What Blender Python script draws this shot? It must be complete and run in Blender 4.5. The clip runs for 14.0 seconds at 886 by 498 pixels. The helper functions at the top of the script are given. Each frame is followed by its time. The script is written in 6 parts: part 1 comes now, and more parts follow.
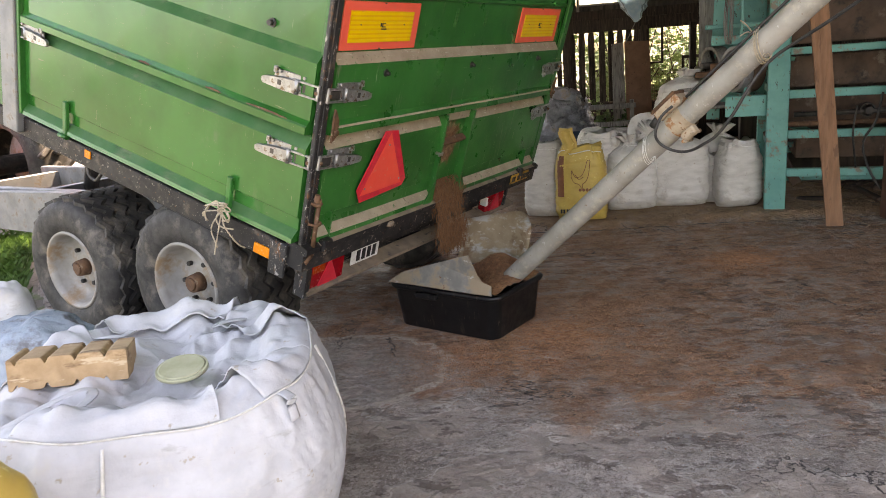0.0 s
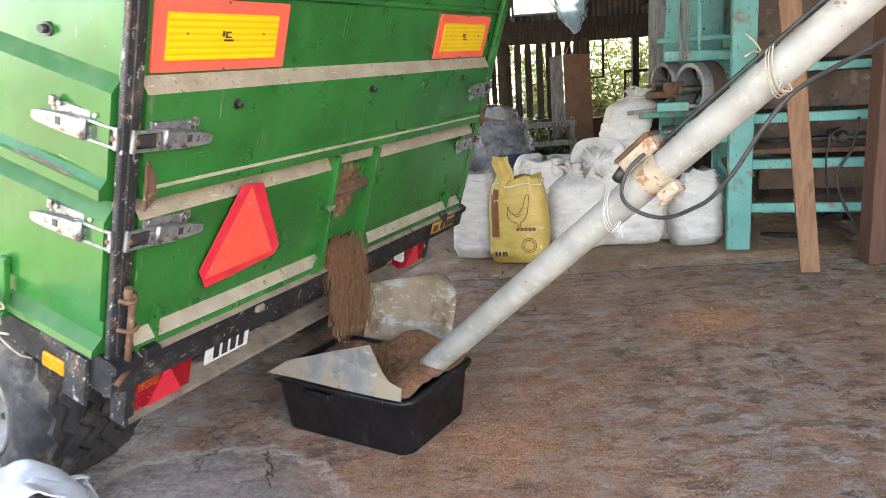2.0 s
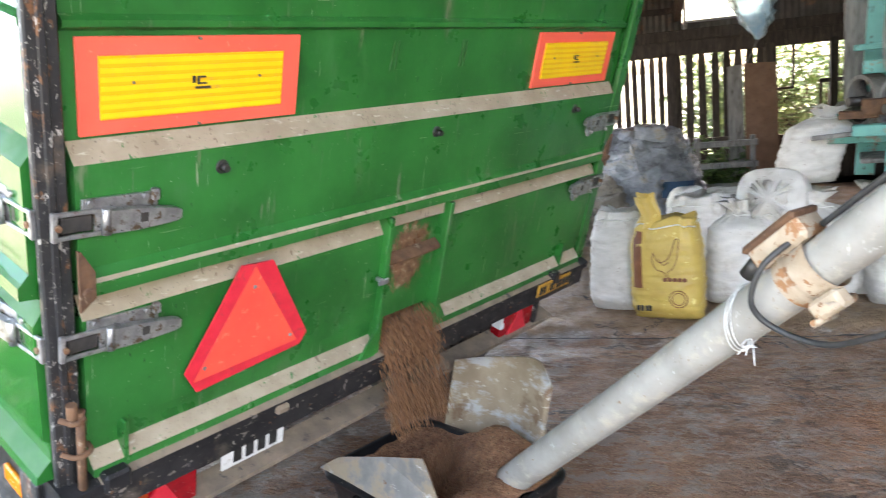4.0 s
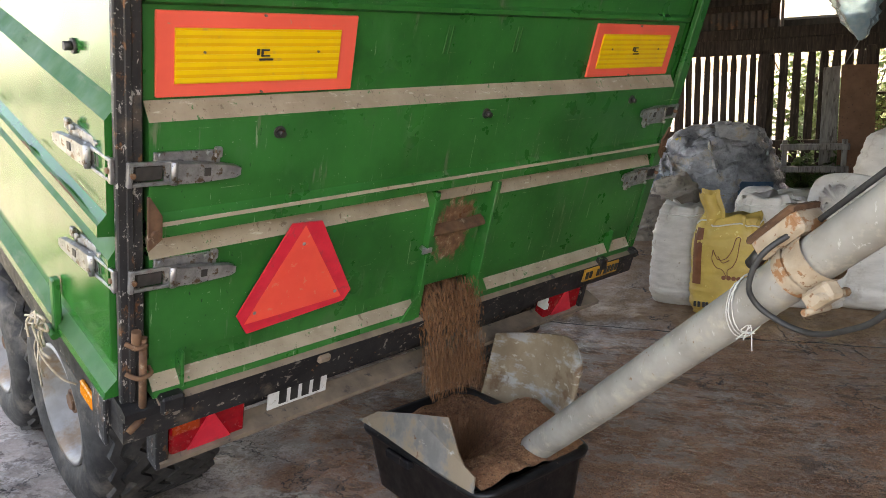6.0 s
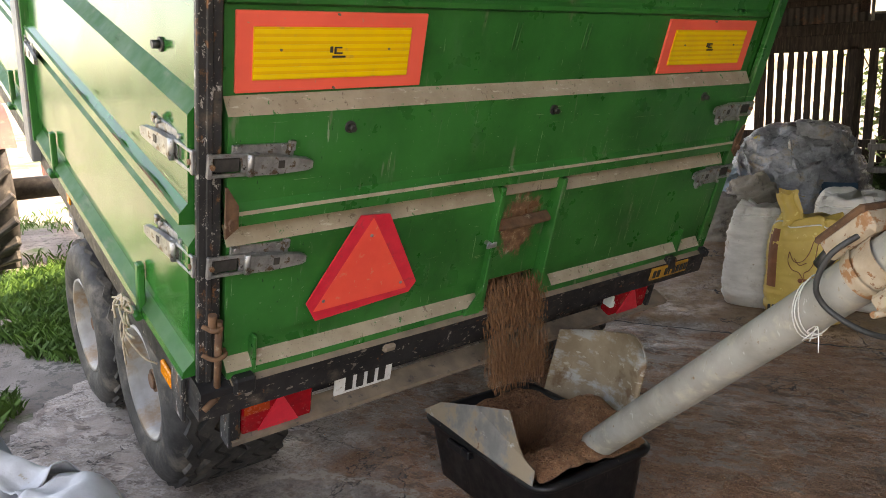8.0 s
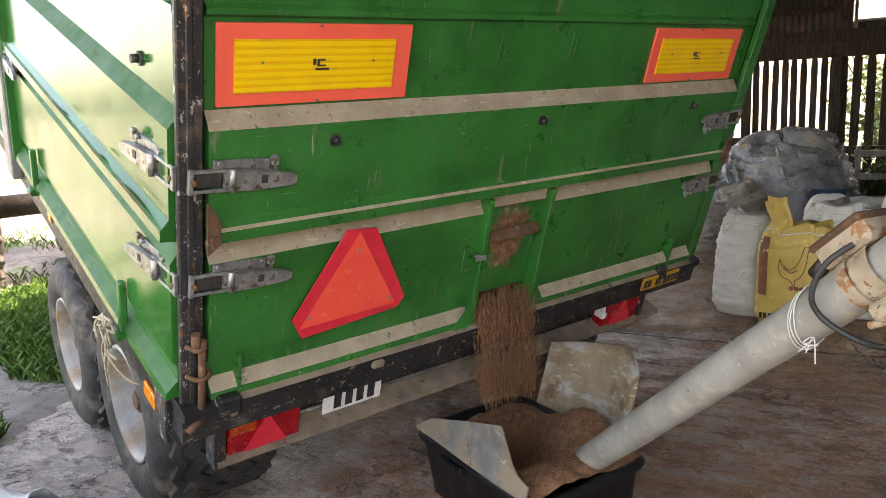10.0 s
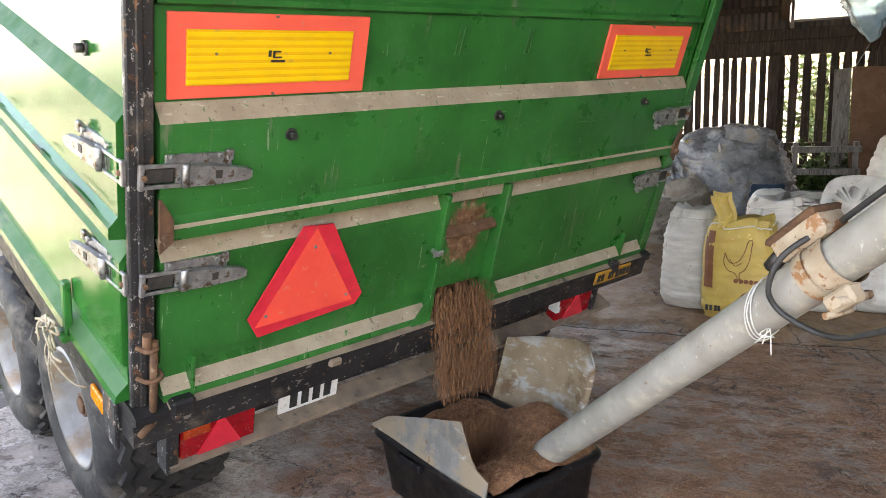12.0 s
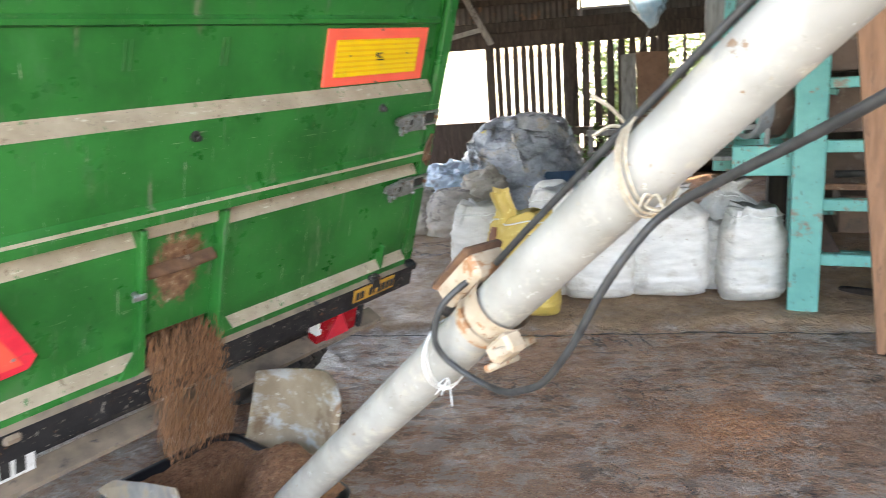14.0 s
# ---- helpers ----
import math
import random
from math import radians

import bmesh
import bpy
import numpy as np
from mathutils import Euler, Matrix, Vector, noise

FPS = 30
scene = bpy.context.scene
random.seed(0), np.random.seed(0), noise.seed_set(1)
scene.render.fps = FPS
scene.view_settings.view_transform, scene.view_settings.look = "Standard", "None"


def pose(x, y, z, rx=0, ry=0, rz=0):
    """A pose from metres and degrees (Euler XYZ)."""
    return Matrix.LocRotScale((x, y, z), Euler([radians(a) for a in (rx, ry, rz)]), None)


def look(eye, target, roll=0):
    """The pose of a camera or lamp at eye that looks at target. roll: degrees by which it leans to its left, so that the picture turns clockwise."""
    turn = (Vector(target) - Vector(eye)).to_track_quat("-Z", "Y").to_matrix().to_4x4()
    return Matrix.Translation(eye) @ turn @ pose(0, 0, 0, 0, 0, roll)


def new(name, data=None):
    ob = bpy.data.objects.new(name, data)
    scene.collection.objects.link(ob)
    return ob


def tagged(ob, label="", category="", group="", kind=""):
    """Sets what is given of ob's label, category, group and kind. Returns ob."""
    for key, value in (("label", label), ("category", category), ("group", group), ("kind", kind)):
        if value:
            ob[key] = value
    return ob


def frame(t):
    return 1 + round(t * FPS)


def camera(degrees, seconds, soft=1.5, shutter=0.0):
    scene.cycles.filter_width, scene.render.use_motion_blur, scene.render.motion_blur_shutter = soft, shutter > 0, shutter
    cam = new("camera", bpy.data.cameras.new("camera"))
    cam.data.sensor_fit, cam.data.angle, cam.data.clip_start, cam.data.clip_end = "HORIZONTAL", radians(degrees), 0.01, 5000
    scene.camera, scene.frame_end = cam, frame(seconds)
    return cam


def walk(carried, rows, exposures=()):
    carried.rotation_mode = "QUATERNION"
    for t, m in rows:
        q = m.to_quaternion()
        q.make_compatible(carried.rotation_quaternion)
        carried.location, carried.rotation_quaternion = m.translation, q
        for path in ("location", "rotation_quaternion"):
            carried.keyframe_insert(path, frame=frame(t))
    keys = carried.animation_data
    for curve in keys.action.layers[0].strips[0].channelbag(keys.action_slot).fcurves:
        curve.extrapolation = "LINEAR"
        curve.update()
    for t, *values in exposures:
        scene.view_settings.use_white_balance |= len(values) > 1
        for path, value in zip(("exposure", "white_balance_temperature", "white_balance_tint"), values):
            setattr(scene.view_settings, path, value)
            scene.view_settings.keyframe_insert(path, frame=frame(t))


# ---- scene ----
cam = camera(61.5, 14.0, soft=0.8, shutter=0.3)
PATH = [
    (0, (0.427, -0.027, 1.535), (0.215, 1.9, 1.043), -4.3),
    (0.5, (0.423, 0.227, 1.521), (0.232, 2.157, 1.032), -4.6),
    (1, (0.365, 0.538, 1.54), (0.274, 2.475, 1.05), -3.8),
    (1.5, (0.407, 0.809, 1.53), (0.345, 2.748, 1.043), -3.9),
    (2, (0.526, 1.068, 1.574), (0.476, 3.009, 1.093), -3.8),
    (2.5, (0.582, 1.282, 1.553), (0.536, 3.224, 1.08), -3.6),
    (3, (0.614, 1.522, 1.587), (0.552, 3.466, 1.121), -3.0),
    (3.5, (0.69, 1.7, 1.591), (0.501, 3.638, 1.138), -3.7),
    (4, (0.836, 1.83, 1.627), (0.316, 3.716, 1.211), -5.5),
    (4.2, (0.864, 1.851, 1.634), (0.233, 3.705, 1.231), -6.2),
    (6.3, (1.062, 1.702, 1.61), (0.303, 3.495, 1.156), -1.6),
    (6.5, (1.086, 1.697, 1.613), (0.26, 3.461, 1.157), -2.0),
    (7, (1.073, 1.681, 1.612), (0.18, 3.412, 1.159), -2.6),
    (7.5, (1.057, 1.683, 1.609), (0.162, 3.415, 1.16), -2.6),
    (8, (1.05, 1.686, 1.61), (0.15, 3.417, 1.17), -2.5),
    (10.5, (1.029, 1.729, 1.605), (0.162, 3.484, 1.198), -3.5),
    (11, (1.018, 1.727, 1.603), (0.17, 3.49, 1.186), -3.6),
    (11.5, (1.004, 1.722, 1.606), (0.183, 3.496, 1.182), -3.4),
    (12, (0.996, 1.729, 1.605), (0.248, 3.533, 1.176), -2.7),
    (12.5, (0.998, 1.742, 1.6), (0.307, 3.567, 1.164), -2.0),
    (13, (1.082, 1.811, 1.61), (0.5, 3.668, 1.149), -1.3),
    (13.5, (1.232, 1.927, 1.653), (0.67, 3.788, 1.181), -2.0),
    (14, (1.33, 2.097, 1.666), (0.972, 4.003, 1.176), -4.2),
]
EXPOSURE = ((0, 3.2, 9900, 22), (1.5, 4.02, 9000, 20), (3, 4.5, 8000, 17), (4, 4.32, 8000, 17), (6.5, 3.32, 9500, 20), (8, 3.2, 9800, 20), (10.5, 3.52, 9300, 20), (12, 3.87, 8900, 20), (13.5, 4.45, 8100, 17), (14, 4.5, 8200, 16))
walk(cam, [(t, look(eye, target, roll)) for t, eye, target, roll in PATH], exposures=EXPOSURE)

# ---- world and sun ----
world = bpy.data.worlds.new("sky")
scene.world = world
world.use_nodes = True
wn = world.node_tree
sky = wn.nodes.new("ShaderNodeTexSky")
sky.sky_type, sky.sun_disc = "NISHITA", False
sky.sun_elevation, sky.sun_rotation = radians(55), radians(52)
sky.dust_density = 3.0
wn.links.new(sky.outputs[0], wn.nodes["Background"].inputs[0])
wn.nodes["Background"].inputs[1].default_value = 0.15
sun_data = bpy.data.lights.new("sun", "SUN")
sun_data.energy, sun_data.angle, sun_data.color = 2.2, radians(0.6), (1.0, 0.95, 0.86)
sun = new("sun", sun_data)
sun.matrix_world = look((0, 0, 0), (-0.45, -0.35, -0.82))

# ---- materials ----


def ramp(nt, fac, stops):
    r = nt.nodes.new("ShaderNodeValToRGB")
    e = r.color_ramp.elements
    while len(e) < len(stops):
        e.new(0.5)
    for k, (p, c) in zip(e, stops):
        k.position = p
        k.color = (*c, 1) if len(c) == 3 else c
    nt.links.new(fac, r.inputs[0])
    return r.outputs[0]


def tex(nt, scale, detail=4.0, rough=0.6, stretch=(1, 1, 1), distort=0.0, kind="noise"):
    co = nt.nodes.new("ShaderNodeTexCoord")
    mp = nt.nodes.new("ShaderNodeMapping")
    mp.inputs["Scale"].default_value = stretch
    nt.links.new(co.outputs["Object"], mp.inputs[0])
    if kind == "voronoi":
        t = nt.nodes.new("ShaderNodeTexVoronoi")
        t.inputs["Scale"].default_value = scale
        nt.links.new(mp.outputs[0], t.inputs["Vector"])
        return t.outputs["Distance"]
    t = nt.nodes.new("ShaderNodeTexNoise")
    t.inputs["Scale"].default_value, t.inputs["Detail"].default_value = scale, detail
    t.inputs["Roughness"].default_value, t.inputs["Distortion"].default_value = rough, distort
    nt.links.new(mp.outputs[0], t.inputs["Vector"])
    return t.outputs["Fac"]


def mix(nt, fac, a, b):
    m = nt.nodes.new("ShaderNodeMix")
    m.data_type = "RGBA"
    for sock, v in ((m.inputs[0], fac), (m.inputs[6], a), (m.inputs[7], b)):
        if isinstance(v, (int, float)):
            sock.default_value = v if sock == m.inputs[0] else (v, v, v, 1)
        elif isinstance(v, tuple):
            sock.default_value = (*v, 1)
        else:
            nt.links.new(v, sock)
    return m.outputs[2]


def surface(name, c1, c2, scale=6, rough=(0.5, 0.7), metal=0.0, marks=(), bump=0.2, bump_scale=60, depth=0.002, stretch=(1, 1, 1), vary=0.0, sheen=0.5):
    """marks: rows of colour, scale, threshold, softness, stretch."""
    m = bpy.data.materials.new(name)
    m.use_nodes = True
    nt = m.node_tree
    b = nt.nodes["Principled BSDF"]
    n1 = tex(nt, scale, 5, 0.6, stretch)
    col = ramp(nt, n1, ((0.38, c1), (0.62, c2)))
    for c, sc, thr, soft, st in marks:
        n = tex(nt, sc, 6, 0.65, st)
        thr = 0.5 + (thr - 0.5) * 0.70
        f = ramp(nt, n, ((thr, (0, 0, 0)), (thr + soft * 0.6, (1, 1, 1))))
        col = mix(nt, f, col, c)
    if vary:
        oi = nt.nodes.new("ShaderNodeObjectInfo")
        hv = nt.nodes.new("ShaderNodeHueSaturation")
        mr = nt.nodes.new("ShaderNodeMapRange")
        mr.inputs[3].default_value, mr.inputs[4].default_value = 1 - vary, 1 + vary
        nt.links.new(oi.outputs["Random"], mr.inputs[0])
        nt.links.new(mr.outputs[0], hv.inputs["Value"])
        nt.links.new(col, hv.inputs["Color"])
        col = hv.outputs[0]
    nt.links.new(col, b.inputs["Base Color"])
    n2 = tex(nt, scale * 2.3, 4, 0.6, stretch)
    mr = nt.nodes.new("ShaderNodeMapRange")
    mr.inputs[1].default_value, mr.inputs[2].default_value = 0.3, 0.7
    mr.inputs[3].default_value, mr.inputs[4].default_value = rough
    nt.links.new(n2, mr.inputs[0])
    nt.links.new(mr.outputs[0], b.inputs["Roughness"])
    b.inputs["Metallic"].default_value = metal
    b.inputs["Specular IOR Level"].default_value = sheen
    if bump:
        n3 = tex(nt, bump_scale, 5, 0.65, stretch)
        bp = nt.nodes.new("ShaderNodeBump")
        bp.inputs["Strength"].default_value, bp.inputs["Distance"].default_value = bump, depth
        nt.links.new(n3, bp.inputs["Height"])
        nt.links.new(bp.outputs[0], b.inputs["Normal"])
    return m


ONE = (1, 1, 1)
TAN = (0.36, 0.29, 0.20)
RUST = (0.16, 0.07, 0.03)
M_GREEN = surface("green_paint", (0.006, 0.095, 0.017), (0.013, 0.155, 0.030), 3, (0.23, 0.45), marks=(
    ((0.035, 0.155, 0.048), 7, 0.64, 0.25, (1, 1, 0.45)), ((0.085, 0.15, 0.072), 4.5, 0.65, 0.40, (1, 1, 0.6)), ((0.11, 0.16, 0.085), 30, 0.66, 0.12, (1, 1, 0.12)), ((0.005, 0.052, 0.011), 3, 0.66, 0.3, (1, 1, 0.8)),
    ((0.20, 0.27, 0.16), 70, 0.735, 0.03, (1, 1, 0.06)), ((0.19, 0.25, 0.14), 70, 0.75, 0.03, (0.06, 0.06, 1)), ((0.26, 0.27, 0.19), 90, 0.745, 0.03, ONE), ((0.006, 0.045, 0.010), 80, 0.73, 0.04, (1, 1, 0.4))), bump=0.18, bump_scale=22, depth=0.004)
M_GLOSS = surface("polished_green_paint", (0.007, 0.105, 0.018), (0.013, 0.150, 0.028), 2, (0.10, 0.24), marks=(
    ((0.06, 0.15, 0.06), 6, 0.68, 0.3, (1, 1, 0.5)), ((0.15, 0.22, 0.12), 70, 0.755, 0.03, (1, 1, 0.06)), ((0.16, 0.20, 0.11), 70, 0.765, 0.03, (1, 0.05, 1)), ((0.24, 0.26, 0.18), 90, 0.765, 0.03, ONE)), bump=0.06, bump_scale=5, depth=0.004)
M_FILM = surface("dust_filmed_green", (0.016, 0.105, 0.026), (0.045, 0.130, 0.045), 6, (0.45, 0.7), marks=(((0.13, 0.15, 0.085), 9, 0.64, 0.2, (1, 0.3, 1)), ((0.008, 0.06, 0.012), 12, 0.66, 0.12, (1, 0.3, 1))), bump=0.2, bump_scale=40, sheen=0.3)
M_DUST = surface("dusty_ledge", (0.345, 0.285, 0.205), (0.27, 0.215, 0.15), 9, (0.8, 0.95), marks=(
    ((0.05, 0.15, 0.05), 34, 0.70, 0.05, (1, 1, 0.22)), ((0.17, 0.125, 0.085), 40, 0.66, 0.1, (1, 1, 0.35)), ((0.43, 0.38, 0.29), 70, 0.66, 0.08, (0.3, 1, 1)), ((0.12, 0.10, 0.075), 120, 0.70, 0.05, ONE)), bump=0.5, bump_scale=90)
M_BLACK = surface("black_chassis_paint", (0.010, 0.010, 0.011), (0.022, 0.021, 0.022), 9, (0.4, 0.65), sheen=0.35, marks=(
    ((0.10, 0.080, 0.062), 7, 0.64, 0.2, ONE), ((0.20, 0.175, 0.15), 44, 0.67, 0.06, (0.5, 1, 1)), ((0.24, 0.22, 0.19), 26, 0.71, 0.04, ONE), (RUST, 30, 0.70, 0.08, ONE), ((0.30, 0.27, 0.235), 80, 0.73, 0.05, (0.4, 1, 1))), bump=0.35, bump_scale=45)
M_FLANGE = surface("dusty_grey_flange", (0.235, 0.175, 0.125), (0.15, 0.115, 0.085), 10, (0.8, 0.95), marks=(((0.06, 0.055, 0.05), 18, 0.62, 0.15, ONE),), bump=0.4)
M_ZINC = surface("galvanised_steel", (0.26, 0.26, 0.255), (0.42, 0.42, 0.41), 26, (0.28, 0.5), 0.75, marks=(((0.16, 0.11, 0.07), 34, 0.60, 0.12, ONE), ((0.08, 0.075, 0.07), 60, 0.66, 0.1, ONE)), bump=0.3)
M_CHIPPED = surface("chipped_black_paint", (0.012, 0.012, 0.013), (0.026, 0.026, 0.027), 9, (0.4, 0.65), marks=(((0.10, 0.075, 0.055), 9, 0.60, 0.2, ONE), (RUST, 22, 0.62, 0.10, (1, 1, 0.6)), ((0.36, 0.34, 0.31), 48, 0.66, 0.04, (1, 1, 0.5)), ((0.30, 0.28, 0.25), 120, 0.68, 0.05, ONE)), bump=0.5, bump_scale=60)
M_CAKED = surface("feed_caked_sheet", (0.31, 0.235, 0.155), (0.24, 0.175, 0.11), 8, (0.7, 0.9), marks=(((0.37, 0.355, 0.325), 5.5, 0.54, 0.14, (1, 1, 2.2)), ((0.17, 0.10, 0.055), 7, 0.60, 0.15, ONE), ((0.42, 0.36, 0.28), 16, 0.66, 0.07, (1, 1, 2))), bump=0.5, bump_scale=26, depth=0.004)
M_RUST = surface("rusty_steel", (0.09, 0.045, 0.026), (0.165, 0.085, 0.045), 20, (0.7, 0.95), 0.15, marks=(((0.27, 0.20, 0.14), 24, 0.66, 0.12, ONE),), bump=0.6)
M_RUBBER = surface("dusty_rubber", (0.026, 0.025, 0.024), (0.055, 0.052, 0.048), 12, (0.55, 0.8), marks=(((0.17, 0.148, 0.122), 7, 0.54, 0.3, ONE),), bump=0.6, bump_scale=90, sheen=0.35)
M_RIM = surface("silver_wheel_paint", (0.24, 0.225, 0.205), (0.33, 0.315, 0.29), 8, (0.4, 0.6), 0.1, marks=(((0.26, 0.18, 0.115), 7, 0.50, 0.22, ONE),), bump=0.2)
M_GREY = surface("grey_chassis_paint", (0.15, 0.155, 0.16), (0.22, 0.225, 0.23), 8, (0.35, 0.6), 0.1, marks=(((0.16, 0.13, 0.10), 16, 0.58, 0.16, ONE),), bump=0.2)
M_RED = surface("red_lens", (0.36, 0.006, 0.012), (0.26, 0.005, 0.010), 30, (0.15, 0.3), marks=(((0.30, 0.05, 0.04), 20, 0.6, 0.2, ONE),), bump=0.3, bump_scale=160)
M_REFLEX = surface("red_reflector", (0.62, 0.02, 0.04), (0.72, 0.03, 0.05), 18, (0.3, 0.45), marks=(((0.45, 0.05, 0.05), 26, 0.6, 0.2, ONE),), bump=0.15, bump_scale=200)
M_ORANGE_RED = surface("fluorescent_orange_red", (0.90, 0.09, 0.055), (0.84, 0.075, 0.05), 7, (0.4, 0.6), marks=(((0.80, 0.17, 0.11), 34, 0.63, 0.1, ONE),), bump=0.05)
M_BORDER = surface("orange_reflector_border", (0.92, 0.125, 0.080), (0.86, 0.11, 0.070), 6, (0.35, 0.5), marks=(((0.66, 0.20, 0.13), 60, 0.72, 0.05, ONE),), bump=0.05)
M_YELLOW = surface("yellow_reflector", (0.80, 0.44, 0.012), (0.74, 0.40, 0.010), 10, (0.3, 0.45), marks=(((0.62, 0.36, 0.05), 25, 0.62, 0.12, ONE),), bump=0.05)
M_YBAND = surface("bright_yellow_band", (0.86, 0.57, 0.018), (0.80, 0.52, 0.018), 10, (0.3, 0.45), bump=0.05)
M_AMBER = surface("amber_lens", (0.80, 0.24, 0.01), (0.70, 0.20, 0.01), 30, (0.2, 0.3), bump=0.2, bump_scale=180)
M_LENS = surface("orange_red_lens", (0.42, 0.055, 0.012), (0.34, 0.04, 0.010), 30, (0.2, 0.3), bump=0.2, bump_scale=180)
M_WHITEPLATE = surface("white_plate", (0.72, 0.72, 0.70), (0.62, 0.62, 0.60), 15, (0.35, 0.5), marks=(((0.40, 0.36, 0.30), 40, 0.66, 0.08, ONE),), bump=0.05)
M_INK = surface("black_ink", (0.012, 0.012, 0.012), (0.03, 0.03, 0.03), 20, (0.5, 0.7), bump=0.0)
M_TUB = surface("black_plastic", (0.006, 0.006, 0.007), (0.012, 0.012, 0.013), 8, (0.28, 0.45), marks=(((0.05, 0.042, 0.036), 26, 0.66, 0.10, (1, 1, 0.2)), ((0.12, 0.10, 0.085), 70, 0.72, 0.04, (1, 1, 0.15))), bump=0.25, bump_scale=24, depth=0.003, sheen=0.3)
M_SHEET = surface("worn_galvanised_sheet", (0.17, 0.163, 0.148), (0.255, 0.243, 0.218), 12, (0.5, 0.7), 0.1, marks=(((0.30, 0.23, 0.155), 6, 0.47, 0.14, ONE), ((0.48, 0.455, 0.41), 9, 0.66, 0.07, (1, 1, 2)), (RUST, 15, 0.70, 0.07, ONE)), bump=0.3, bump_scale=30)
M_AUGER = surface("chalky_white_paint", (0.25, 0.235, 0.205), (0.33, 0.315, 0.28), 7, (0.45, 0.7), marks=(((0.19, 0.165, 0.135), 34, 0.71, 0.10, ONE), ((0.44, 0.42, 0.38), 60, 0.70, 0.05, (1, 1, 0.3)), ((0.20, 0.12, 0.07), 26, 0.73, 0.04, ONE), ((0.40, 0.36, 0.29), 12, 0.58, 0.2, ONE), ((0.28, 0.24, 0.19), 60, 0.71, 0.04, (1, 1, 0.4))), bump=0.2, bump_scale=40)
M_FLAKE = surface("flaking_cream_paint", (0.33, 0.25, 0.17), (0.42, 0.335, 0.24), 16, (0.6, 0.8), marks=(((0.19, 0.085, 0.040), 44, 0.62, 0.06, ONE), ((0.30, 0.14, 0.06), 22, 0.56, 0.08, ONE),), bump=0.5, bump_scale=70)
M_CABLE = surface("black_cable", (0.02, 0.02, 0.02), (0.04, 0.04, 0.038), 30, (0.45, 0.6), bump=0.1)
M_TWINE = surface("sisal_twine", (0.36, 0.29, 0.205), (0.48, 0.41, 0.31), 60, (0.85, 0.95), bump=0.5, bump_scale=300)
M_STRING = surface("white_string", (0.68, 0.67, 0.63), (0.58, 0.57, 0.52), 60, (0.8, 0.9), bump=0.4, bump_scale=300)
M_WOVEN = surface("white_woven_plastic", (0.42, 0.425, 0.44), (0.52, 0.525, 0.54), 5, (0.4, 0.6), marks=(((0.52, 0.51, 0.49), 9, 0.60, 0.25, ONE), ((0.36, 0.32, 0.27), 26, 0.70, 0.08, ONE), ((0.30, 0.29, 0.27), 5, 0.66, 0.25, (1, 1, 3))), bump=0.4, bump_scale=9, depth=0.012)
M_SACK = surface("feed_sack_weave", (0.50, 0.475, 0.435), (0.62, 0.592, 0.548), 6, (0.5, 0.7), marks=(((0.42, 0.38, 0.33), 9, 0.58, 0.22, ONE), ((0.32, 0.27, 0.21), 30, 0.71, 0.07, ONE)), stretch=(1, 1, 2.5), bump=0.5, bump_scale=34, depth=0.006)
M_SACKY = surface("yellow_feed_sack", (0.46, 0.31, 0.075), (0.56, 0.39, 0.10), 6, (0.4, 0.6), marks=(((0.46, 0.34, 0.08), 9, 0.60, 0.2, ONE), ((0.70, 0.58, 0.22), 20, 0.66, 0.1, ONE)), bump=0.3, bump_scale=45, depth=0.004)
M_BROWNPRINT = surface("brown_print", (0.16, 0.055, 0.022), (0.22, 0.08, 0.035), 14, (0.5, 0.7), bump=0.1)
M_TARP = surface("dusty_plastic_film", (0.19, 0.195, 0.21), (0.34, 0.35, 0.375), 5, (0.16, 0.4), marks=(((0.33, 0.26, 0.19), 5, 0.58, 0.2, ONE), ((0.18, 0.18, 0.19), 8, 0.62, 0.15, ONE), ((0.40, 0.29, 0.06), 4, 0.72, 0.04, ONE)), bump=0.9, bump_scale=11, depth=0.03)
M_TARPBLUE = surface("blue_grey_film", (0.24, 0.31, 0.38), (0.36, 0.42, 0.48), 5, (0.25, 0.5), marks=(((0.14, 0.14, 0.15), 7, 0.56, 0.18, ONE),), bump=0.6, bump_scale=16, depth=0.015)
M_SACKBROWN = surface("dusty_brown_sack", (0.24, 0.20, 0.16), (0.34, 0.29, 0.24), 7, (0.6, 0.85), marks=(((0.12, 0.10, 0.085), 8, 0.56, 0.18, ONE),), bump=0.5, bump_scale=22, depth=0.01)
M_BLUE = surface("pale_blue_plastic", (0.42, 0.66, 0.80), (0.62, 0.80, 0.90), 14, (0.3, 0.5), bump=0.5, bump_scale=26, depth=0.01)
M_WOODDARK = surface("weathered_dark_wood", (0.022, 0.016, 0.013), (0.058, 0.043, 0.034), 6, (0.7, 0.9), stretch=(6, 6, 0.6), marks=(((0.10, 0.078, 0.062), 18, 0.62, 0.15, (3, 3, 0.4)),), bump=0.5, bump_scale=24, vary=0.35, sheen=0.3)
M_WOODGREY = surface("weathered_grey_wood", (0.15, 0.14, 0.13), (0.25, 0.24, 0.22), 6, (0.7, 0.9), stretch=(6, 6, 0.6), marks=(((0.08, 0.07, 0.06), 12, 0.58, 0.15, (3, 3, 0.4)),), bump=0.5, bump_scale=24)
M_BOARD = surface("brown_hardboard", (0.17, 0.085, 0.048), (0.22, 0.115, 0.068), 7, (0.6, 0.8), marks=(((0.10, 0.055, 0.035), 30, 0.66, 0.06, ONE), ((0.30, 0.20, 0.13), 9, 0.66, 0.1, (1, 1, 0.3))), bump=0.2)
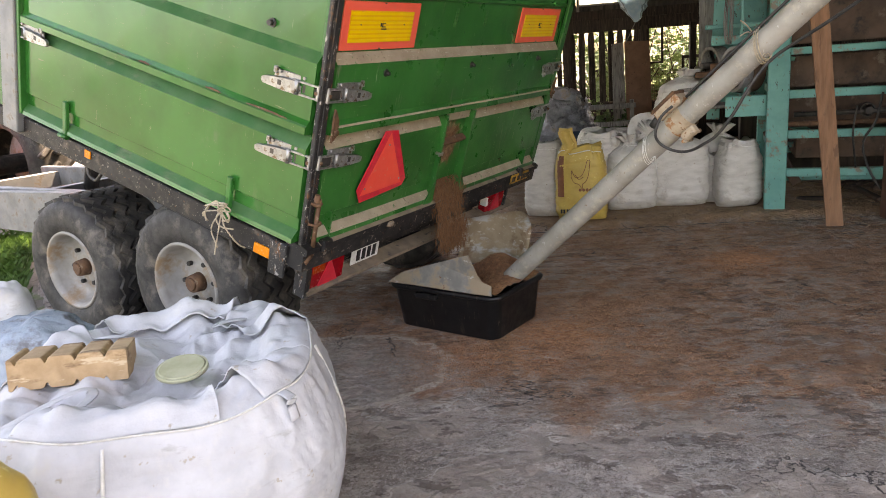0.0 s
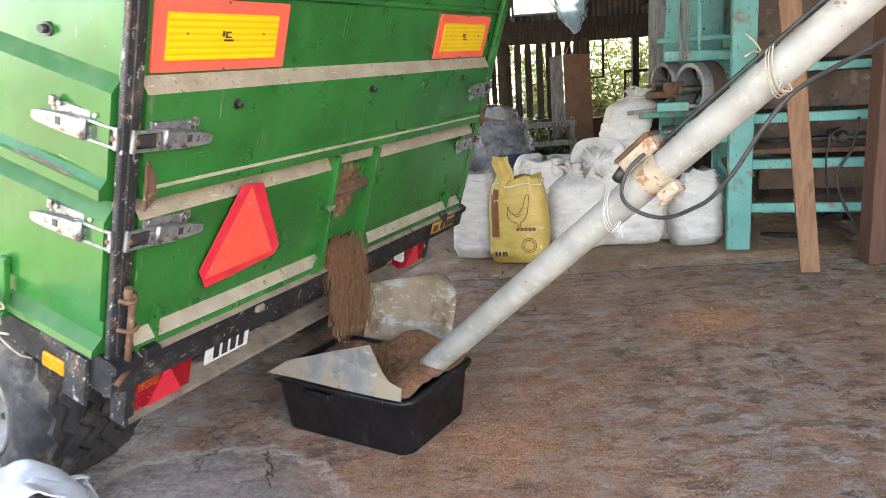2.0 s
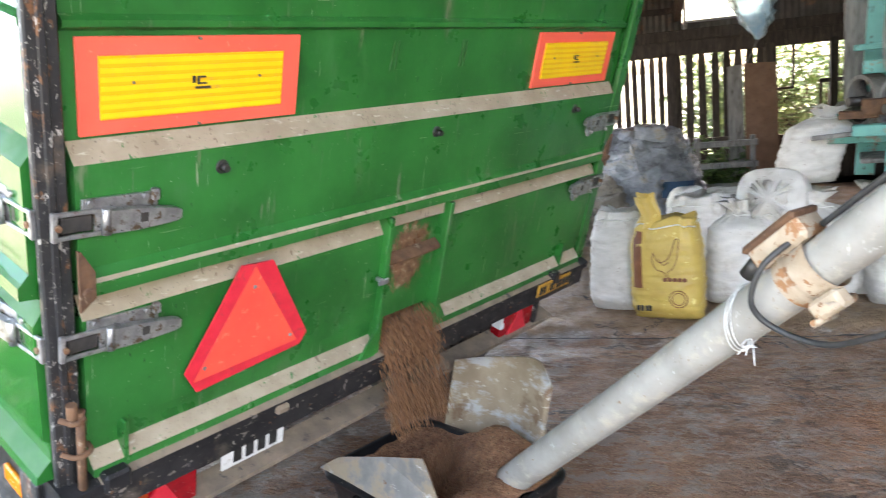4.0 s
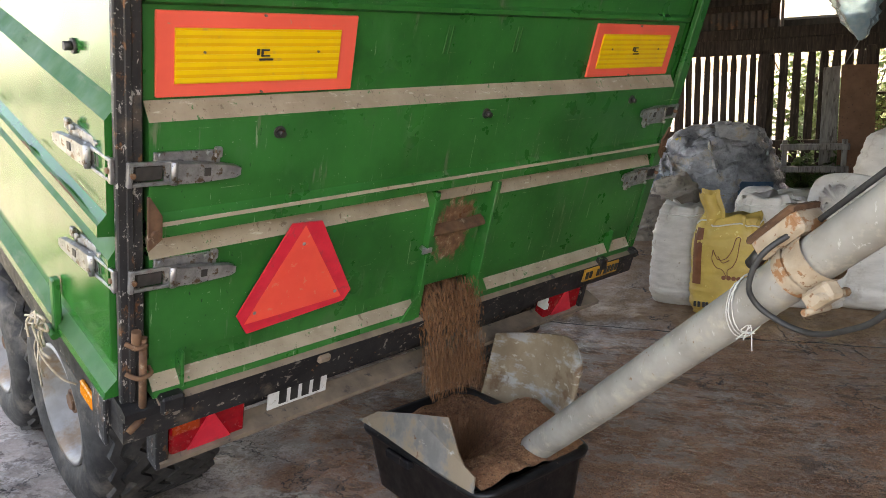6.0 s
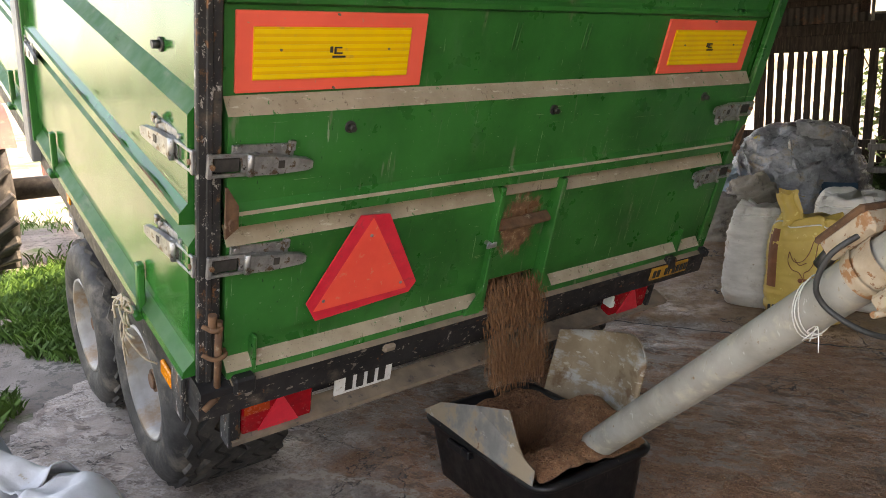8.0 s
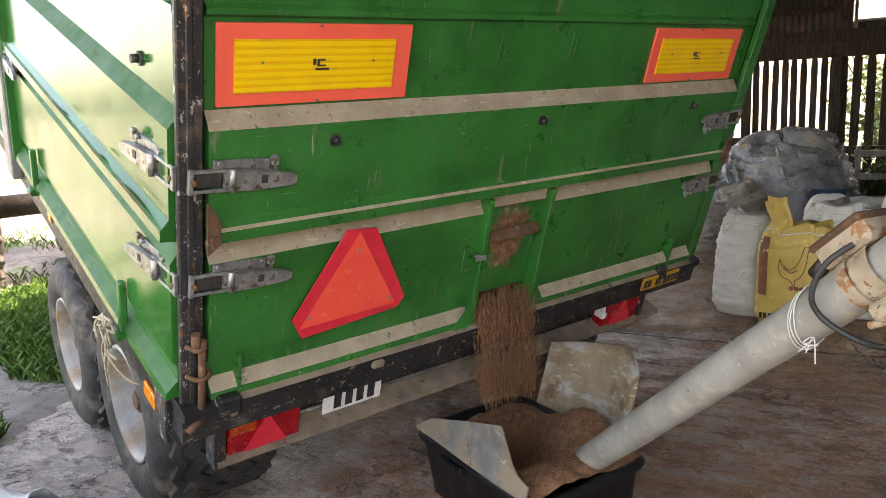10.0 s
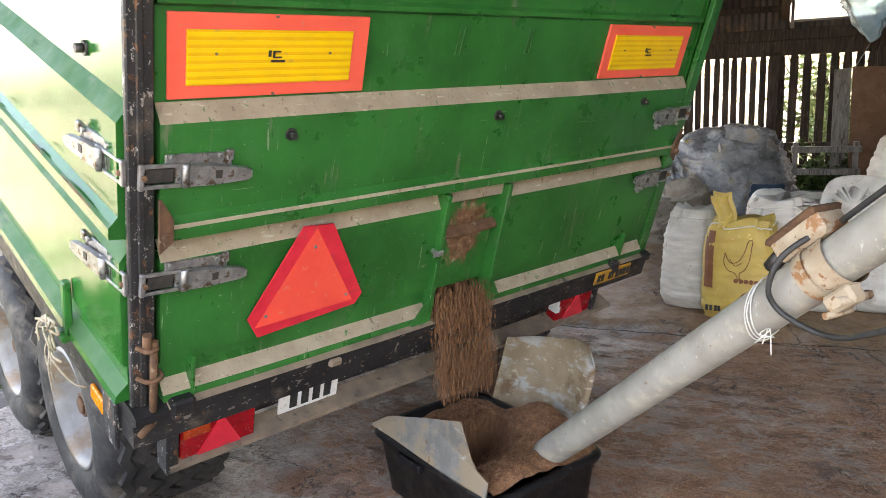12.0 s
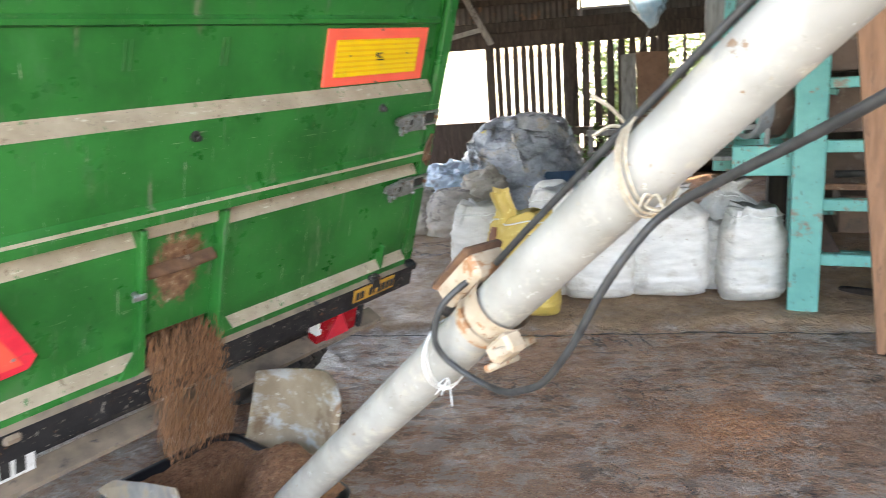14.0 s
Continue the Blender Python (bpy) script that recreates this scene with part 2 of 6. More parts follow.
M_PLANK = surface("raw_sawn_plank", (0.19, 0.088, 0.042), (0.27, 0.13, 0.066), 5, (0.6, 0.8), stretch=(7, 7, 0.7), marks=(((0.15, 0.07, 0.035), 9, 0.62, 0.1, (3, 3, 0.5)),), bump=0.3, bump_scale=22)
M_POSTBROWN = surface("brown_post_wood", (0.085, 0.035, 0.022), (0.13, 0.055, 0.033), 6, (0.6, 0.8), stretch=(6, 6, 0.6), bump=0.4, bump_scale=22)
M_TURQ = surface("turquoise_paint", (0.075, 0.30, 0.26), (0.11, 0.37, 0.32), 5, (0.45, 0.7), marks=(((0.05, 0.055, 0.05), 34, 0.68, 0.04, (1, 1, 0.4)), ((0.20, 0.16, 0.12), 9, 0.60, 0.14, ONE)), bump=0.3, bump_scale=30)
M_MACHINE = surface("machine_wood_panel", (0.062, 0.036, 0.024), (0.110, 0.067, 0.045), 5, (0.65, 0.85), marks=(((0.17, 0.14, 0.11), 9, 0.60, 0.2, ONE), ((0.03, 0.022, 0.018), 7, 0.58, 0.2, ONE)), bump=0.3)
M_ROOF = surface("dark_corrugated_iron", (0.038, 0.031, 0.028), (0.075, 0.060, 0.052), 3, (0.6, 0.8), 0.1, marks=(((0.15, 0.08, 0.045), 5, 0.58, 0.15, ONE),), bump=0.3)
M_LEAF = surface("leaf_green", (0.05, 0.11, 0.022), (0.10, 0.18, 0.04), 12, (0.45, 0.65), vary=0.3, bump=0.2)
# leaf green lightened so its colour carries the sun shining through the leaves
M_HEDGE = surface("hedge_leaf_painted_sunlit", (0.10, 0.17, 0.05), (0.17, 0.25, 0.09), 12, (0.4, 0.6), vary=0.3, bump=0.2)
M_GRASS = surface("grass_blades", (0.028, 0.085, 0.010), (0.065, 0.150, 0.020), 4, (0.5, 0.7), bump=0.0)
M_GRAIN = surface("feed_meal", (0.18, 0.076, 0.036), (0.30, 0.142, 0.070), 30, (0.8, 0.95), marks=(((0.36, 0.24, 0.13), 140, 0.62, 0.06, ONE), ((0.07, 0.032, 0.016), 110, 0.60, 0.08, ONE)), bump=1.0, bump_scale=160, depth=0.006)
M_PELLET = surface("feed_pellets", (0.115, 0.048, 0.020), (0.235, 0.112, 0.050), 60, (0.7, 0.9), bump=0.0)
M_SPILL = surface("pale_feed_pellets", (0.26, 0.11, 0.055), (0.52, 0.27, 0.14), 45, (0.7, 0.9), bump=0.0)
M_STRAW = surface("straw", (0.30, 0.20, 0.10), (0.40, 0.29, 0.16), 30, (0.7, 0.9), bump=0.0)
M_CARDBOARD = surface("cardboard", (0.36, 0.23, 0.125), (0.48, 0.32, 0.185), 12, (0.7, 0.9), marks=(((0.22, 0.13, 0.07), 9, 0.58, 0.12, (0.4, 1, 1)), ((0.55, 0.42, 0.28), 30, 0.66, 0.08, (0.2, 1, 1))), bump=0.3)
M_JAR = surface("cloudy_plastic_lid", (0.36, 0.35, 0.22), (0.46, 0.45, 0.31), 12, (0.3, 0.45), bump=0.1)
M_TRACTOR = surface("red_tractor_paint", (0.28, 0.025, 0.02), (0.36, 0.035, 0.025), 8, (0.35, 0.6), marks=(((0.10, 0.07, 0.05), 10, 0.56, 0.2, ONE),), bump=0.2)
M_IRON = surface("greasy_dark_iron", (0.03, 0.03, 0.03), (0.07, 0.065, 0.06), 14, (0.4, 0.6), 0.5, bump=0.3)
M_WALL = surface("dark_plank_wall", (0.035, 0.026, 0.02), (0.075, 0.056, 0.043), 3, (0.75, 0.9), stretch=(4, 4, 0.5), bump=0.4)


M_BLUE.node_tree.nodes["Principled BSDF"].inputs["Transmission Weight"].default_value = 0.55


def floor_material():
    """Rough trowelled concrete, brown with feed dust over a wide patch, bare and grey elsewhere, earth at the back."""
    m = bpy.data.materials.new("rough_concrete")
    m.use_nodes = True
    nt = m.node_tree
    b = nt.nodes["Principled BSDF"]
    co = nt.nodes.new("ShaderNodeTexCoord")
    sep = nt.nodes.new("ShaderNodeSeparateXYZ")
    nt.links.new(co.outputs["Object"], sep.inputs[0])

    def calc(op, a, b_=0.0):
        n = nt.nodes.new("ShaderNodeMath")
        n.operation = op
        for sock, v in zip(n.inputs, (a, b_)):
            if isinstance(v, (int, float)):
                sock.default_value = v
            else:
                nt.links.new(v, sock)
        return n.outputs[0]

    def step(v, lo, hi, a=0.0, z=1.0):
        n = nt.nodes.new("ShaderNodeMapRange")
        n.interpolation_type = "SMOOTHSTEP"
        for sock, q in zip(n.inputs[1:5], (lo, hi, a, z)):
            sock.default_value = q
        nt.links.new(v, n.inputs[0])
        return n.outputs[0]

    def ridge(scale, width, stretch=(1, 1, 1), distort=0.0):
        n = tex(nt, scale, 7, 0.62, stretch, distort)
        return step(calc("ABSOLUTE", calc("SUBTRACT", n, 0.5)), 0.0, width, 1.0, 0.0)

    grey = ramp(nt, tex(nt, 2.2, 9, 0.72), ((0.38, (0.29, 0.262, 0.236)), (0.50, (0.48, 0.44, 0.40)), (0.62, (0.64, 0.59, 0.54))))
    pits = step(tex(nt, 34, 7, 0.75, (1, 1.15, 1)), 0.52, 0.58, 0.0, 0.85)
    grey = mix(nt, pits, grey, (0.19, 0.168, 0.154))
    grey = mix(nt, step(tex(nt, 75, 6, 0.75), 0.53, 0.57, 0.0, 0.75), grey, (0.17, 0.152, 0.142))
    grey = mix(nt, step(tex(nt, 55, 6, 0.75), 0.52, 0.57, 0.0, 0.85), grey, (0.64, 0.59, 0.54))
    pale = ridge(4.0, 0.022, (1, 1.3, 1), 0.15)
    grey = mix(nt, calc("MULTIPLY", pale, step(tex(nt, 1.3, 4, 0.6), 0.42, 0.62)), grey, (0.50, 0.475, 0.45))
    grey = mix(nt, step(tex(nt, 1.1, 6, 0.65), 0.60, 0.68, 0.0, 0.7), grey, (0.11, 0.096, 0.086))
    skin_n = tex(nt, 2.6, 10, 0.60, (1, 1.25, 1), 0.1)
    skin = step(skin_n, 0.505, 0.525)
    smooth_grey = ramp(nt, tex(nt, 5, 7, 0.6), ((0.38, (0.29, 0.256, 0.228)), (0.62, (0.44, 0.393, 0.350))))
    smooth_grey = mix(nt, step(tex(nt, 90, 4, 0.6), 0.60, 0.66, 0.0, 0.6), smooth_grey, (0.12, 0.10, 0.09))
    grey = mix(nt, calc("MULTIPLY", skin, 0.80), grey, smooth_grey)
    lip = step(calc("ABSOLUTE", calc("SUBTRACT", skin_n, 0.503)), 0.004, 0.020, 1.0, 0.0)
    lip = calc("MULTIPLY", lip, step(tex(nt, 3.1, 4, 0.6), 0.44, 0.56, 0.1, 0.95))
    grey = mix(nt, lip, grey, (0.66, 0.62, 0.58))
    dust = ramp(nt, tex(nt, 6, 8, 0.68), ((0.38, (0.255, 0.122, 0.072)), (0.62, (0.43, 0.228, 0.136))))
    dust = mix(nt, step(tex(nt, 130, 3, 0.6), 0.57, 0.64, 0.0, 0.8), dust, (0.58, 0.38, 0.21))
    dust = mix(nt, step(tex(nt, 95, 3, 0.6), 0.58, 0.64, 0.0, 0.7), dust, (0.085, 0.045, 0.028))
    dx = calc("MULTIPLY", calc("SUBTRACT", sep.outputs[0], 1.7), 0.43)
    dy = calc("MULTIPLY", calc("SUBTRACT", sep.outputs[1], 4.75), 0.62)
    r2 = calc("ADD", calc("MULTIPLY", dx, dx), calc("MULTIPLY", dy, dy))
    edge = calc("ADD", r2, calc("MULTIPLY", calc("SUBTRACT", tex(nt, 2.6, 8, 0.72), 0.5), 3.0))
    inside = step(edge, 0.95, 1.65, 0.98, 0.20)
    bare = step(tex(nt, 6.5, 10, 0.72, (1, 1.3, 1), 0.1), 0.515, 0.54)
    bare = calc("MULTIPLY", bare, step(tex(nt, 0.8, 3, 0.5), 0.44, 0.58, 0.0, 0.45))
    f = calc("MULTIPLY", inside, calc("SUBTRACT", 1.0, bare))
    dust = mix(nt, calc("MULTIPLY", lip, 0.45), dust, (0.46, 0.36, 0.27))
    col = mix(nt, f, grey, dust)
    chip_n = tex(nt, 7, 9, 0.68, (0.8, 1.6, 1), 0.35)
    patchy = step(tex(nt, 1.1, 4, 0.6), 0.46, 0.54, 0.0, 1.0)
    chips = calc("MULTIPLY", step(chip_n, 0.530, 0.540), patchy)
    col = mix(nt, calc("MULTIPLY", chips, 0.65), col, mix(nt, tex(nt, 40, 5, 0.7), (0.27, 0.215, 0.175), (0.44, 0.37, 0.315)))
    rims = calc("MULTIPLY", step(calc("ABSOLUTE", calc("SUBTRACT", chip_n, 0.531)), 0.002, 0.009, 1.0, 0.0), step(tex(nt, 1.7, 4, 0.6), 0.44, 0.54, 0.1, 1.0))
    col = mix(nt, calc("MULTIPLY", rims, 0.75), col, (0.60, 0.51, 0.44))
    holes = calc("MULTIPLY", step(chip_n, 0.452, 0.440), step(tex(nt, 1.6, 4, 0.6), 0.42, 0.56, 0.2, 0.95))
    col = mix(nt, calc("MULTIPLY", holes, 0.7), col, (0.105, 0.072, 0.056))
    px = calc("MULTIPLY", calc("ADD", sep.outputs[0], 0.55), 1 / 0.54)
    py = calc("MULTIPLY", calc("SUBTRACT", sep.outputs[1], 3.54), 1 / 0.47)
    pr = calc("SQRT", calc("ADD", calc("MULTIPLY", px, px), calc("MULTIPLY", py, py)))
    pr = calc("ADD", pr, calc("MULTIPLY", calc("SUBTRACT", tex(nt, 7, 7, 0.65), 0.5), 0.42))
    worn = ramp(nt, tex(nt, 30, 8, 0.75), ((0.42, (0.20, 0.165, 0.145)), (0.60, (0.46, 0.385, 0.325))))
    col = mix(nt, step(pr, 0.95, 1.0, 0.55, 0.0), col, worn)
    brim = calc("MULTIPLY", step(calc("ABSOLUTE", calc("SUBTRACT", pr, 1.03)), 0.03, 0.08, 0.95, 0.0), step(tex(nt, 24, 6, 0.7), 0.42, 0.52, 0.2, 1.0))
    col = mix(nt, brim, col, (0.56, 0.48, 0.40))
    earth = ramp(nt, tex(nt, 9, 8, 0.7), ((0.34, (0.24, 0.145, 0.088)), (0.66, (0.42, 0.27, 0.165))))
    back = calc("ADD", sep.outputs[1], calc("MULTIPLY", calc("SUBTRACT", tex(nt, 4, 5, 0.6), 0.5), 0.35))
    fb = step(back, 6.42, 6.52)
    col = mix(nt, fb, col, earth)
    crack = calc("MULTIPLY", ridge(0.8, 0.006, ONE, 0.5), step(tex(nt, 0.7, 2, 0.5, (1, 1.3, 1)), 0.50, 0.56))
    joint = step(calc("ABSOLUTE", calc("SUBTRACT", calc("ADD", sep.outputs[1], calc("MULTIPLY", tex(nt, 3, 6, 0.6), 0.10)), 6.46)), 0.004, 0.012, 1.0, 0.0)
    col = mix(nt, calc("MAXIMUM", crack, joint), col, (0.05, 0.045, 0.043))
    nt.links.new(col, b.inputs["Base Color"])
    nt.links.new(step(tex(nt, 4, 7, 0.7), 0.40, 0.60, 0.42, 0.85), b.inputs["Roughness"])
    b.inputs["Specular IOR Level"].default_value = 0.45
    h = calc("ADD", calc("MULTIPLY", tex(nt, 14, 10, 0.76, (1, 1.2, 1), 0.1), 1.0), calc("MULTIPLY", tex(nt, 70, 5, 0.7), 0.22))
    h = calc("MULTIPLY", h, step(skin_n, 0.500, 0.53, 1.0, 0.35))
    h = calc("ADD", h, calc("MULTIPLY", pale, 0.25))
    h = calc("ADD", h, calc("ADD", calc("MULTIPLY", skin, 0.42), calc("MULTIPLY", lip, 0.18)))
    h = calc("ADD", h, calc("ADD", step(pr, 0.94, 1.0, -0.35, 0.0), calc("MULTIPLY", brim, 0.15)))
    h = calc("ADD", h, calc("SUBTRACT", calc("ADD", calc("MULTIPLY", chips, 0.20), calc("MULTIPLY", rims, 0.12)), calc("MULTIPLY", holes, 0.25)))
    h = calc("SUBTRACT", h, calc("MULTIPLY", calc("MAXIMUM", crack, joint), 0.6))
    bp = nt.nodes.new("ShaderNodeBump")
    bp.inputs["Strength"].default_value, bp.inputs["Distance"].default_value = 1.0, 0.04
    nt.links.new(h, bp.inputs["Height"])
    nt.links.new(bp.outputs[0], b.inputs["Normal"])
    return m


M_FLOOR = floor_material()
M_GROUND = surface("gravel_yard", (0.15, 0.13, 0.11), (0.27, 0.245, 0.215), 2.0, (0.8, 0.95), marks=(((0.10, 0.095, 0.08), 16, 0.55, 0.1, ONE), ((0.09, 0.14, 0.035), 0.5, 0.52, 0.12, ONE)), bump=0.7, bump_scale=40, depth=0.02)

# ---- mesh helpers ----


def part(name, bm, material, parent=None, label="", smooth=False, m=None):
    me = bpy.data.meshes.new(name)
    bm.to_mesh(me)
    bm.free()
    mats = material if isinstance(material, (list, tuple)) else [material]
    for k in mats:
        me.materials.append(k)
    if smooth:
        me.polygons.foreach_set("use_smooth", [True] * len(me.polygons))
    ob = new(name, me)
    if parent is not None:
        ob.parent = parent
    if m is not None:
        ob.matrix_local = m
    if label:
        ob["label"] = label
    return ob


def root(name, m, label, category, group=""):
    ob = new(name)
    ob.empty_display_size = 0.1
    ob.matrix_world = m
    return tagged(ob, label, category, group)


def box(bm, lo, hi, bevel=0.0, m=None, mat_index=0):
    lo, hi = Vector(lo), Vector(hi)
    r = bmesh.ops.create_cube(bm, size=1.0)
    vs = r["verts"]
    for v in vs:
        v.co = Vector((lo[i] + (v.co[i] + 0.5) * (hi[i] - lo[i]) for i in range(3)))
    fs = {f for v in vs for f in v.link_faces}
    for f in fs:
        f.material_index = mat_index
    if bevel:
        es = list({e for v in vs for e in v.link_edges})
        res = bmesh.ops.bevel(bm, geom=es, offset=bevel, segments=1, affect="EDGES", profile=0.5)
        vs = list({v for f in res["faces"] for v in f.verts} | {v for v in vs if v.is_valid})
        for f in res["faces"]:
            f.material_index = mat_index
    if m is not None:
        bmesh.ops.transform(bm, matrix=m, verts=[v for v in vs if v.is_valid])
    return vs


def rod(bm, p0, p1, r0, r1=None, n=14, mat_index=0, caps=True):
    r1 = r0 if r1 is None else r1
    p0, p1 = Vector(p0), Vector(p1)
    q = (p1 - p0).to_track_quat("Z", "Y")
    rings = []
    for p, r in ((p0, r0), (p1, r1)):
        rings.append([bm.verts.new(p + q @ Vector((r * math.cos(2 * math.pi * k / n), r * math.sin(2 * math.pi * k / n), 0))) for k in range(n)])
    for k in range(n):
        f = bm.faces.new((rings[0][k], rings[0][(k + 1) % n], rings[1][(k + 1) % n], rings[1][k]))
        f.smooth, f.material_index = True, mat_index
    if caps:
        bm.faces.new(rings[0][::-1]).material_index = mat_index
        bm.faces.new(rings[1]).material_index = mat_index


def smooth_path(pts, per=6):
    pts = [Vector(p) for p in pts]
    ext = [pts[0] * 2 - pts[1]] + pts + [pts[-1] * 2 - pts[-2]]
    out = []
    for i in range(1, len(ext) - 2):
        a, b, c, d = ext[i - 1:i + 3]
        for k in range(per):
            t = k / per
            out.append(0.5 * ((2 * b) + (c - a) * t + (2 * a - 5 * b + 4 * c - d) * t * t + (3 * b - a - 3 * c + d) * t ** 3))
    return out + [pts[-1]]


def tube(bm, pts, r, n=8, per=6, flat=1.0):
    pts = smooth_path(pts, per)
    rings = []
    for i, p in enumerate(pts):
        d = (pts[min(i + 1, len(pts) - 1)] - pts[max(i - 1, 0)]).normalized()
        q = d.to_track_quat("Z", "Y")
        rings.append([bm.verts.new(p + q @ Vector((r * math.cos(2 * math.pi * k / n), r * flat * math.sin(2 * math.pi * k / n), 0))) for k in range(n)])
    for a, b in zip(rings, rings[1:]):
        for k in range(n):
            bm.faces.new((a[k], a[(k + 1) % n], b[(k + 1) % n], b[k])).smooth = True
    bm.faces.new(rings[0][::-1])
    bm.faces.new(rings[-1])


def sheet(bm, fn, nu, nv, wrap=False, smooth=True, mat_index=0):
    g = [[bm.verts.new(fn(i / (nu if wrap else nu - 1), j / (nv - 1))) for j in range(nv)] for i in range(nu)]
    for i in range(nu if wrap else nu - 1):
        for j in range(nv - 1):
            f = bm.faces.new((g[i][j], g[(i + 1) % nu][j], g[(i + 1) % nu][j + 1], g[i][j + 1]))
            f.smooth, f.material_index = smooth, mat_index
    return g


def slab(bm, poly, thick, mat_index=0):
    """A flat plate from a polygon in space, thickened along its normal."""
    poly = [Vector(p) for p in poly]
    n = (poly[1] - poly[0]).cross(poly[2] - poly[0]).normalized() * thick
    a = [bm.verts.new(p) for p in poly]
    b = [bm.verts.new(p - n) for p in poly]
    bm.faces.new(a).material_index = mat_index
    bm.faces.new(b[::-1]).material_index = mat_index
    for k in range(len(a)):
        j = (k + 1) % len(a)
        bm.faces.new((a[j], a[k], b[k], b[j])).material_index = mat_index


def nz(x, y, z):
    return noise.noise(Vector((x, y, z)))


def fold(x, y, z):
    return 1 - 2 * abs(nz(x, y, z))


def seeds(bm, places, length, width, upright=False, rnd=None):
    """Small pointed grains, six triangles each."""
    for p in places:
        d = Vector((rnd.uniform(-0.18, 0.18), rnd.uniform(-0.18, 0.18), 1)) if upright else Vector((rnd.uniform(-1, 1), rnd.uniform(-1, 1), rnd.uniform(-0.25, 0.25)))
        q = d.to_track_quat("Z", "Y")
        ln, w = length * rnd.uniform(0.6, 1.3), width * rnd.uniform(0.7, 1.3)
        e = [bm.verts.new(Vector(p) + q @ Vector((0, 0, s * ln / 2))) for s in (-1, 1)]
        mid = [bm.verts.new(Vector(p) + q @ Vector((w / 2 * math.cos(a), w / 2 * math.sin(a), 0))) for a in (0, 2.1, 4.2)]
        for k in range(3):
            bm.faces.new((mid[k], mid[(k + 1) % 3], e[1]))
            bm.faces.new((mid[(k + 1) % 3], mid[k], e[0]))


# ---- ground, floor ----
bm = bmesh.new()
S = 400.0
vs = [bm.verts.new((x, y, -0.035)) for x, y in ((-S, -S), (S, -S), (S, S), (-S, S))]
bm.faces.new(vs)
tagged(part("ground", bm, M_GROUND), "grey gravel yard with tufts of grass round the shed", "ground", kind="structure")


def floor_z(x, y):
    z = 0.012 * nz(x * 0.9, y * 0.9, 3.1) + 0.006 * nz(x * 4, y * 6, 1.0)
    z += 0.0045 * fold(x * 6, y * 7, 2.0) * (0.6 + nz(x * 1.1, y * 1.1, 9)) + 0.004 * nz(x * 17, y * 25, 4.0) + 0.003 * nz(x * 34, y * 38, 6.0)
    k = min(max((y - 6.42) / 0.14, 0), 1)
    z += 0.045 * k * k * (3 - 2 * k) + 0.02 * k * nz(x * 2.2, y * 2.2, 7)
    return z - 0.002


FX0, FX1, FY0, FY1 = -6.0, 7.0, -5.0, 12.6


def spread(a, b, c, d, coarse, fine):
    """Places from a to d, close together between b and c."""
    out = list(np.arange(a, b, coarse)) + list(np.arange(b, c, fine)) + list(np.arange(c, d, coarse)) + [d]
    return [float(q) for q in out]


XS = spread(FX0, -1.2, 3.6, FX1, 0.07, 0.017)
YS = spread(FY0, 1.6, 6.9, FY1, 0.08, 0.017)


def slab_edge(y):
    """How far the concrete reaches towards the yard."""
    return min(max(-2.34 - 0.62 * (y - 3.59), -5.9), -1.95) + 0.16 * nz(0, y * 1.7, 5) + 0.08 * nz(0, y * 6, 8)


def floor_vertex(i, j):
    x, y = XS[i], YS[j]
    e = slab_edge(y)
    return (max(x, e), y, floor_z(max(x, e), y) - (0.05 if x < e else 0.0))


nx, ny = len(XS), len(YS)
floor_mesh = bpy.data.meshes.new("floor")
floor_mesh.from_pydata([floor_vertex(i, j) for i in range(nx) for j in range(ny)], [], [(i * ny + j, (i + 1) * ny + j, (i + 1) * ny + j + 1, i * ny + j + 1) for i in range(nx - 1) for j in range(ny - 1)])
floor_mesh.polygons.foreach_set("use_smooth", [True] * len(floor_mesh.polygons))
floor_mesh.materials.append(M_FLOOR)
tagged(new("floor", floor_mesh), "rough cracked concrete floor, brown with spilled feed dust", "floor", kind="structure")

# ---- farm trailer ----
# the level frame: origin under the rear corner, x across the tailgate, y forward
TM = pose(-0.646, 3.211, 0, 0, 0, 63.93)
TIP = pose(0, 0, 0.6455, 18.13, 0, 0)
trailer = root("farm_trailer", TM, "green tandem-axle tipping trailer with raised body, dusty ledges", "trailer")
WID, TOP, LEN = 2.54, 1.72, 4.35

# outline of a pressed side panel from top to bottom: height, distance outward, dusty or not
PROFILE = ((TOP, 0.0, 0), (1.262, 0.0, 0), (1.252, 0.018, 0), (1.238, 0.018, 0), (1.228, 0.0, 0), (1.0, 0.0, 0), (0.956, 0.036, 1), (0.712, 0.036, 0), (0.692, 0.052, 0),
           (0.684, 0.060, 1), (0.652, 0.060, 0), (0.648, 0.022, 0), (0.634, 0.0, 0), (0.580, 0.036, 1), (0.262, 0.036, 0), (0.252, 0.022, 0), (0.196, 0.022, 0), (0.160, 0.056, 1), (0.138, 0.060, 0))


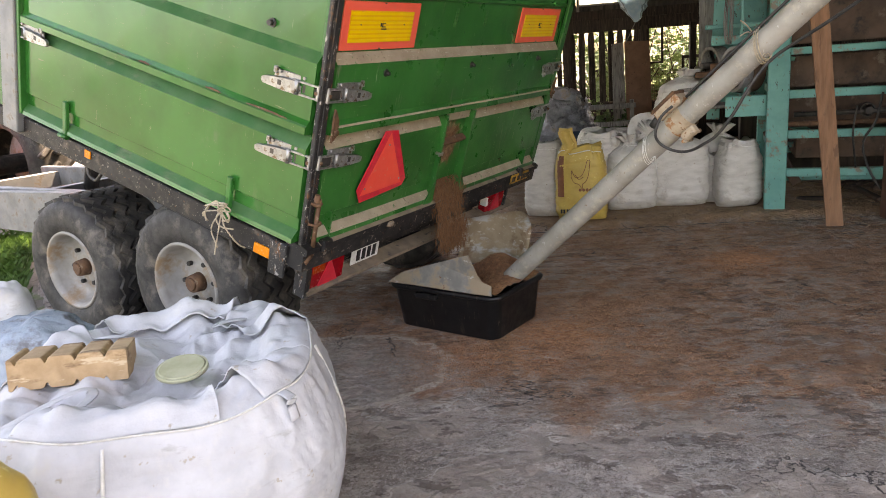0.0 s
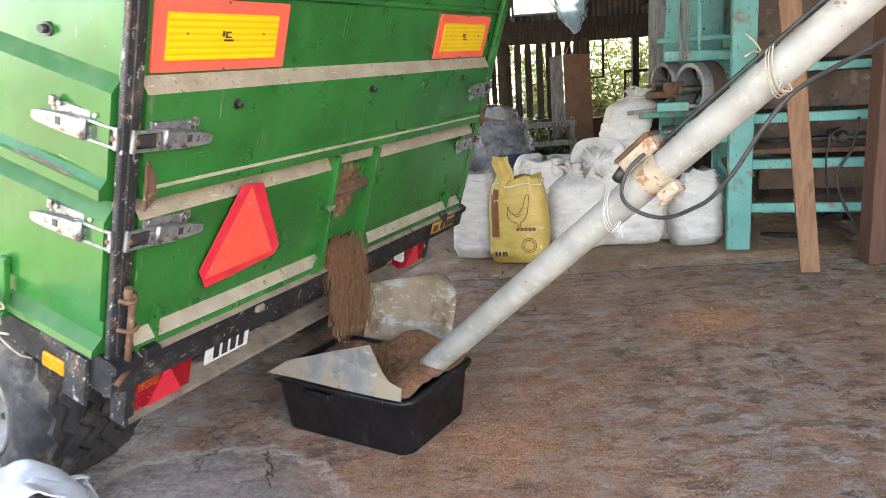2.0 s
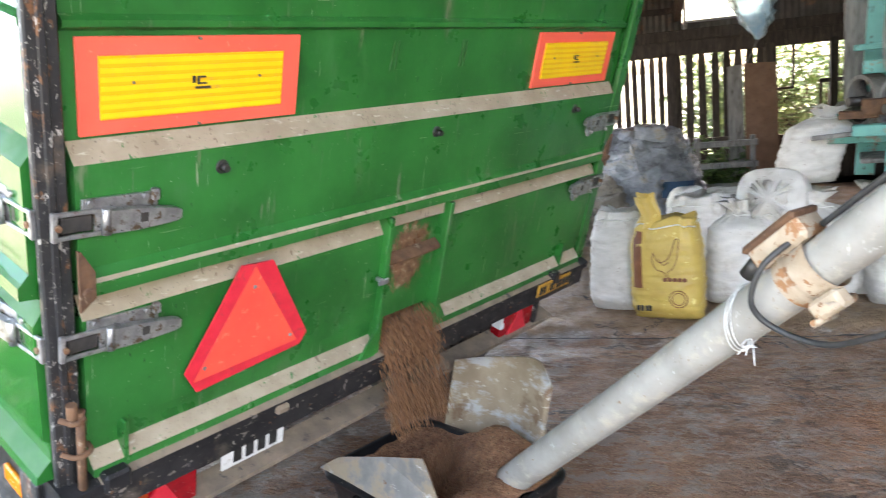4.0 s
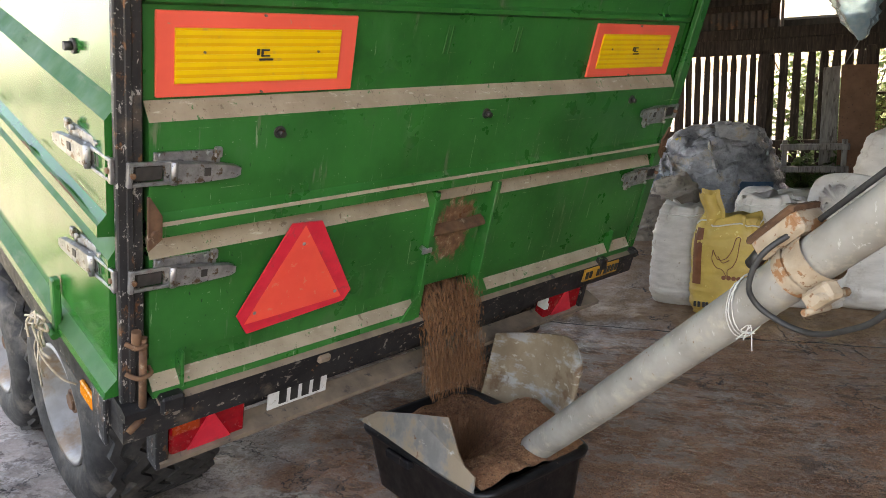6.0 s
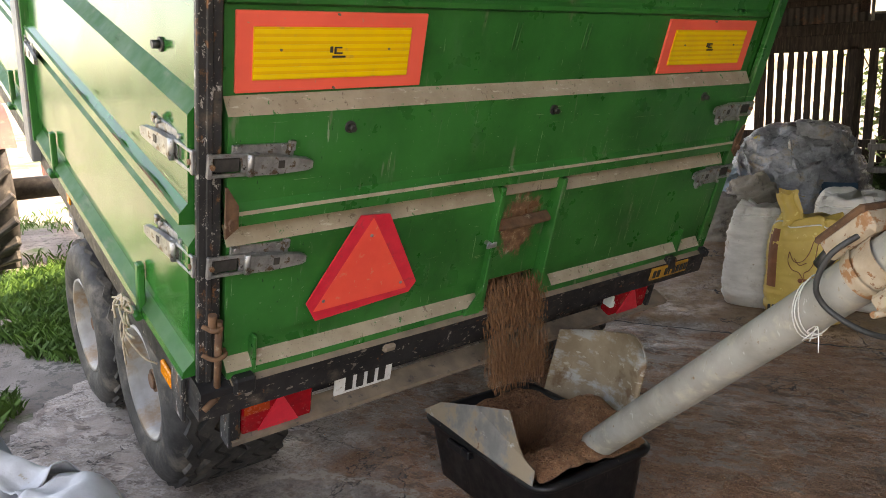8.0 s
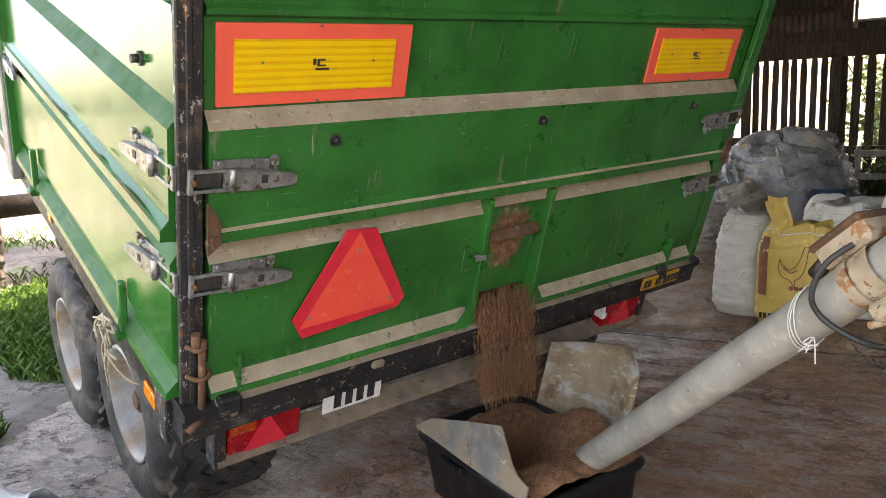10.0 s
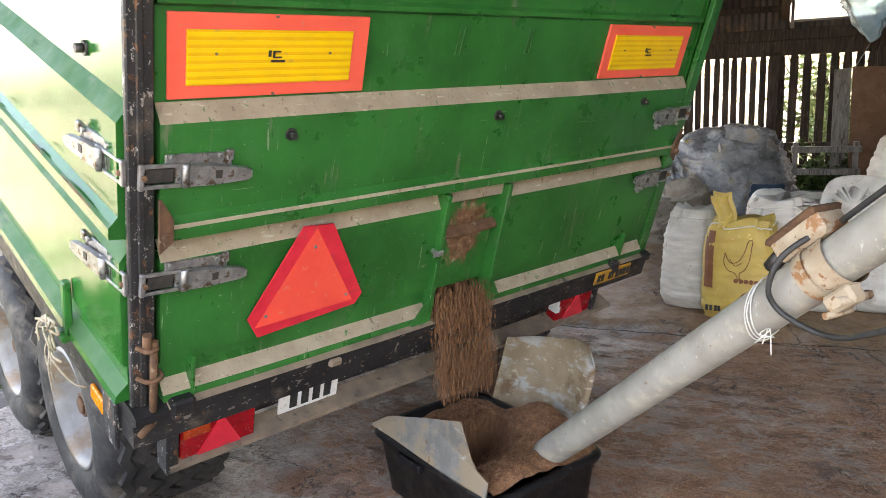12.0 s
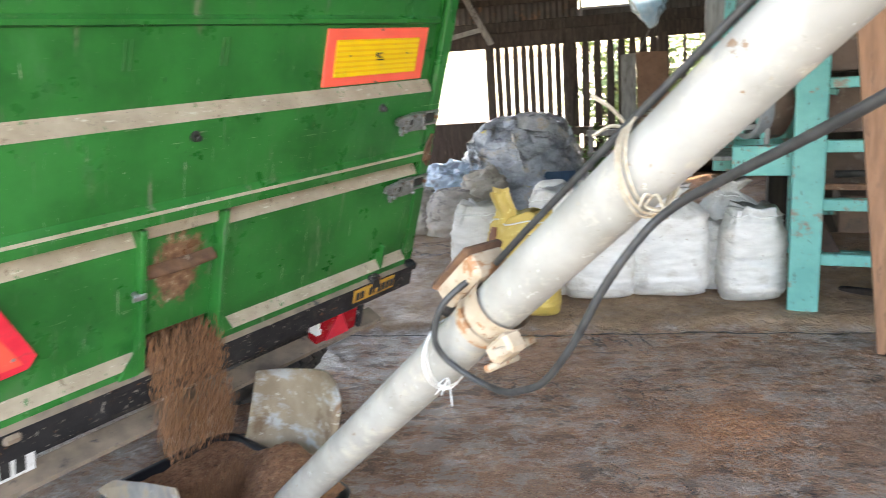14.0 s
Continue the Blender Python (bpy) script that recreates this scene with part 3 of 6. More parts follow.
def pressed(bm, a, b, out, top=TOP, bottom=0.138, back=0.05, dusty=True):
    """A pressed panel from a to b along the wall; out(along, outward, up) gives the place."""
    rows = [r for r in PROFILE if bottom - 0.001 <= r[0] <= top + 0.001]
    cols = max(2, int((b - a) / 0.25))
    grid = []
    for i in range(cols + 1):
        s = a + (b - a) * i / cols
        grid.append([bm.verts.new(out(s, o + 0.003 * nz(s * 2.2, z * 3, 1.7), z)) for z, o, k in rows])
    for i in range(cols):
        for j in range(len(rows) - 1):
            f = bm.faces.new((grid[i][j], grid[i][j + 1], grid[i + 1][j + 1], grid[i + 1][j]))
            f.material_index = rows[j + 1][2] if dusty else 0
    back_row = [[bm.verts.new(out(s, -back, z)) for z in (rows[0][0], rows[-1][0])] for s in (a, b)]
    bm.faces.new((back_row[0][0], back_row[1][0], back_row[1][1], back_row[0][1]))
    bm.faces.new((grid[0][0], *[g_[0] for g_ in grid[1:]], back_row[1][0], back_row[0][0]))
    bm.faces.new((*[g_[-1] for g_ in grid][::-1], back_row[0][1], back_row[1][1]))
    bm.faces.new((*grid[0][::-1], back_row[0][0], back_row[0][1]))
    bm.faces.new((*grid[-1], back_row[1][1], back_row[1][0]))


def rear(s, o, z):
    return Vector((s, -o, z))


def left_out(s, o, z):
    return Vector((0.035 - o, s, z))


def right_out(s, o, z):
    return Vector((WID + o, s, z))


bm = bmesh.new()
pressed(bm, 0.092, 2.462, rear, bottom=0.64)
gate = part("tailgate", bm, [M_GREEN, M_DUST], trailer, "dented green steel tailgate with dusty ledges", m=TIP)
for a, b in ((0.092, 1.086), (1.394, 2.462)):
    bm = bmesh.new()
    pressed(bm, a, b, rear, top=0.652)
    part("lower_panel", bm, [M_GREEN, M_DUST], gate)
# sliding grain door with its guides


def stained_green():
    """The green paint with a ragged patch of rust round the pull bar."""
    m = M_GREEN.copy()
    m.name = "rust_stained_green"
    nt = m.node_tree
    b = nt.nodes["Principled BSDF"]
    old = b.inputs["Base Color"].links[0].from_socket
    co = nt.nodes.new("ShaderNodeTexCoord")
    mp = nt.nodes.new("ShaderNodeMapping")
    mp.inputs["Location"].default_value = (-1.245 / 0.085, 0, -0.455 / 0.125)
    mp.inputs["Scale"].default_value = (1 / 0.085, 0.01, 1 / 0.125)
    nt.links.new(co.outputs["Object"], mp.inputs[0])
    ln = nt.nodes.new("ShaderNodeVectorMath")
    ln.operation = "LENGTH"
    nt.links.new(mp.outputs[0], ln.inputs[0])
    ad = nt.nodes.new("ShaderNodeMath")
    ad.operation = "MULTIPLY_ADD"
    nt.links.new(tex(nt, 38, 6, 0.75, (1, 1, 0.55)), ad.inputs[0])
    ad.inputs[1].default_value = -2.6
    nt.links.new(ln.outputs["Value"], ad.inputs[2])
    mr = nt.nodes.new("ShaderNodeMapRange")
    mr.inputs[1].default_value, mr.inputs[2].default_value, mr.inputs[3].default_value, mr.inputs[4].default_value = -0.45, -0.15, 1.0, 0.0
    nt.links.new(ad.outputs[0], mr.inputs[0])
    rusty = ramp(nt, tex(nt, 30, 5, 0.7), ((0.4, (0.12, 0.055, 0.03)), (0.56, (0.22, 0.115, 0.065)), (0.66, (0.36, 0.30, 0.22))))
    nt.links.new(mix(nt, mr.outputs[0], old, rusty), b.inputs["Base Color"])
    return m


bm = bmesh.new()
box(bm, (1.098, -0.012, 0.232), (1.382, 0.01, 0.60), 0.003)
door = part("grain_door", bm, stained_green(), gate, "green sliding grain door, rust-stained")
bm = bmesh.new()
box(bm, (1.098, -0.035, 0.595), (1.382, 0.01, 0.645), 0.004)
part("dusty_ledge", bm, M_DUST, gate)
for x in (1.076, 1.382):
    bm = bmesh.new()
    box(bm, (x, -0.062, 0.125), (x + 0.022, 0.0, 0.642), 0.003)
    part("door_guide", bm, M_GREEN, gate)
for x, s in ((1.074, -1), (1.406, 1)):
    bm = bmesh.new()
    slab(bm, [(x, -0.058, 0.128), (x + s * 0.075, -0.056, 0.128), (x, -0.056, 0.24)], 0.008)
    part("gusset", bm, M_GREEN, gate)
bm = bmesh.new()
sheet(bm, lambda u, v: Vector((1.112 + 0.262 * u, -0.013 - 0.034 * math.sin(v * math.pi) - 0.006 * math.sin(u * math.pi), 0.442 + 0.05 * v + 0.004 * u)), 9, 7)
part("door_handle", bm, M_RUST, door, "rusty steel pull bar", smooth=True)
bm = bmesh.new()
rod(bm, (1.066, -0.04, 0.424), (1.066, -0.075, 0.424), 0.009)
for s in (-1, 1):
    box(bm, (1.066 + (0.004 if s > 0 else -0.024), -0.075, 0.414), (1.066 + (0.024 if s > 0 else -0.004), -0.068, 0.436), 0.003)
part("wing_nut", bm, M_ZINC, gate)
for x, z in ((0.453, 0.905), (1.268, 0.907), (2.146, 0.912)):
    bm = bmesh.new()
    rod(bm, (x, -0.034, z), (x, -0.040, z), 0.018, n=18)
    rod(bm, (x, -0.04, z), (x, -0.060, z), 0.010, n=6)
    part("bolt", bm, M_IRON, gate)
for x in (1.046, 1.066, 1.372, 1.392):
    bm = bmesh.new()
    slab(bm, [(x, -0.0045, 1.108), (x + 0.006, -0.0045, 1.108), (x + 0.014, -0.0045, 1.195), (x + 0.009, -0.0045, 1.195)], 0.003)
    part("scrape", bm, M_FILM, gate, "scraped bare streak")
for x in (0.173, 2.282):
    bm = bmesh.new()
    box(bm, (x, -0.058, 0.125), (x + 0.012, -0.02, 0.27), 0.002)
    part("rib", bm, M_GREEN, gate)


def latch(m, parent):
    """An over-centre drop latch, along +x from its keeper."""
    bm = bmesh.new()
    box(bm, (0.070, -0.008, 0.006), (0.262, 0.004, 0.052), 0.002)
    box(bm, (0.10, -0.010, -0.030), (0.20, 0.004, 0.01), 0.002)
    box(bm, (0.240, -0.022, 0.034), (0.262, -0.004, 0.062), 0.003)
    plate = part("latch", bm, M_ZINC, parent, "galvanised over-centre latch", m=m @ Matrix.Diagonal((1, 0.8, 1, 1)))
    bm = bmesh.new()
    a = [(0.128, -0.033), (0.128, 0.030), (0.200, 0.027), (0.300, 0.014), (0.318, 0.006), (0.318, -0.016), (0.304, -0.024), (0.200, -0.033)]
    lo = [bm.verts.new((px, -0.012 - 0.02 * (px - 0.128), pz)) for px, pz in a]
    hi = [bm.verts.new((px, -0.030 - 0.02 * (px - 0.128), pz * 0.86)) for px, pz in a]
    bm.faces.new(hi[::-1])
    for k in range(len(a)):
        j = (k + 1) % len(a)
        bm.faces.new((lo[k], lo[j], hi[j], hi[k]))
    part("lever", bm, M_ZINC, plate)
    bm = bmesh.new()
    for z in (-0.032, 0.022):
        box(bm, (0.0, -0.020, z), (0.15, -0.008, z + 0.010), 0.002)
    box(bm, (-0.004, -0.022, -0.034), (0.012, -0.006, 0.034), 0.003)
    part("link", bm, M_ZINC, plate)
    # proud block in dark iron colour stands for the shade inside the slot
    bm = bmesh.new()
    box(bm, (0.020, -0.013, -0.020), (0.095, 0.0, 0.020), 0.004)
    part("keeper", bm, M_IRON, plate, "keeper coloured dark for the shaded slot")
    for px, pz in ((0.085, 0.046), (0.225, 0.046), (0.010, 0.0)):
        bm = bmesh.new()
        rod(bm, (px, -0.004, pz), (px, -0.022 if px > 0.02 else -0.028, pz), 0.008, n=6)
        part("bolt", bm, M_RUST if px < 0.02 else M_ZINC, plate)
    bm = bmesh.new()
    box(bm, (0.205, -0.0345, -0.010), (0.225, -0.030, 0.012), 0.001)
    part("stamp", bm, M_IRON, plate)
    bm = bmesh.new()
    rod(bm, (0.122, -0.024, -0.030), (0.122, -0.024, 0.032), 0.011)
    part("pivot", bm, M_ZINC, plate)


LATCH = Matrix.Diagonal((0.92, 1, 1, 1))
for z in (0.833, 0.533):
    latch(pose(0.034, -0.040, z, 0, 2.6, 0) @ LATCH, gate)
    latch(pose(2.515, -0.040, z + 0.012, 0, 0, 0) @ pose(0, 0, 0, 180, 0, 180) @ LATCH, gate)
# warning boards
for x in (0.119, 1.824):
    bm = bmesh.new()
    box(bm, (x, -0.010, 1.008), (x + 0.578, 0.0, 1.217), 0.002)
    board = part("warning_board", bm, M_BORDER, gate, "orange-bordered yellow reflective warning board")
    bm = bmesh.new()
    box(bm, (x + 0.045, -0.0135, 1.042), (x + 0.522, -0.009, 1.178))
    part("reflector", bm, M_YELLOW, board)
    for k in range(7):
        bm = bmesh.new()
        z = 1.046 + k * 0.0193
        box(bm, (x + 0.047, -0.0155, z), (x + 0.520, -0.013, z + 0.0105))
        part("bright_band", bm, M_YBAND, board)
    bm = bmesh.new()
    box(bm, (x + 0.262, -0.0175, 1.112), (x + 0.270, -0.0155, 1.128))
    box(bm, (x + 0.275, -0.0175, 1.108), (x + 0.300, -0.0155, 1.112))
    box(bm, (x + 0.275, -0.0175, 1.108), (x + 0.281, -0.0155, 1.126))
    box(bm, (x + 0.275, -0.0175, 1.123), (x + 0.298, -0.0155, 1.127))
    box(bm, (x + 0.270, -0.0175, 1.098), (x + 0.310, -0.0155, 1.103))
    part("print", bm, M_INK, board)
    for rx, rz in ((0.283, 1.212), (0.283, 1.014), (0.12, 1.12), (0.45, 1.12)):
        bm = bmesh.new()
        rod(bm, (x + rx, -0.009, rz), (x + rx, -0.0175, rz), 0.0034, n=8)
        part("rivet", bm, M_FLANGE, board)
# slow-vehicle triangle
hexa = [(0.509, 0.624), (0.341, 0.346), (0.377, 0.276), (0.729, 0.304), (0.755, 0.340), (0.613, 0.616)]
bm = bmesh.new()
slab(bm, [(x, -0.055, z) for x, z in hexa], -0.006)
triangle = part("warning_triangle", bm, M_REFLEX, gate, "red reflective slow-vehicle triangle, scuffed")
bm = bmesh.new()
slab(bm, [(0.554, -0.0585, 0.612), (0.366, -0.0585, 0.312), (0.717, -0.0585, 0.324)], -0.003)
part("inner_triangle", bm, M_ORANGE_RED, triangle, "fluorescent orange-red centre")
for x, z in ((0.40, 0.345), (0.553, 0.55), (0.69, 0.35)):
    bm = bmesh.new()
    rod(bm, (x, -0.02, z), (x, -0.0625, z), 0.006, n=8)
    part("rivet", bm, M_ZINC, triangle)
# side panels: rear section, middle stake, front section; the other side alike
for fn, nm in ((left_out, "left"), (right_out, "right")):
    for a, b in ((0.0, 2.045), (2.225, LEN)):
        bm = bmesh.new()
        pressed(bm, a, b, fn, bottom=0.138)
        side = part("side_panel", bm, [M_GLOSS, M_FILM], trailer, "green pressed-steel drop side", m=TIP)
        if fn is left_out:
            for y0, y1 in (((0.10, 0.34), (0.50, 0.60), (0.98, 1.06)) if a < 1 else ((2.7, 2.8),)):
                bm = bmesh.new()
                sheet(bm, lambda u, v: Vector((-0.031, y0 + (y1 - y0) * u, 0.694 + 0.010 * v * (0.4 + 0.6 * math.sin(u * 3.1)) + 0.003 * nz(u * 9, v, y0))), 14, 2)
                part("rust_streak", bm, M_RUST, side)
            for y in ((0.405, 1.645) if a < 1 else (2.6, 3.9)):
                bm = bmesh.new()
                box(bm, (-0.030, y - 0.016, 0.11), (-0.006, y + 0.016, 0.322), 0.004)
                rod(bm, (-0.036, y - 0.03, 0.13), (-0.036, y + 0.035, 0.13), 0.012)
                part("side_hinge", bm, M_GREEN, side)
        for y in (a, b):
            bm = bmesh.new()
            e0, e1 = fn(y - 0.012, -0.03, 0.139), fn(y + 0.012, 0.066 if y > 1 else 0.006, TOP)
            box(bm, [min(p, q) for p, q in zip(e0, e1)], [max(p, q) for p, q in zip(e0, e1)], 0.003)
            part("edge_flange", bm, M_GREEN, side)
        if fn is left_out and a < 1:
            for z in (0.836, 0.528):
                latch(pose(0.018, -0.022, z, 0, 0, 97) @ Matrix.Diagonal((0.89, -1, 1, 1)), side)
            latch(pose(-0.010, 2.10, 0.60, 0, 0, -90), side)
            bm = bmesh.new()
            rod(bm, (0.04, 0.295, 1.056), (0.028, 0.295, 1.056), 0.020)
            rod(bm, (0.03, 0.295, 1.056), (0.008, 0.295, 1.056), 0.012)
            part("bolt", bm, M_IRON, side)
    x0 = -0.03 if fn is left_out else WID - 0.03
    bm = bmesh.new()
    box(bm, (x0 - 0.012, 2.06, 0.02), (x0 + 0.07, 2.20, TOP), 0.006)
    part("stake", bm, M_GREY if fn is left_out else M_GREEN, trailer, "grey middle stake", m=TIP)
for x, mt in ((0.0, M_CHIPPED), (2.468, M_GREEN)):
    bm = bmesh.new()
    box(bm, (x + 0.012, -0.035, -0.012), (x + 0.078, -0.012, TOP + 0.03), 0.004)
    if mt is M_CHIPPED:
        box(bm, (x + 0.034, -0.041, -0.012), (x + 0.052, -0.034, TOP), 0.003)
    post = part("corner_post", bm, mt, trailer, "chipped corner post", m=TIP)
    bm = bmesh.new()
    box(bm, (x + 0.045, -0.014, -0.012), (x + 0.076, 0.05, TOP + 0.028), 0.004)
    part("post_web", bm, mt, post)
    bm = bmesh.new()
    sg = 1 if x < 1 else -1
    ear = [(x + 0.045 + sg * q, -0.062, z) for q, z in ((0.030, 0.775), (0.036, 0.775), (0.066, 0.720), (0.066, 0.655), (0.030, 0.625))]
    slab(bm, ear if sg > 0 else ear[::-1], 0.010)
    part("hinge_ear", bm, [M_RUST], post)
    bm = bmesh.new()
    rod(bm, (x + 0.045 + sg * 0.048, -0.06, 0.672), (x + 0.045 + sg * 0.048, -0.085, 0.672), 0.013, n=6)
    part("hinge_bolt", bm, M_RUST, post)
bm = bmesh.new()
rod(bm, (0.045, -0.062, 0.33), (0.045, -0.062, 0.385), 0.013)
rod(bm, (0.060, -0.062, 0.085), (0.064, -0.062, 0.36), 0.011)
rod(bm, (0.060, -0.062, 0.085), (0.020, -0.062, 0.050), 0.011)
tube(bm, [(0.02, -0.05, 0.245), (0.045, -0.078, 0.24), (0.08, -0.072, 0.242), (0.085, -0.045, 0.245)], 0.007)
tube(bm, [(0.02, -0.05, 0.345), (0.045, -0.078, 0.34), (0.07, -0.072, 0.342)], 0.007)
part("drop_pin", bm, M_RUST, trailer, "rusty drop pin on the corner", m=TIP)
# rear sill
bm = bmesh.new()
poly = [(-0.052, 0.134), (-0.078, 0.124), (-0.078, 0.098), (-0.060, 0.088), (-0.060, 0.008), (0.05, 0.008), (0.05, 0.134)]
secs = [[bm.verts.new((x, y, z + 0.0025 * nz(x * 3, z, 2))) for y, z in poly] for x in [0.005 + 2.53 * k / 16 for k in range(17)]]
for a, b in zip(secs, secs[1:]):
    for k in range(len(poly)):
        j = (k + 1) % len(poly)
        bm.faces.new((a[k], a[j], b[j], b[k]))
bm.faces.new(secs[0])
bm.faces.new(secs[-1][::-1])
sill = part("rear_sill", bm, M_BLACK, trailer, "battered black rear sill", m=TIP)
bm = bmesh.new()
sheet(bm, lambda u, v: Vector((0.10 + 2.36 * u, -0.079 + 0.024 * v, 0.1255 + 0.011 * v + 0.0025 * nz((0.10 + 2.36 * u) * 3, 0.12, 2))), 40, 2)
part("dusty_lip", bm, M_FLANGE, sill)
for x, w in ((0.105, 0.07), (0.640, 0.05), (2.20, 0.06)):
    bm = bmesh.new()
    box(bm, (x, -0.092, 0.088), (x + w, -0.05, 0.150 if w > 0.055 else 0.118), 0.008)
    part("bracket", bm, M_BLACK if w > 0.055 else M_FLANGE, sill)
bm = bmesh.new()
box(bm, (2.092, -0.088, 0.056), (2.362, -0.079, 0.120), 0.003)
badge = part("maker_plate", bm, surface("dirty_orange_plate", (0.36, 0.17, 0.02), (0.46, 0.23, 0.03), 14, (0.5, 0.7), marks=(((0.12, 0.07, 0.03), 20, 0.58, 0.15, ONE),)), sill, "small dirty orange maker's plate with black letters")
for k, w in enumerate((0.03, 0.03, 0.0, 0.03, 0.012, 0.03, 0.03, 0.03, 0.03)):
    if w:
        bm = bmesh.new()
        box(bm, (2.104 + k * 0.0285, -0.0905, 0.070), (2.104 + k * 0.0285 + w * 0.68, -0.087, 0.106))
        part("print_bar", bm, M_INK, badge)
# lower beam with lamps and plate
bm = bmesh.new()
box(bm, (0.20, 0.085, -0.150), (2.38, 0.12, 0.008), 0.004)
beam = part("lamp_beam", bm, M_BLACK, trailer, "black lamp beam below the sill", m=TIP)
bm = bmesh.new()
sheet(bm, lambda u, v: Vector((0.135 + 2.29 * u, -0.008 + 0.085 * v, -0.172 + 0.018 * v + 0.003 * nz(u * 9, v, 1))), 20, 3)
sheet(bm, lambda u, v: Vector((0.135 + 2.29 * u, -0.008, -0.190 + 0.018 * v)), 20, 2)
part("flange", bm, M_FLANGE, beam, "dust-covered grey flange")
for x, w in ((0.176, 0.258), (2.0, 0.258)):
    bm = bmesh.new()
    box(bm, (x, 0.012, -0.176), (x + w, 0.07, -0.020), 0.006)
    lampp = part("tail_lamp", bm, M_RED, beam, "red tail lamp with triangular reflector")
    bm = bmesh.new()
    box(bm, (x + 0.006, 0.006, -0.090), (x + 0.095, 0.0125, -0.026), 0.002)
    part("lens", bm, M_LENS if x < 1 else M_RED, lampp)
    bm = bmesh.new()
    slab(bm, [(x + 0.055, 0.005, -0.168), (x + 0.205, 0.005, -0.168), (x + 0.135, 0.005, -0.036)], 0.006)
    part("reflector", bm, M_REFLEX, lampp)
    bm = bmesh.new()
    box(bm, (x + (-0.050 if x < 1 else w + 0.004), 0.0, -0.205), (x + (-0.010 if x < 1 else w + 0.03), 0.075, -0.045), 0.004)
    part("bracket", bm, M_CHIPPED, lampp)
    if x > 1:
        bm = bmesh.new()
        box(bm, (x - 0.006, 0.008, -0.125), (x + 0.022, 0.06, -0.06), 0.004)
        part("clear_lens", bm, M_WHITEPLATE, lampp)
bm = bmesh.new()
box(bm, (0.541, 0.045, -0.165), (0.787, 0.052, -0.035), 0.002)
plate = part("number_plate", bm, M_WHITEPLATE, beam, "white number plate with black characters")
for x in (0.585, 0.632, 0.679, 0.726):
    bm = bmesh.new()
    box(bm, (x, 0.0425, -0.148), (x + 0.030, 0.046, -0.084))
    part("print_bar", bm, M_INK, plate)
for x in (0.60, 0.65):
    bm = bmesh.new()
    box(bm, (x + 0.03, 0.0425, -0.062), (x + 0.062, 0.046, -0.044))
    part("print_bar", bm, M_INK, plate)
# body floor, longitudinal rim, side lamp, load
bm = bmesh.new()
box(bm, (0.0, 0.05, 0.06), (WID, LEN, 0.10), 0.004)
part("body_floor", bm, M_BLACK, trailer, m=TIP)
for x in (0.0, WID - 0.07):
    bm = bmesh.new()
    box(bm, (x - 0.002, 0.03, -0.005), (x + 0.07, LEN, 0.112), 0.006)
    rim = part("body_rim", bm, M_BLACK, trailer, "scuffed black lower rim", m=TIP)
    if x < 1:
        bm = bmesh.new()
        box(bm, (-0.016, 0.125, 0.004), (-0.002, 0.228, 0.056), 0.004)
        part("side_marker_lamp", bm, M_AMBER, rim)
        bm = bmesh.new()
        box(bm, (-0.010, 1.45, 0.055), (-0.002, 1.50, 0.10), 0.003)
        part("side_reflector", bm, M_AMBER, rim)
        bm = bmesh.new()
        tube(bm, [(0.03, 1.52, 0.0), (0.02, 1.50, -0.05), (0.02, 1.44, -0.065), (0.02, 1.40, -0.02), (0.03, 1.39, 0.01)], 0.010)
        part("rope_hook", bm, M_IRON, rim)
        bm = bmesh.new()
        box(bm, (-0.014, 0.03, -0.06), (0.0, 0.13, 0.11), 0.004)
        part("corner_plate", bm, M_CHIPPED, rim, "worn grey corner plate")
bm = bmesh.new()
box(bm, (0.05, LEN - 0.04, 0.1), (WID - 0.05, LEN, TOP), 0.004)
part("front_wall", bm, M_GREEN, trailer, m=TIP)
bm = bmesh.new()
sheet(bm, lambda u, v: Vector((0.06 + (WID - 0.12) * u, 0.03 + 2.4 * v, 0.19 + 0.9 * v * (1 - 0.3 * v) + 0.02 * nz(u * 6, v * 6, 0))), 24, 24)
part("feed_load", bm, M_GRAIN, trailer, "brown feed inside the body", m=TIP)
# twine knot on the side
bm = bmesh.new()
rnd = random.Random(5)
for k in range(7):
    c = Vector((-0.062, 0.40, 0.165))
    pts = [c + Vector((rnd.uniform(-0.02, 0.0), rnd.uniform(-0.012, 0.012), 0))]
    a0 = rnd.uniform(0, 6.28)
    for s in range(1, 4):
        pts.append(c + Vector((rnd.uniform(-0.03, 0.0), 0.075 * math.sin(a0 + s * 0.8) * (0.5 + 0.3 * s), 0.055 * math.cos(a0 + s * 0.8) - 0.012 * s)))
    if k == 0:
        tube(bm, pts, 0.006, 5, 5)
        knot = part("twine_knot", bm, M_TWINE, trailer, "knotted sisal twine", m=TIP)
        continue
    bm = bmesh.new()
    tube(bm, pts, 0.0042, 5, 5)
    part("strand", bm, M_TWINE, knot)
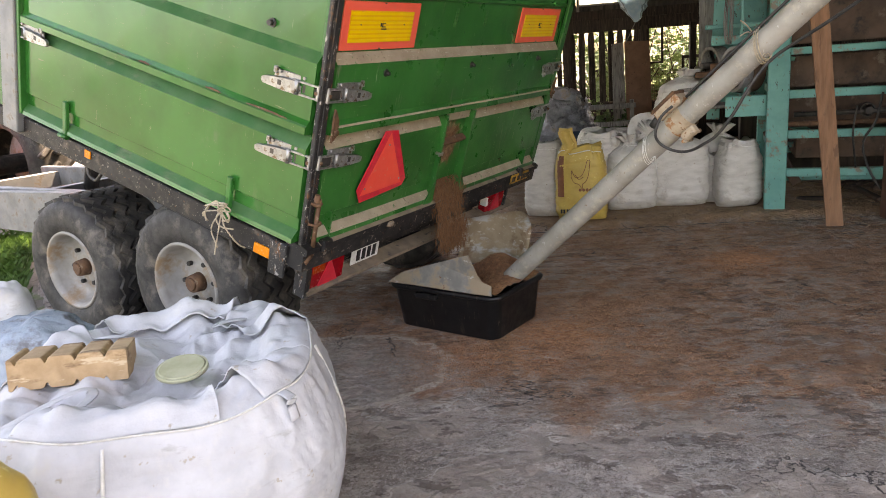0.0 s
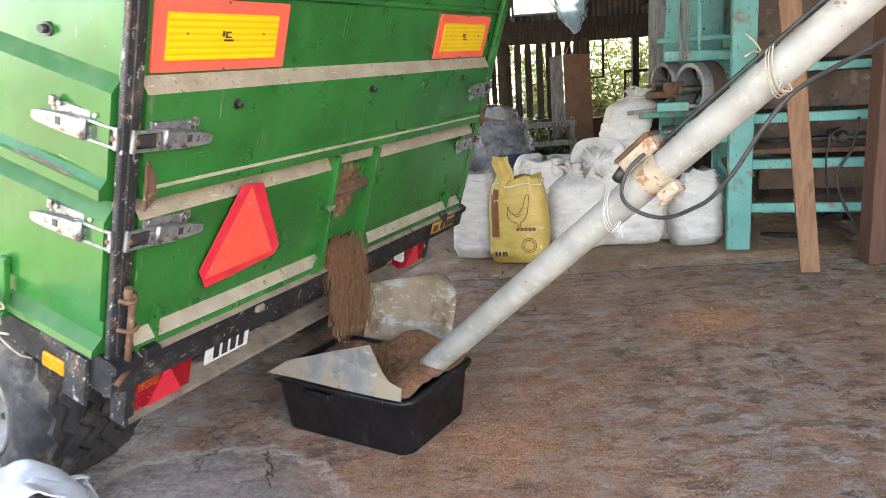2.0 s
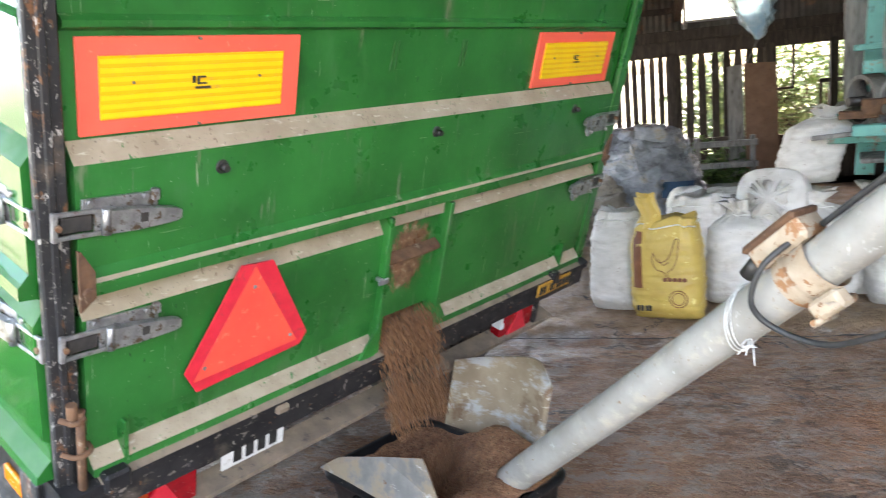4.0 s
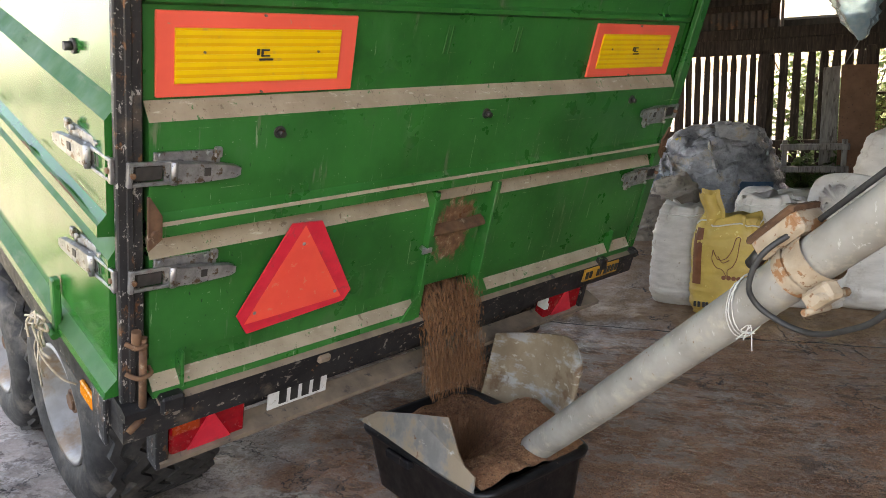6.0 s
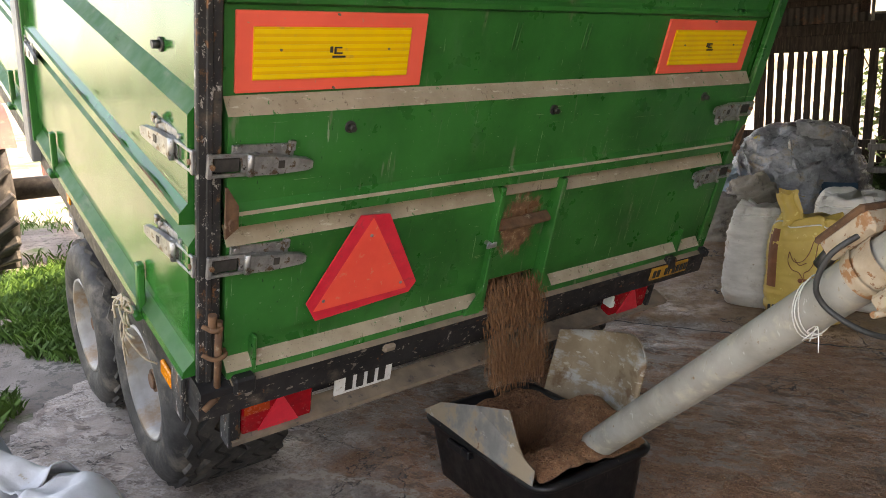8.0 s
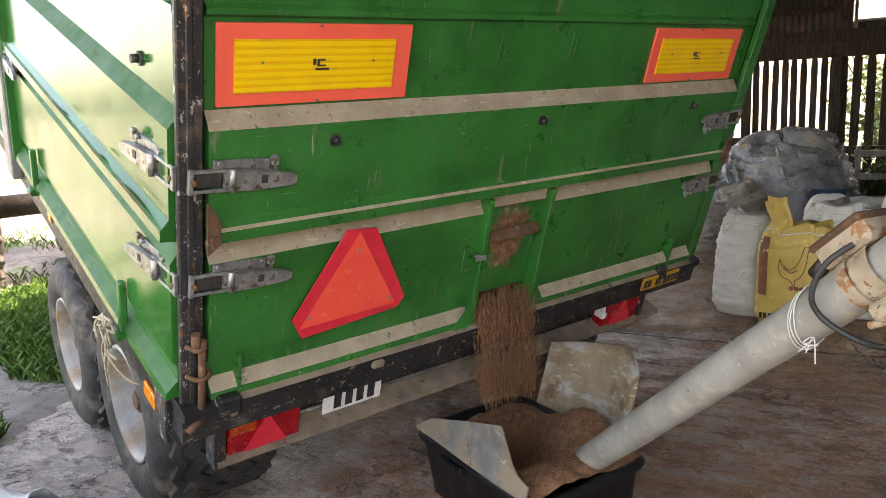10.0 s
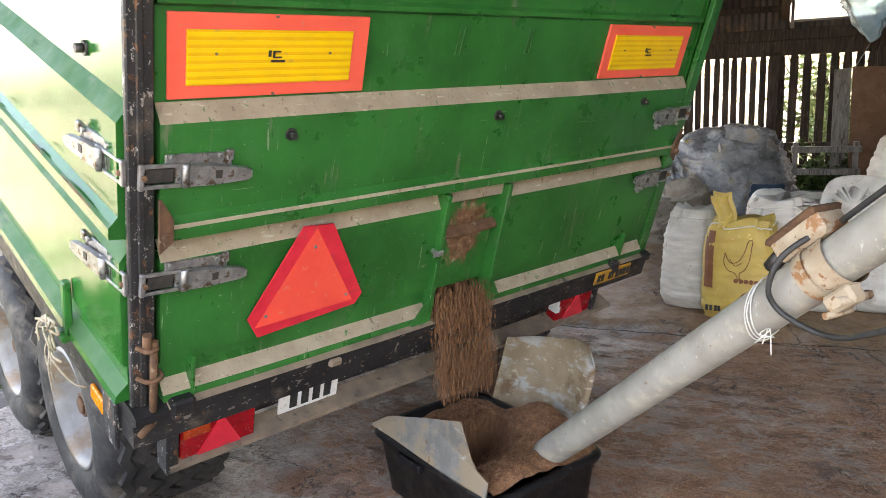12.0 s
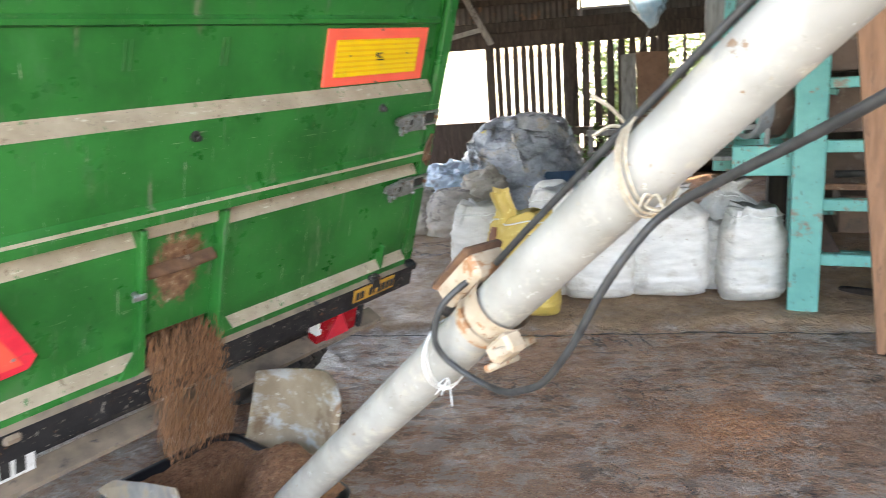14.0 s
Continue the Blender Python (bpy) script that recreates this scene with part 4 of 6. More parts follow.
for pts in ([(-0.07, 0.42, 0.15), (-0.10, 0.36, 0.20), (-0.10, 0.31, 0.17), (-0.085, 0.36, 0.13), (-0.062, 0.40, 0.165)],
            [(-0.062, 0.40, 0.165), (-0.08, 0.44, 0.06), (-0.07, 0.40, -0.03)], [(-0.062, 0.40, 0.165), (-0.085, 0.39, 0.05), (-0.075, 0.41, -0.07)],
            [(-0.062, 0.40, 0.165), (-0.08, 0.50, 0.12), (-0.02, 0.53, 0.05)], [(-0.062, 0.40, 0.165), (-0.09, 0.35, 0.11), (-0.05, 0.30, 0.03), (-0.01, 0.28, 0.0)]):
    bm = bmesh.new()
    tube(bm, pts, 0.0036, 5, 6)
    part("strand", bm, M_TWINE, knot)
# chassis
for x in (0.72, 1.74):
    bm = bmesh.new()
    box(bm, (x, 0.25, 0.58), (x + 0.08, 4.9, 0.80), 0.006)
    part("chassis_rail", bm, M_GREY, trailer, "grey chassis rail")
for y in (0.3, 2.3, 3.4, 4.6):
    bm = bmesh.new()
    box(bm, (0.55, y, 0.62), (1.99, y + 0.09, 0.76), 0.005)
    part("cross_member", bm, M_GREY, trailer)
bm = bmesh.new()
slab(bm, [(0.50, 1.25, 0.86), (0.50, 4.3, 0.80), (0.50, 4.3, 0.55), (0.50, 2.4, 0.52), (0.50, 2.3, 0.66), (0.50, 1.25, 0.80)], 0.08)
part("side_beam", bm, M_GREY, trailer, "grey side beam of the chassis")
bm = bmesh.new()
box(bm, (1.2, 4.8, 0.5), (1.36, 6.3, 0.62), 0.01)
part("drawbar", bm, M_GREY, trailer)
bm = bmesh.new()
rod(bm, (1.27, 3.4, 0.7), (1.27, 3.1, 1.35), 0.06)
rod(bm, (1.27, 3.1, 1.35), (1.27, 3.0, 1.75), 0.045)
part("tipping_ram", bm, M_IRON, trailer)
for y in (0.85, 1.88):
    bm = bmesh.new()
    rod(bm, (0.35, y, 0.435), (2.2, y, 0.435), 0.05)
    part("axle", bm, M_IRON, trailer)

R_T, W_T = 0.44, 0.50


def wheel(x, y, flip):
    """A flotation wheel: carcass, wavy tread ribs, dished rim with hub."""
    m = pose(x, y, R_T * 1.04, 0, 0, 180 if flip else 0) @ Matrix.Diagonal((1.0, 1.04, 1.04, 1))
    bm = bmesh.new()
    prof = [(0.03, 0.225), (0.012, 0.245), (-0.002, 0.285), (-0.004, 0.325), (0.004, 0.362), (0.020, 0.394), (0.044, 0.408), (0.075, 0.412), (W_T - 0.075, 0.412), (W_T - 0.044, 0.408), (W_T - 0.020, 0.394), (W_T - 0.004, 0.362), (W_T + 0.004, 0.325), (W_T, 0.285), (W_T - 0.02, 0.23)]
    n = 64
    rings = [[bm.verts.new((px, r * math.cos(2 * math.pi * k / n), r * math.sin(2 * math.pi * k / n))) for k in range(n)] for px, r in prof]
    for a, b in zip(rings, rings[1:]):
        for k in range(n):
            bm.faces.new((a[k], a[(k + 1) % n], b[(k + 1) % n], b[k])).smooth = True
    tyre = part("wheel", bm, M_RUBBER, trailer, "worn ribbed flotation tyre on a silver rim", m=m)
    bm = bmesh.new()
    n = 208
    for c, w, ph in ((0.054, 0.034, 0), (0.108, 0.055, 0.3), (0.173, 0.056, 0.0), (0.238, 0.056, 0.3), (0.302, 0.055, 0.0), (0.346, 0.034, 0.3)):
        base = 0.410 if 0.06 < c < 0.34 else 0.400
        zig = 0.030 if 0.06 < c < 0.34 else 0.012
        c, w = c * 1.25, w * 1.16
        ring = []
        for k in range(n):
            a = 2 * math.pi * k / n
            s = zig * (2 / math.pi) * math.asin(math.sin(26 * a + ph))
            ring.append([bm.verts.new((c + s + dx, r * math.cos(a), r * math.sin(a))) for dx, r in ((-w / 2, base), (-w / 2 + 0.003, base + 0.027), (w / 2 - 0.003, base + 0.027), (w / 2, base))])
        for k in range(n):
            p, q = ring[k], ring[(k + 1) % n]
            for j in range(3):
                bm.faces.new((p[j], q[j], q[j + 1], p[j + 1]))
    part("tread", bm, M_RUBBER, tyre)
    bm = bmesh.new()
    n = 48
    prof = [(0.022, 0.235), (0.010, 0.232), (0.014, 0.218), (0.05, 0.205), (0.10, 0.195), (0.13, 0.170), (0.125, 0.10), (0.115, 0.085)]
    rings = [[bm.verts.new((px, r * math.cos(2 * math.pi * k / n), r * math.sin(2 * math.pi * k / n))) for k in range(n)] for px, r in prof]
    for a, b in zip(rings, rings[1:]):
        for k in range(n):
            bm.faces.new((a[k], a[(k + 1) % n], b[(k + 1) % n], b[k])).smooth = True
    bm.faces.new(rings[-1])
    part("rim", bm, M_RIM, tyre, "dusty silver dished rim")
    bm = bmesh.new()
    rod(bm, (0.118, 0, 0), (0.055, 0, 0), 0.052, 0.046, 20)
    rod(bm, (0.055, 0, 0), (0.045, 0, 0), 0.036, 0.030, 20)
    part("hub", bm, M_RUST, tyre, "rusty hub cap")
    for k in range(6):
        bm = bmesh.new()
        a = k * math.pi / 3
        rod(bm, (0.125, 0.11 * math.cos(a), 0.11 * math.sin(a)), (0.10, 0.11 * math.cos(a), 0.11 * math.sin(a)), 0.013, n=6)
        part("wheel_nut", bm, M_IRON, tyre)


for y in (0.85, 1.88):
    wheel(0.055, y, False)
    wheel(2.49, y, True)

# ---- tractor before the trailer ----
tractor = root("tractor", TM @ pose(1.27, 6.1, 0), "red farm tractor hitched to the trailer, mostly hidden", "tractor")


def tractor_wheel(x):
    bm = bmesh.new()
    n, R, Wd = 56, 0.74, 0.42
    prof = [(0.06, 0.40), (0.0, 0.50), (0.0, 0.60), (0.05, 0.68), (0.10, 0.70), (Wd - 0.10, 0.70), (Wd - 0.05, 0.68), (Wd, 0.60), (Wd, 0.50), (Wd - 0.06, 0.40)]
    rings = [[bm.verts.new((px - Wd / 2, r * math.cos(2 * math.pi * k / n), r * math.sin(2 * math.pi * k / n))) for k in range(n)] for px, r in prof]
    for a, b in zip(rings, rings[1:]):
        for k in range(n):
            bm.faces.new((a[k], a[(k + 1) % n], b[(k + 1) % n], b[k])).smooth = True
    w = part("wheel", bm, M_RUBBER, tractor, "lugged tractor tyre", m=pose(x, 0, 0.755))
    for k in range(20):
        for s in (-1, 1):
            bm = bmesh.new()
            a = 2 * math.pi * (k + (0.5 if s > 0 else 0)) / 20
            box(bm, (-0.02, -0.028, 0.66), (0.23, 0.028, 0.755), 0.012, m=pose(0, 0, 0, math.degrees(a)) @ pose(0, 0, 0, 0, 0, 0 if s > 0 else 180) @ pose(0, 0, 0, 0, 0, 38))
            part("lug", bm, M_RUBBER, w)
    bm = bmesh.new()
    prof = [(0.05, 0.42), (0.10, 0.38), (0.16, 0.30), (0.16, 0.08)]
    rings = [[bm.verts.new((px - Wd / 2 if x < 0 else Wd / 2 - px, r * math.cos(2 * math.pi * k / n), r * math.sin(2 * math.pi * k / n))) for k in range(n)] for px, r in prof]
    for a, b in zip(rings, rings[1:]):
        for k in range(n):
            bm.faces.new((a[k], a[(k + 1) % n], b[(k + 1) % n], b[k])).smooth = True
    bm.faces.new(rings[-1])
    part("rim", bm, M_RIM, w)


tractor_wheel(-1.20)
tractor_wheel(0.95)
bm = bmesh.new()
rod(bm, (-1.1, 0, 0.755), (1.0, 0, 0.755), 0.11)
part("rear_axle", bm, M_IRON, tractor)
bm = bmesh.new()
box(bm, (-0.28, -0.25, 0.55), (0.28, 2.6, 1.05), 0.04)
box(bm, (-0.34, 0.9, 1.0), (0.34, 2.7, 1.45), 0.08)
part("body", bm, M_TRACTOR, tractor, "worn red tractor body")
bm = bmesh.new()
for x in (-0.42, 0.42):
    rod(bm, (x, -0.2, 0.75), (x * 0.8, -0.85, 0.48), 0.035)
    rod(bm, (x, -0.2, 0.95), (x, -0.55, 0.52), 0.025)
part("lift_arms", bm, M_IRON, tractor)
for x in (-1.15, 1.15):
    bm = bmesh.new()
    sheet(bm, lambda u, v: Vector((x - 0.22 + 0.44 * v, 0.85 * math.cos(0.4 + 2.2 * u), 0.755 + 0.85 * math.sin(0.4 + 2.2 * u))), 14, 3)
    part("mudguard", bm, M_TRACTOR, tractor)

# ---- feed tub, deflector, scoop, heap ----
TUB = pose(0.085, 4.235, floor_z(0.08, 4.2), 0, 0, -31)


def rounded(hx, hy, r, n=6):
    pts = []
    for cx, cy, a0 in ((hx - r, hy - r, 0), (-hx + r, hy - r, 90), (-hx + r, -hy + r, 180), (hx - r, -hy + r, 270)):
        for k in range(n + 1):
            a = radians(a0 + 90 * k / n)
            pts.append((cx + r * math.cos(a), cy + r * math.sin(a)))
    return pts


tub = root("feed_tub", TUB, "black plastic mortar tub full of brown feed", "tub")
bm = bmesh.new()
levels = [(0.335, 0.232, 0.0, 0.05), (0.345, 0.240, 0.008, 0.06), (0.372, 0.262, 0.235, 0.07), (0.376, 0.266, 0.24, 0.07), (0.392, 0.280, 0.245, 0.08), (0.396, 0.284, 0.262, 0.08), (0.388, 0.276, 0.272, 0.08), (0.360, 0.248, 0.268, 0.07), (0.312, 0.20, 0.02, 0.06)]
rings = [[bm.verts.new((x, y, z + 0.004 * nz(x * 7, y * 7, z) * (z > 0.2))) for x, y in rounded(a, b, r)] for a, b, z, r in levels]
for a, b in zip(rings, rings[1:]):
    for k in range(len(a)):
        bm.faces.new((a[k], a[(k + 1) % len(a)], b[(k + 1) % len(a)], b[k])).smooth = True
bm.faces.new(rings[0][::-1])
bm.faces.new(rings[-1])
part("tub_shell", bm, M_TUB, tub, "scuffed black plastic tub")
bm = bmesh.new()
box(bm, (-0.17, -0.293, 0.205), (-0.02, -0.262, 0.24), 0.006)
part("grip", bm, M_TUB, tub)


def heap_z(x, y):
    z = 0.256 + 0.065 * math.exp(-((x - 0.26) ** 2 + (y + 0.12) ** 2) / 0.028) + 0.13 * math.exp(-((x - 0.10) ** 2 + (y - 0.20) ** 2) / 0.03)
    z -= 0.21 * math.exp(-((x + 0.05) ** 2 + (y + 0.05) ** 2) / 0.032)
    return z + 0.012 * nz(x * 18, y * 18, 0)


bm = bmesh.new()
sheet(bm, lambda u, v: Vector(((u - 0.5) * 0.735, (v - 0.5) * 0.515, heap_z((u - 0.5) * 0.735, (v - 0.5) * 0.515))), 50, 36)
rnd = random.Random(3)
seeds(bm, [(x, y, heap_z(x, y) + 0.003) for x, y in [(rnd.uniform(-0.33, 0.33), rnd.uniform(-0.22, 0.22)) for k in range(5200)]], 0.012, 0.0055, rnd=rnd)
tagged(part("feed_heap", bm, [M_GRAIN], m=TUB), "heap of reddish-brown feed in the tub", "feed", kind="stuff")
# sheet-metal deflector leaning over the near rim
bm = bmesh.new()
sheet_poly = [(-0.395, -0.26, 0.268), (-0.20, -0.272, 0.277), (0.02, -0.288, 0.282), (0.22, -0.298, 0.284), (0.368, -0.292, 0.285), (0.362, -0.275, 0.335), (0.300, -0.270, 0.350), (0.268, -0.268, 0.385), (0.232, -0.264, 0.455), (0.212, -0.262, 0.492), (-0.02, -0.245, 0.420), (-0.28, -0.240, 0.338)]
slab(bm, sheet_poly, 0.006)
tagged(part("deflector_plate", bm, M_SHEET, m=TUB), "bent galvanised sheet leaning on the tub rim", "metal sheet")
# curved scoop on the far rim
bm = bmesh.new()


def scoop_at(u, v, off=0.0):
    top = 0.53 + 0.075 * min(u * 1.3, 1) - 0.09 * max(0.0, (u - 0.80) / 0.20) ** 3
    x = -0.26 + 0.50 * u + 0.015 * v
    return Vector((x, 0.325 + 0.085 * v - 0.075 * (2 * u - 1) ** 2 * (1 - 0.4 * v) - off, 0.17 + (top - 0.17) * v))


g1 = sheet(bm, lambda u, v: scoop_at(u, v), 26, 10)
g2 = sheet(bm, lambda u, v: scoop_at(u, v, 0.008), 26, 10)
for a, b in zip(range(25), range(1, 26)):
    bm.faces.new((g1[a][-1], g1[b][-1], g2[b][-1], g2[a][-1]))
for j in range(9):
    for i in (0, 25):
        bm.faces.new((g1[i][j], g1[i][j + 1], g2[i][j + 1], g2[i][j]))
tagged(part("curved_scoop_plate", bm, M_CAKED, m=TUB), "curved galvanised plate caked with feed, standing in the tub", "metal sheet")

# ---- grain auger ----
AX, AD = Vector((0.3808, 4.1472, 0.30)), Vector((0.564, -0.5042, 0.642)).normalized()
AM = Matrix.Translation(AX) @ AD.to_track_quat("Z", "X").to_matrix().to_4x4()
side_x = Vector((AD.y, -AD.x, 0)).normalized()
up_a = side_x.cross(AD).normalized()
if up_a.z < 0:
    up_a, side_x = -up_a, -side_x


def on_auger(s, up, side):
    return AX + AD * s + up_a * up + side_x * side


auger = root("grain_auger", pose(0, 0, 0), "long white-painted steel auger tube standing in the tub", "auger")
bm = bmesh.new()
n = 40
prof = [(-0.06, 0.049), (-0.06, 0.0535), (0.0, 0.054), (1.36, 0.0545)]
rings = [[bm.verts.new(on_auger(s, r * math.cos(2 * math.pi * k / n), r * math.sin(2 * math.pi * k / n))) for k in range(n)] for s, r in prof]
for a, b in zip(rings, rings[1:]):
    for k in range(n):
        bm.faces.new((a[k], a[(k + 1) % n], b[(k + 1) % n], b[k])).smooth = True
bm.faces.new(rings[0])
part("lower_tube", bm, M_AUGER, auger, "dusty grey-white lower tube")
bm = bmesh.new()
rings = [[bm.verts.new(on_auger(s, r * math.cos(2 * math.pi * k / n), r * math.sin(2 * math.pi * k / n))) for k in range(n)] for s, r in ((1.37, 0.0505), (1.41, 0.0515), (5.2, 0.0515))]
for a, b in zip(rings, rings[1:]):
    for k in range(n):
        bm.faces.new((a[k], a[(k + 1) % n], b[(k + 1) % n], b[k])).smooth = True
bm.faces.new(rings[-1])
part("upper_tube", bm, M_AUGER, auger, "white upper tube")
bm = bmesh.new()
for s0, s1, r in ((1.335, 1.425, 0.060), (1.36, 1.372, 0.066)):
    rings = [[bm.verts.new(on_auger(s, r * math.cos(2 * math.pi * k / n), r * math.sin(2 * math.pi * k / n))) for k in range(n)] for s in (s0, s1)]
    for k in range(n):
        bm.faces.new((rings[0][k], rings[0][(k + 1) % n], rings[1][(k + 1) % n], rings[1][k])).smooth = True
part("clamp_band", bm, M_FLAKE, auger, "flaking cream clamp band")
BOXM = Matrix.Translation(on_auger(1.378, 0.082, 0.0)) @ Matrix((side_x, AD, up_a)).transposed().to_4x4()
bm = bmesh.new()
box(bm, (-0.045, -0.072, -0.030), (0.045, 0.072, 0.024), 0.010, m=BOXM)
bx = part("terminal_box", bm, M_FLAKE, auger, "rusty flaking terminal box")
bm = bmesh.new()
box(bm, (-0.050, -0.077, 0.016), (0.050, 0.077, 0.034), 0.008, m=BOXM)
part("lid", bm, M_RUST, bx)
bm = bmesh.new()
rod(bm, BOXM @ Vector((0, -0.08, 0.0)), BOXM @ Vector((0, -0.13, -0.01)), 0.018)
part("cable_gland", bm, M_IRON, bx)
bm = bmesh.new()
LUG = Matrix.Translation(on_auger(1.385, -0.074, 0.02)) @ Matrix((side_x, AD, up_a)).transposed().to_4x4()
box(bm, (-0.022, -0.038, -0.022), (0.022, 0.038, 0.02), 0.008, m=LUG)
rod(bm, LUG @ Vector((-0.05, 0.02, -0.01)), LUG @ Vector((0.05, 0.02, -0.01)), 0.010, n=6)
rod(bm, LUG @ Vector((-0.04, -0.03, -0.02)), LUG @ Vector((0.04, -0.03, -0.02)), 0.008, n=6)
part("clamp_lug", bm, M_FLAKE, auger)
# cable in the upright plane of the auger: distance along the ground, height above the foot
HX = Vector((AD.x, AD.y, 0)).normalized()
OUT = Vector((HX.y, -HX.x, 0))
if OUT.y > 0:
    OUT = -OUT


def in_plane(x, z, o):
    return AX + HX * (x + 0.05) + Vector((0, 0, z + 0.035)) + OUT * o


bm = bmesh.new()
tube(bm, [in_plane(x, z, o) for x, z, o in ((0.99, 0.935, 0.03), (0.945, 0.88, 0.075), (0.922, 0.81, 0.085), (0.93, 0.765, 0.07), (0.967, 0.735, 0.05), (1.02, 0.722, 0.04), (1.081, 0.732, 0.05), (1.15, 0.765, 0.07), (1.213, 0.805, 0.08), (1.285, 0.89, 0.09), (1.349, 0.995, 0.09), (1.40, 1.075, 0.07), (1.445, 1.12, 0.06), (1.525, 1.165, 0.08), (1.75, 1.28, 0.16), (2.1, 1.48, 0.30), (2.9, 1.95, 0.5))], 0.0065, 10)
part("hanging_cable", bm, M_CABLE, auger, "black rubber cable looped under the tube")
bm = bmesh.new()
tube(bm, [on_auger(s, 0.0605, 0.012 + 0.012 * nz(s * 2, 0, 0)) for s in (1.47, 1.6, 1.8, 2.0, 2.3, 2.8, 3.5, 4.5)], 0.0068, 8)
part("top_cable", bm, M_CABLE, auger, "black cable running along the tube")


def loop(s, r, th, m_, name, turns=3, lean=0.0, ends=2):
    rnd = random.Random(int(s * 100))
    bm = bmesh.new()
    pts = []
    for k in range(turns * 12 + 1):
        a = 2 * math.pi * k / 12
        pts.append(on_auger(s + lean * math.cos(a) + 0.010 * k / 12 - 0.012 + rnd.uniform(-0.002, 0.002), (r + rnd.uniform(0, 0.004)) * math.cos(a), (r + rnd.uniform(0, 0.004)) * math.sin(a)))
    tube(bm, pts, th, 5, 2)
    for k in range(ends):
        o = on_auger(s, -r * 0.8, r * 0.55)
        tube(bm, [o, o + Vector((rnd.uniform(-0.02, 0.02), rnd.uniform(-0.02, 0.0), rnd.uniform(-0.02, 0.01))), o + Vector((rnd.uniform(-0.03, 0.03), rnd.uniform(-0.03, 0.0), rnd.uniform(-0.06, -0.01)))], th * 0.9, 5, 5)
    part(name, bm, m_, auger)


loop(1.85, 0.060, 0.0024, M_TWINE, "twine_binding", 3, 0.035, 3)
loop(1.175, 0.057, 0.0016, M_STRING, "string_tie", 3, 0.045, 4)
for s in (-1, 1):
    bm = bmesh.new()
    o = on_auger(1.84, 0.065, -0.03)
    tube(bm, [o, o + Vector((-0.03, -0.01, 0.025 + 0.012 * s)), o + Vector((-0.06, -0.02, 0.03 + 0.03 * s))], 0.003, 5, 5)
    part("twine_end", bm, M_TWINE, auger)
# far support of the auger, beyond the view
for s in (-0.25, 0.25):
    bm = bmesh.new()
    p = on_auger(3.9, -0.08, 0)
    rod(bm, p, (p.x + s * 2, p.y + s, 0), 0.025)
    part("support_leg", bm, M_RUST, auger)

# ---- sacks ----


def sack_bm(w, d, h, seed, top="tied", lean=(0, 0), rings_n=54, m_n=72, sag=0.06):
    bm = bmesh.new()
    rows = []
    for i in range(rings_n + 1):
        t = i / rings_n
        body = min(1.0, 0.80 + 1.6 * t) if t < 0.125 else 1.0
        body *= 1 + sag * math.sin(math.pi * min(1, t * 1.25)) - 0.04 * t
        sx = sy = body
        seam = max(0.0, 1 - t / 0.16)
        sx *= 1 + 0.16 * seam ** 2
        sy *= 1 - 0.30 * seam ** 2
        k = max(0, (t - 0.74) / 0.26)
        if top == "tied":
            neck = 1 - 0.78 * min(1, (k / 0.55)) ** 1.3 if k < 0.55 else 0.22 + 0.30 * ((k - 0.55) / 0.45)
            sx, sy = sx * neck, sy * neck
        elif top == "flat":
            sy *= 1 - 0.9 * k ** 1.5
            sx *= 1 - 0.06 * k
        else:
            sx, sy = sx * (1 - 0.25 * k), sy * (1 - 0.3 * k)
        row = []
        for j in range(m_n):
            a = 2 * math.pi * j / m_n
            ca, sa = math.cos(a), math.sin(a)
            e = 0.62
            x = math.copysign(abs(ca) ** e, ca) * w / 2 * sx
            y = math.copysign(abs(sa) ** e, sa) * d / 2 * sy
            wr = 0.012 * nz(x * 5 + seed * 3.1, y * 5, t * h * 5) + 0.007 * fold(x * 5 + seed, y * 5, t * h * 16) + 0.008 * fold(x * 4 + seed, y * 4, t * h * 36) + 0.005 * fold(x * 9 + seed, y * 9, t * h * 70)
            if k > 0:
                wr += (0.07 if top == "tied" else 0.05) * k * nz(ca * 4 + seed, sa * 4, t * 3) + (0.022 * k * math.sin(13 * a + 3 * nz(ca, sa, seed)) if top == "tied" else 0)
            f = 1 + wr / max(0.12, math.hypot(x, y)) * 1.0
            z = t * h - 0.012 * (t > 0.02) * abs(nz(a, seed, t * 6)) + (0.05 * k * nz(ca * 2, sa * 2, seed) if top != "flat" else 0)
            row.append(bm.verts.new((x * f + lean[0] * t * t, y * f + lean[1] * t * t, max(0.0, z))))
        rows.append(row)
    for a, b in zip(rows, rows[1:]):
        for j in range(m_n):
            bm.faces.new((a[j], a[(j + 1) % m_n], b[(j + 1) % m_n], b[j])).smooth = True
    bm.faces.new(rows[0][::-1])
    c = bm.verts.new(sum((v.co for v in rows[-1]), Vector()) / m_n - Vector((0, 0, 0.03 if top != "flat" else 0)))
    for j in range(m_n):
        bm.faces.new((rows[-1][j], rows[-1][(j + 1) % m_n], c)).smooth = True
    return bm


